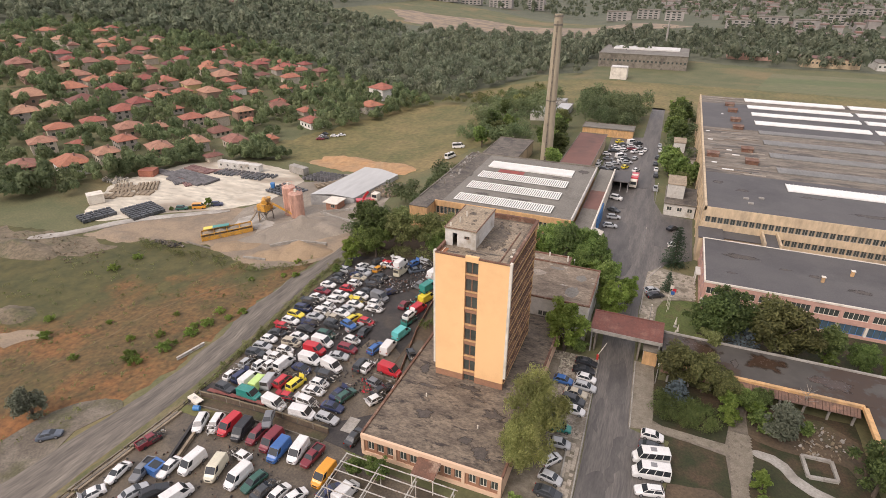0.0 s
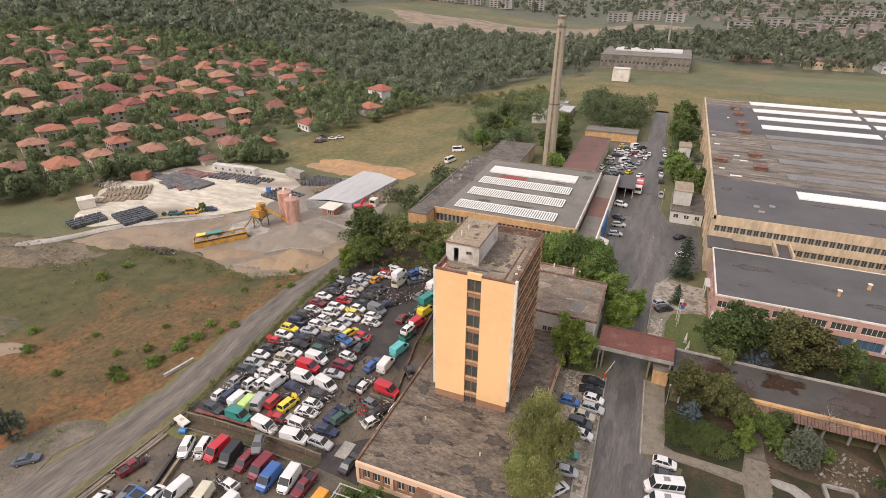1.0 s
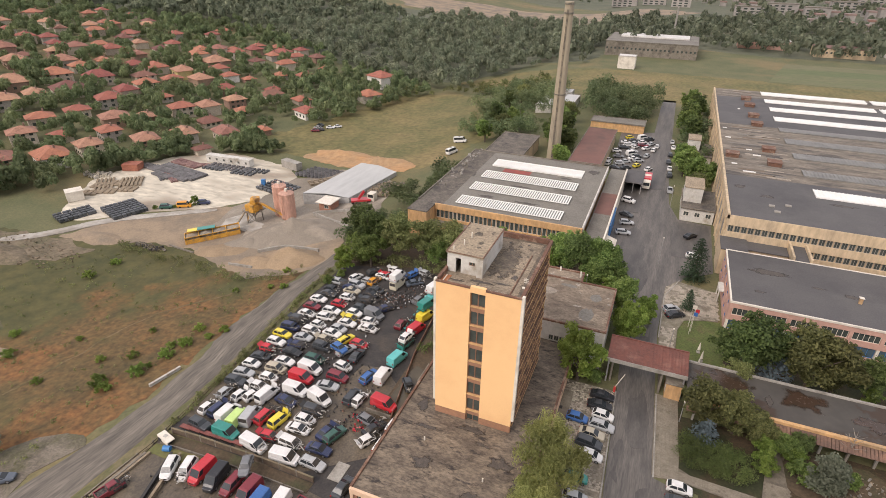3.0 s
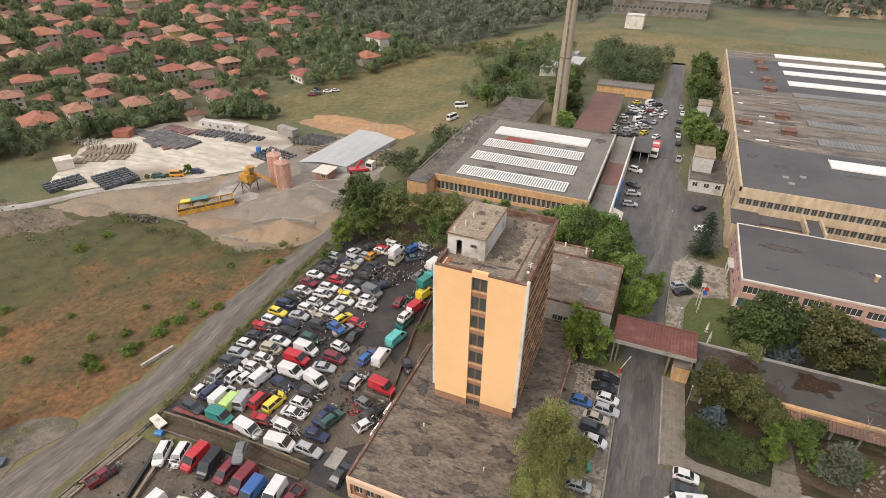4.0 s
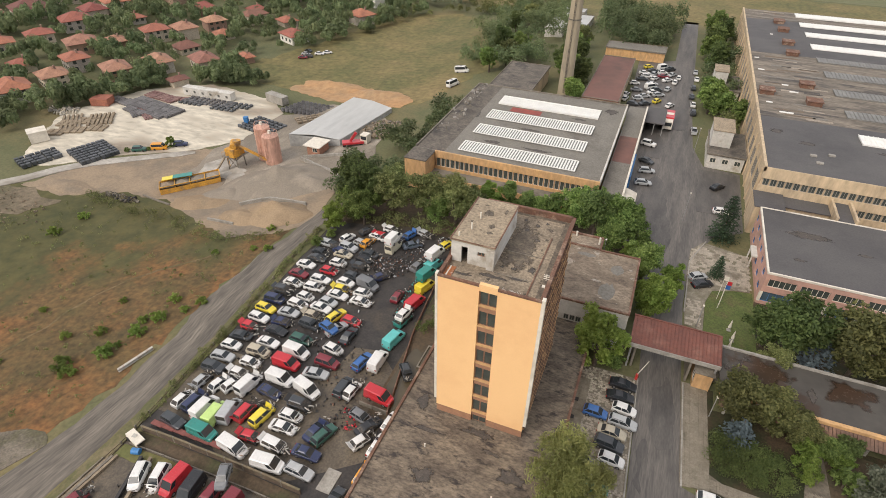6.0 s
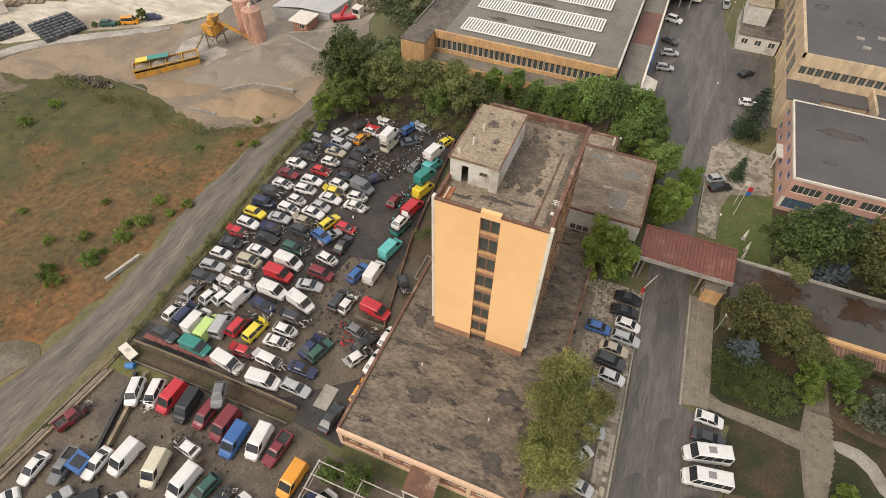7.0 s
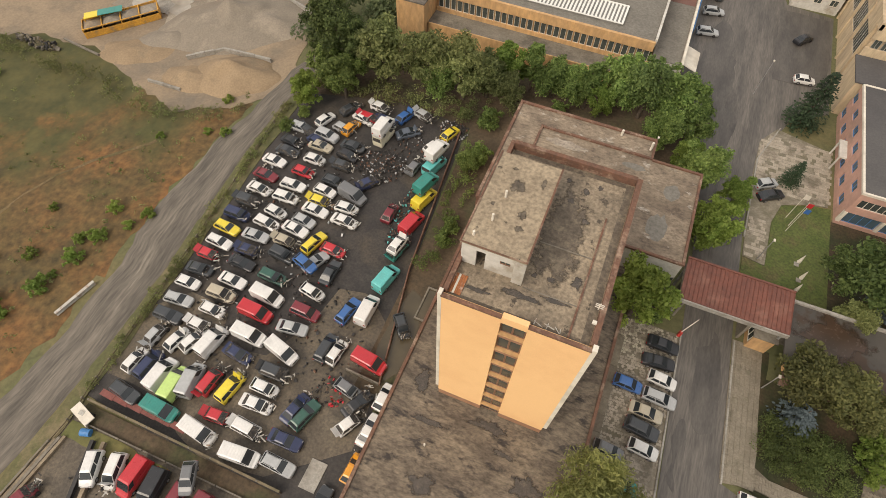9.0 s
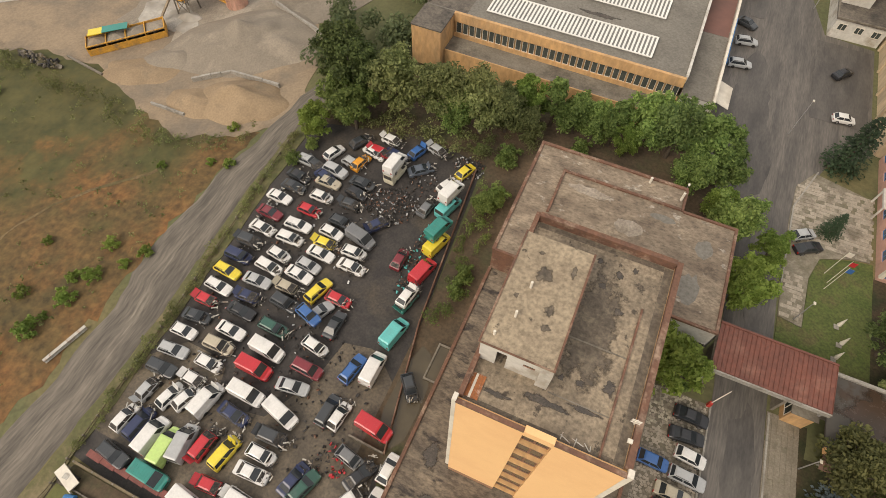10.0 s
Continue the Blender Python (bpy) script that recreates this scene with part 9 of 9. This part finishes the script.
for sx in (-1, 1):
    part("brace", bar(bmesh.new(), (px - 1.6 * sx, py - 1.5, pz + 0.3), (px + 1.3 * sx, py - 1.4, pz + 3.5), 0.12), CONCD, plantm)
part("weigh_hopper", tube(bmesh.new(), (px + 0.6, py + 0.8, pz + 5.6), (px + 0.6, py + 0.8, pz + 7.4), 0.6, 1.0, 10), YELLOW, plantm)
part("ladder", boxes((px - 2.5, px - 2.42, py - 0.7, py - 0.6, pz, pz + 4.6), (px - 2.5, px - 2.42, py - 0.2, py - 0.1, pz, pz + 4.6)), YELLOW, plantm)
part("cabin", boxes((px + 0.2, px + 1.6, py - 2.4, py - 1.62, pz + 4.0, pz + 6.2)), YELLOW, plantm)
part("conveyor", bar(bmesh.new(), (px + 1.4, py + 0.5, pz + 6.2), (px + 8.2, py + 3.4, pz + 1.6), 0.7, 0.4), YELLOW, plantm, "sloping yellow conveyor")
part("chute", bar(bmesh.new(), (px - 1.6, py - 0.5, pz + 4.5), (px - 3.0, py - 4.5, pz + 0.6), 0.5, 0.25), WOOD, plantm)
part("skip_rail", bar(bmesh.new(), (px, py + 1.5, pz + 6.4), (px - 8, py + 12, pz + 1.0), 0.35, 0.25), CONC, plantm)
heap("cement_heap", "pale spilt cement below the mixing plant", px + 1.2, py - 1.8, 2.6, 1.8, 1.0, PALEDUST, 17, 14)
part("apron", boxes((px - 1.0, px + 3.0, py - 6.5, py - 3.0, pz + 0.02, pz + 0.25)), CONC, plantm)
ha, hb = Vector((-115.9, 106.3, 0)), Vector((-106.0, 116.0, 0))
hop = thing("aggregate_hopper", (-111, 111, gz(-111)), "row of orange steel aggregate bins filled with gravel", "hopper")
hd = (hb - ha) / 4
hn = Vector((-hd.y, hd.x, 0)).normalized() * 3.4
for k in range(5):
    p = ha + hd * k
    part("divider", bar(bmesh.new(), p + Vector((0, 0, gz(p.x) + 1.0)), p + hn + Vector((0, 0, gz(p.x) + 1.0)), 0.16, 2.0), YELLOW, hop)
    if k < 4:
        q = ha + hd * (k + 1)
        part("front_plate", bar(bmesh.new(), p + Vector((0, 0, gz(p.x) + 0.7)), q + Vector((0, 0, gz(q.x) + 0.7)), 0.12, 1.2), YELLOW, hop)
        part("back_plate", bar(bmesh.new(), p + hn + Vector((0, 0, gz(p.x) + 1.0)), q + hn + Vector((0, 0, gz(q.x) + 1.0)), 0.12, 1.9), YELLOW, hop)
        part("rail", bar(bmesh.new(), p + Vector((0, 0, gz(p.x) + 1.95)), q + Vector((0, 0, gz(q.x) + 1.95)), 0.16, 0.16), YELLOW, hop)
        c = (p + q + hn) / 2
        bm = bmesh.new()
        t = bm.verts.new(c + Vector((0, 0, gz(c.x) + 2.35)))
        base = [bm.verts.new(v + Vector((0, 0, gz(v.x) + 1.75))) for v in (p + hd * 0.03, q - hd * 0.03, q + hn - hd * 0.03, p + hn + hd * 0.03)]
        for i in range(4):
            bm.faces.new((base[i], base[(i + 1) % 4], t))
        part("fill", bm, GRAVEL if k else SAND, hop)
sheet = thing("loader_roof", (-113.5, 111.5, gz(-113)), "green and yellow sheet roof over the first bin", "roof")
part("green_sheet", bar(bmesh.new(), (-115.5, 110.6, gz(-115) + 2.9), (-112.0, 113.4, gz(-112) + 2.9), 1.8, 0.1), PM["teal"], sheet)
part("yellow_sheet", bar(bmesh.new(), (-117.4, 109.0, gz(-117) + 2.8), (-115.5, 110.6, gz(-115) + 2.8), 1.8, 0.1), PM["yellow"], sheet)
for x, y in ((-117.2, 108.6), (-112.2, 113.8), (-115, 111.8)):
    part("post", bar(bmesh.new(), (x, y, gz(x)), (x, y, gz(x) + 2.85), 0.14), YELLOW, sheet)
lorry = thing("crane_lorry", (-82.6, 142, gz(-82.6)), "red and white lorry with a folded crane", "lorry")
z = gz(-82.6)
part("cab", boxes((-81.4, -79.4, 142.6, 144.8, z + 0.6, z + 2.9)), WHITE, lorry)
part("windscreen", boxes((-81.2, -79.6, 142.52, 142.598, z + 1.7, z + 2.6)), CARGLASS, lorry)
part("bed", bar(bmesh.new(), (-85.4, 140.0, z + 1.0), (-80.8, 143.2, z + 1.0), 2.2, 0.5), PM["red"], lorry)
part("crane", bar(bmesh.new(), (-83.6, 141.2, z + 1.4), (-82.2, 142.2, z + 3.6), 0.6, 0.6), PM["red"], lorry)
for x, y in ((-84.6, 139.6), (-85.3, 141.4), (-80.9, 142.0), (-81.7, 144.3)):
    w = share("wheel", WHEEL, Vector((x, y, z + 0.45)) - lorry.location, lorry, 0.6, (1.5, 1.5, 1.5))
    share("rim", RIMM, (0, 0, 0), w)


def container(name, label, x, y, l, w, h, turn, material, wins=0):
    e = thing(name, (0, 0, 0), label, "container")
    part("shell", boxes((-l / 2, l / 2, -w / 2, w / 2, 0.1, h)), material, e)
    part("roof", boxes((-l / 2 - 0.06, l / 2 + 0.06, -w / 2 - 0.06, w / 2 + 0.06, h, h + 0.14)), material, e)
    for k in range(wins):
        window(e, (-l / 2 + (k + 0.5) * l / wins, -w / 2 - 0.04, 1.1), 0.8, 0.8, "s", 1, GREYFRAME, GLASS)
    for s in (-1, 1):
        part("skid", boxes((-l / 2, l / 2, s * w * 0.4 - 0.1, s * w * 0.4 + 0.1, -0.15, 0.1)), DARK, e)
    e.matrix_basis = pose(x, y, gz(x) + 0.16, 0, 0, turn)
    return e


for k in range(3):
    container("site_container", "white site office container in a row", -155.6 + 6.3 * k, 161.6 + 0.3 * k, 6.1, 2.6, 2.6, 4, WHITEW, 2)
container("site_container", "pale grey container with a rusty roof", -126, 167, 8, 2.6, 2.6, -14, CONC)
container("site_container", "white tent-roofed store at the yard's edge", -170.2, 116.5, 4.6, 4.0, 3.0, 60, WHITE)
container("site_toilet", "small blue plastic site toilet cabin", -123.8, 148.5, 1.2, 1.2, 2.4, 20, BLUEP)
container("tool_shed", "small red-roofed tool shed behind the yard", -176.2, 143.4, 5.6, 4.4, 2.2, 20, TILES["r"])


def stack(name, label, x, y, turn, rows, cols, piece, gap, material, layers=1):
    """A stack of like pieces laid side by side."""
    e = thing(name, (0, 0, 0), label, "stack", "stacked building goods")
    bm = boxes((-piece[0] / 2, piece[0] / 2, -piece[1] / 2, piece[1] / 2, 0, piece[2]))
    bmesh.ops.bevel(bm, geom=bm.edges[:], offset=min(piece) * 0.12, segments=1, affect="EDGES")
    me = bpy.data.meshes.new("piece")
    bm.to_mesh(me), bm.free()
    me.materials.append(material)
    rng = random.Random(int(x * 10 + y))
    for i in range(rows):
        for j in range(cols):
            for k in range(layers):
                share("piece", me, ((i - rows / 2) * gap[0] + rng.uniform(-0.1, 0.1), (j - cols / 2) * gap[1] + rng.uniform(-0.05, 0.05), k * piece[2]), e, rng.uniform(-0.04, 0.04))
    e.matrix_basis = pose(x, y, gz(x) + 0.15, 0, 0, turn)
    return e


GREYSTONE = mat("grey_block", (0.16, 0.155, 0.155), (0.11, 0.105, 0.105), 0.8, 0.9, bump=0.3, vary=0.2)
REDSTONE = mat("red_block", (0.24, 0.14, 0.125), (0.18, 0.11, 0.1), 0.8, 0.9, bump=0.3, vary=0.2)
BLACKSTONE = mat("dark_wrapped_pallet", (0.06, 0.065, 0.07), (0.09, 0.095, 0.1), 0.8, 0.5, bump=0.3, vary=0.3)
stack("block_stack", "long low stack of grey concrete goods", -157, 147.6, -10, 6, 9, (3.4, 0.6, 0.8), (3.6, 0.75), GREYSTONE)
stack("block_stack", "flat stack of dull red paving goods", -158.5, 143.3, -32, 5, 3, (3.0, 0.6, 0.5), (3.2, 0.8), REDSTONE)
stack("block_stack", "flat stack of dull red paving goods", -161.6, 155.5, -8, 5, 5, (2.4, 0.7, 0.6), (2.7, 0.95), REDSTONE)
stack("block_stack", "low stack of pale grey kerb stones", -163.5, 143, -34, 5, 2, (3.0, 0.6, 0.5), (3.2, 0.8), GREYSTONE)
stack("plank_stack", "low stack of weathered brown boards", -171, 128, -45, 3, 5, (3.4, 0.7, 0.5), (3.7, 1.2), WOOD)
stack("plank_stack", "low stack of weathered brown boards", -164.5, 132.5, -50, 2, 6, (4.0, 0.8, 0.6), (4.4, 1.2), WOOD)
for k, (x, y, n) in enumerate(((-170, 147.4, 5), (-164.5, 146.6, 6), (-159.5, 142.4, 4), (-152.5, 143.2, 5))):
    stack("block_stack", "long bundle of grey concrete posts on the slab", x, y, -8 - k, 2, n, (4.4, 0.5, 0.7), (4.7, 0.72), GREYSTONE)
for x, y, a in ((-172.5, 128.5, 22), (-168.6, 132.2, 20), (-166, 126, 24), (-161.5, 129.5, 20), (-170, 122.6, 25)):
    stack("block_stack", "weathered brown timber pallets laid on the slab", x, y, a, 3, 4, (1.5, 0.9, 0.45), (1.75, 1.05), WOOD)
for x, y, a in ((-150, 156.2, 3), (-137.5, 156.4, 5), (-134.5, 160.0, 5)):
    stack("block_stack", "scattered dark blocks on the yard slab", x, y, a, 5, 3, (1.1, 0.8, 0.6), (1.8, 1.3), BLACKSTONE)
stack("block_stack", "flat row of dull red paving goods", -160, 156.2, 12, 6, 3, (2.2, 0.6, 0.5), (2.4, 0.9), REDSTONE)
junk("rubble_heap", "pale broken concrete heaped behind the slab", -183, 134.5, 5.5, 3.4, 160, 31, 0.5, [CONC, SLAB], (0.3, 1.0))
for x0, x1, y0, y1, h in ((-59, -52, 254, 282, 3.2), (-50, -44, 256, 280, 2.8), (-58.5, -49, 285, 292, 3)):
    plain_block("field_shed", x0, x1, y0, y1, h, WHITEW, SHEDROOF, "low pale shed with a grey roof behind the works", 0.2, False)
stack("pallet_row", "rows of dark wrapped pallets side by side", -160.2, 109, 70, 8, 4, (1.1, 1.0, 1.1), (1.25, 1.7), BLACKSTONE)
stack("pallet_row", "rows of dark wrapped pallets side by side", -150, 117.2, 70, 8, 7, (1.1, 1.0, 1.1), (1.25, 1.6), BLACKSTONE)
stack("block_stack", "scattered grey blocks on the yard slab", -145, 158.6, 3, 9, 4, (1.2, 0.8, 0.6), (2.0, 1.3), GREYSTONE)
stack("block_stack", "dark stacked goods beside the gravel", -117, 149, -12, 7, 6, (1.4, 0.9, 0.8), (1.8, 1.5), BLACKSTONE)
stack("block_stack", "low brown stacked goods beside the shed", -107.5, 158.5, 50, 5, 3, (1.3, 0.9, 0.6), (1.7, 1.5), WOOD)
ringm = bpy.data.meshes.new("ring")
bm = bmesh.new()
n = 14
rg = [[bm.verts.new((r * math.cos(k * math.tau / n), r * math.sin(k * math.tau / n), z)) for k in range(n)] for r, z in ((0.62, 0), (0.62, 0.9), (0.42, 0.9), (0.42, 0.0))]
for a, b in zip(rg, rg[1:] + rg[:1]):
    for k in range(n):
        bm.faces.new((a[k], a[(k + 1) % n], b[(k + 1) % n], b[k]))
bm.to_mesh(ringm), bm.free()
ringm.materials.append(GREYSTONE)
rings = thing("shaft_rings", (-114.2, 164.8, gz(-114.2) + 0.12), "rows of dark concrete shaft rings", "rings")
for i in range(8):
    for j in range(6):
        share("ring", ringm, ((i - 3.5) * 1.55 + 0.5 * j, (j - 2.5) * 1.5, -(i - 3.5) * 0.0), rings)
for x, y, k, c in ((-139.5, 122.6, "suv", "green"), (-135.3, 125.6, "van", "orange"), (-131.6, 129.6, "suv", "navy")):
    car(x, y, 30, k, c)
plant("brightshrub", -133.2, 127.8, 0.9)
plant("shrub", -142, 121, 0.6), plant("shrub", -146, 118.5, 0.5, 30), plant("shrub", -137.6, 124, 0.5, 80)
# white bus and lorry at the meadow's edge
car(-73.8, 191, 70, "minibus", "white"), car(-76, 205.5, 5, "minibus", "white")

# red and white fire lorry on the works road
fl = thing("lorry", (-6.6, 180, 0), "red and white box lorry parked on the road", "lorry")
part("box", boxes((-7.8, -5.5, 178, 183.5, 0.9, 3.1)), PM["red"], fl)
part("roof_panel", boxes((-7.6, -5.7, 180, 181.5, 3.1, 3.18)), WHITE, fl)
part("cab", boxes((-7.7, -5.6, 175.8, 177.95, 0.6, 2.7)), WHITE, fl)
part("windscreen", boxes((-7.5, -5.8, 175.72, 175.798, 1.5, 2.4)), CARGLASS, fl)
for x in (-7.6, -5.7):
    for y in (176.8, 182):
        w = share("wheel", WHEEL, Vector((x, y, 0.45)) - fl.location, fl, math.pi / 2, (1.5, 1.5, 1.5))
        share("rim", RIMM, (0, 0, 0), w)

# ---- small things round the gate and lawn ----
for x, y in ((8.0, 100.3), (8.4, 97.9), (7.9, 95.8)):
    e = thing("parasol", (x, y, 0.1), "folded white parasol on a pole", "parasol", "folded parasols")
    part("pole", tube(bmesh.new(), (x, y, 0.1), (x, y, 2.3), 0.04), STEEL, e)
    part("canopy", tube(bmesh.new(), (x, y, 0.7), (x, y, 2.2), 0.26, 0.05, 9), WHITE, e)
    part("foot", boxes((x - 0.3, x + 0.3, y - 0.3, y + 0.3, 0.1, 0.2)), CONC, e)
for x, y, m, lab in ((6.2, 107.6, WHITE, "white flag"), (6.6, 106.3, PM["red"], "red flag"), (6.3, 105.2, PM["blue"], "blue flag")):
    e = thing("flagpole", (x, y, 0.1), "slim pole with a " + lab + " on the lawn", "flagpole", "flagpoles")
    part("pole", tube(bmesh.new(), (x, y, 0.1), (x, y, 5.2), 0.05, 0.03), WHITE, e)
    part("flag", boxes((x, x + 0.7, y - 0.02, y + 0.02, 4.2, 5.0)), m, e)
for x, y, h in ((3.2, 99.2, 4.5), (5.4, 81.6, 4.0), (-13.4, 109.0, 6.0), (-0.4, 131, 6.5), (0.6, 165, 6.5)):
    e = thing("street_lamp", (x, y, 0), "slim grey lamp post with a white head", "street lamp", "street lamps")
    part("pole", tube(bmesh.new(), (x, y, 0), (x, y, h), 0.07, 0.05), STEEL, e)
    part("head", boxes((x - 0.12, x + 0.12, y - 0.28, y + 0.1, h, h + 0.12)), WHITE, e)
dead = thing("dead_tree", (26.6, 82.0, 0), "bare pale dead tree in the garden", "tree")
rngd = random.Random(3)
part("trunk", tube(bmesh.new(), (26.6, 82, 0), (26.6, 82, 4.0), 0.14, 0.07), PALEBARK, dead)
for k in range(16):
    a, z = k * 2.4, 2.0 + k * 0.2
    l = 1.9 - 0.07 * k
    part("branch", tube(bmesh.new(), (26.6, 82, z), (26.6 + l * math.cos(a), 82 + l * math.sin(a), z + 1.2), 0.05, 0.012, 5), PALEBARK, dead)
dump = thing("bin", (3.3, 86.6, 0.12), "small purple-blue waste bin by the gate", "bin")
part("tub", tube(bmesh.new(), (3.3, 86.6, 0.12), (3.3, 86.6, 1.2), 0.3, 0.38, 10), PM["navy"], dump)

# ---- kerbs and paths ----
kerb = tagged(new("kerb"), "pale worn concrete kerb along the works road", "kerb", "", "structure")
for a, b in (((2.45, 69.4), (1.85, 86.3)), ((-3.15, 44), (-4.15, 84.5)), ((1.55, 117), (1.25, 102)), ((4.2, 124.7), (1.55, 117)), ((-4.7, 44), (-5.6, 63.4))):
    n = int(math.dist(a, b) / 1.0)
    for k in range(n):
        p, q = [(a[0] + (b[0] - a[0]) * u / n, a[1] + (b[1] - a[1]) * u / n, 0.14) for u in (k, k + 0.97)]
        part("kerb_stone", bar(bmesh.new(), p, q, 0.18, 0.22), CONC, kerb)
patch("garden_path", [(4.75, 73.4), (5.6, 72.4), (7.2, 71.6), (10.6, 71.2), (15.6, 71.2), (16.2, 75.0), (17.2, 81.5), (18.8, 81.5), (18.9, 75.0), (19.2, 69.5), (18.2, 64), (18.2, 40), (16.2, 40), (16.0, 63.7), (15.6, 69.1), (10.7, 69.8), (7.6, 70.0), (4.75, 70.2)], PAVE, 0.13, "pale paved garden path", "path")
patch("garden_path", [(19, 72), (23, 71.6), (25, 68), (31, 66), (36, 62), (35, 60.5), (30, 64.4), (24, 66.6), (22, 70), (19, 70.6)], CONC, 0.13, "trodden pale path in the garden", "path", 1)


# ---- paving stones: the nearest as pieces, the rest joined ----
stone_rng = random.Random(11)
bm = boxes((-0.27, 0.27, -0.27, 0.27, 0, 0.05))
bmesh.ops.bevel(bm, geom=[e for e in bm.edges if e.verts[0].co.z > 0.01 and e.verts[1].co.z > 0.01], offset=0.03, segments=1, affect="EDGES")
STONE = bpy.data.meshes.new("paving_stone")
bm.to_mesh(STONE), bm.free()
PALESTONE = mat("pale_paving_stone", (0.46, 0.41, 0.325), (0.35, 0.31, 0.24), 0.9, 0.9, stain=(0.2, 0.175, 0.13), stain_scale=0.25, bump=0.4, bump_scale=5, vary=0.25)
STONE.materials.append(PALESTONE)
car_park = bpy.data.objects["parking_paving"]
walkway = bpy.data.objects["pavement"]
# Browner than the pale stone, and darkened further for tree shade above.
DULLSTONE = mat("dull_shaded_paving_stone", (0.25, 0.218, 0.166), (0.19, 0.164, 0.123), 0.7, 0.9, stain=(0.13, 0.113, 0.08), stain_scale=0.3, stain_at=(0.55, 0.68), bump=0.4, bump_scale=5)
count, rest = 0, {True: ([], []), False: ([], [])}


def stone(owner, x, y, z, s, turn, gone, pale=True):
    global count
    if stone_rng.random() < gone:
        return
    z += stone_rng.uniform(-0.012, 0.02)
    rest_v, rest_f = rest[pale]
    if pale and count < 200:
        count += 1
        share("paving_stone", STONE, (x, y, z), owner, turn, (s, s, 1))
    else:
        b = len(rest_v)
        c, d = math.cos(turn) * 0.26 * s, math.sin(turn) * 0.26 * s
        for k in (z - 0.03, z + 0.05):
            rest_v.extend([(x - c + d, y - d - c, k), (x + c + d, y + d - c, k), (x + c - d, y + d + c, k), (x - c - d, y - d + c, k)])
        rest_f.extend([(b + 4, b + 5, b + 6, b + 7), (b, b + 1, b + 5, b + 4), (b + 1, b + 2, b + 6, b + 5), (b + 2, b + 3, b + 7, b + 6), (b + 3, b, b + 4, b + 7)])


for j in range(56):
    for i in range(22):
        x, y = -11.7 + i * 0.36 + 0.18 * (j % 2) + stone_rng.uniform(-0.05, 0.05), 84.2 - j * 0.36 + stone_rng.uniform(-0.05, 0.05)
        edge = -4.15 + (84.5 - y) * 0.03
        if x < edge - 0.25 and y > 64.2:
            stone(car_park, x, y, 0.06, stone_rng.uniform(0.5, 0.68), stone_rng.uniform(-0.7, 0.7), 0.22)
for j in range(62):
    for i in range(2 if j > 25 else 3):
        x, y = -5.2 + i * 0.56, 63 - j * 0.56
        stone(car_park, x, y, 0.08, 1.0, stone_rng.uniform(-0.12, 0.12), 0.25)
for j in range(30):
    for i in range(6):
        x, y = 2.5 + i * 0.57 - j * 0.02, 70.2 + j * 0.55
        if x < 4.9 + (86.4 - y) * 0.04:
            stone(walkway, x, y, 0.1, 1.05, 0.0, 0.03, False)
for j in range(40):
    for i in range(18):
        x, y = 1.8 + i * 0.56 + 0.2 * (j % 2), 99.4 + j * 0.62
        inside = (x < 4.0 and y < 106) or (y > 111.8 and x > 1.6 + max(0, (y - 120.5)) * 0.6 and y < 122.4)
        if inside:
            stone(walkway, x, y, 0.1, 1.05, stone_rng.uniform(-0.1, 0.1), 0.25)
for j in range(112):
    for i in range(10):
        x, y = 16.1 + i * 0.33 + 0.16 * (j % 2), 41 + j * 0.3
        if 16.1 < x < (18.1 if y < 64 else min(19.2, 18.1 + (y - 64) * 0.2)):
            stone(walkway, x, y, 0.11, 0.56, 0.78, 0.03, False)
for j in range(36):
    for i in range(5):
        stone(walkway, 5.0 + j * 0.31, 70.35 + i * 0.31 - 0.012 * j, 0.11, 0.56, 0.0, 0.03, False)
from_arrays("paving_rest", *rest[True], PALESTONE, car_park, "stuff")
from_arrays("paving_rest", *rest[False], DULLSTONE, walkway, "stuff")

# ---- the plan's units become metres ----
for ob in [o for o in scene.objects if o.parent is None and o.type in {"MESH", "EMPTY"}]:
    ob.matrix_basis = Matrix.Scale(UNIT, 4) @ ob.matrix_basis
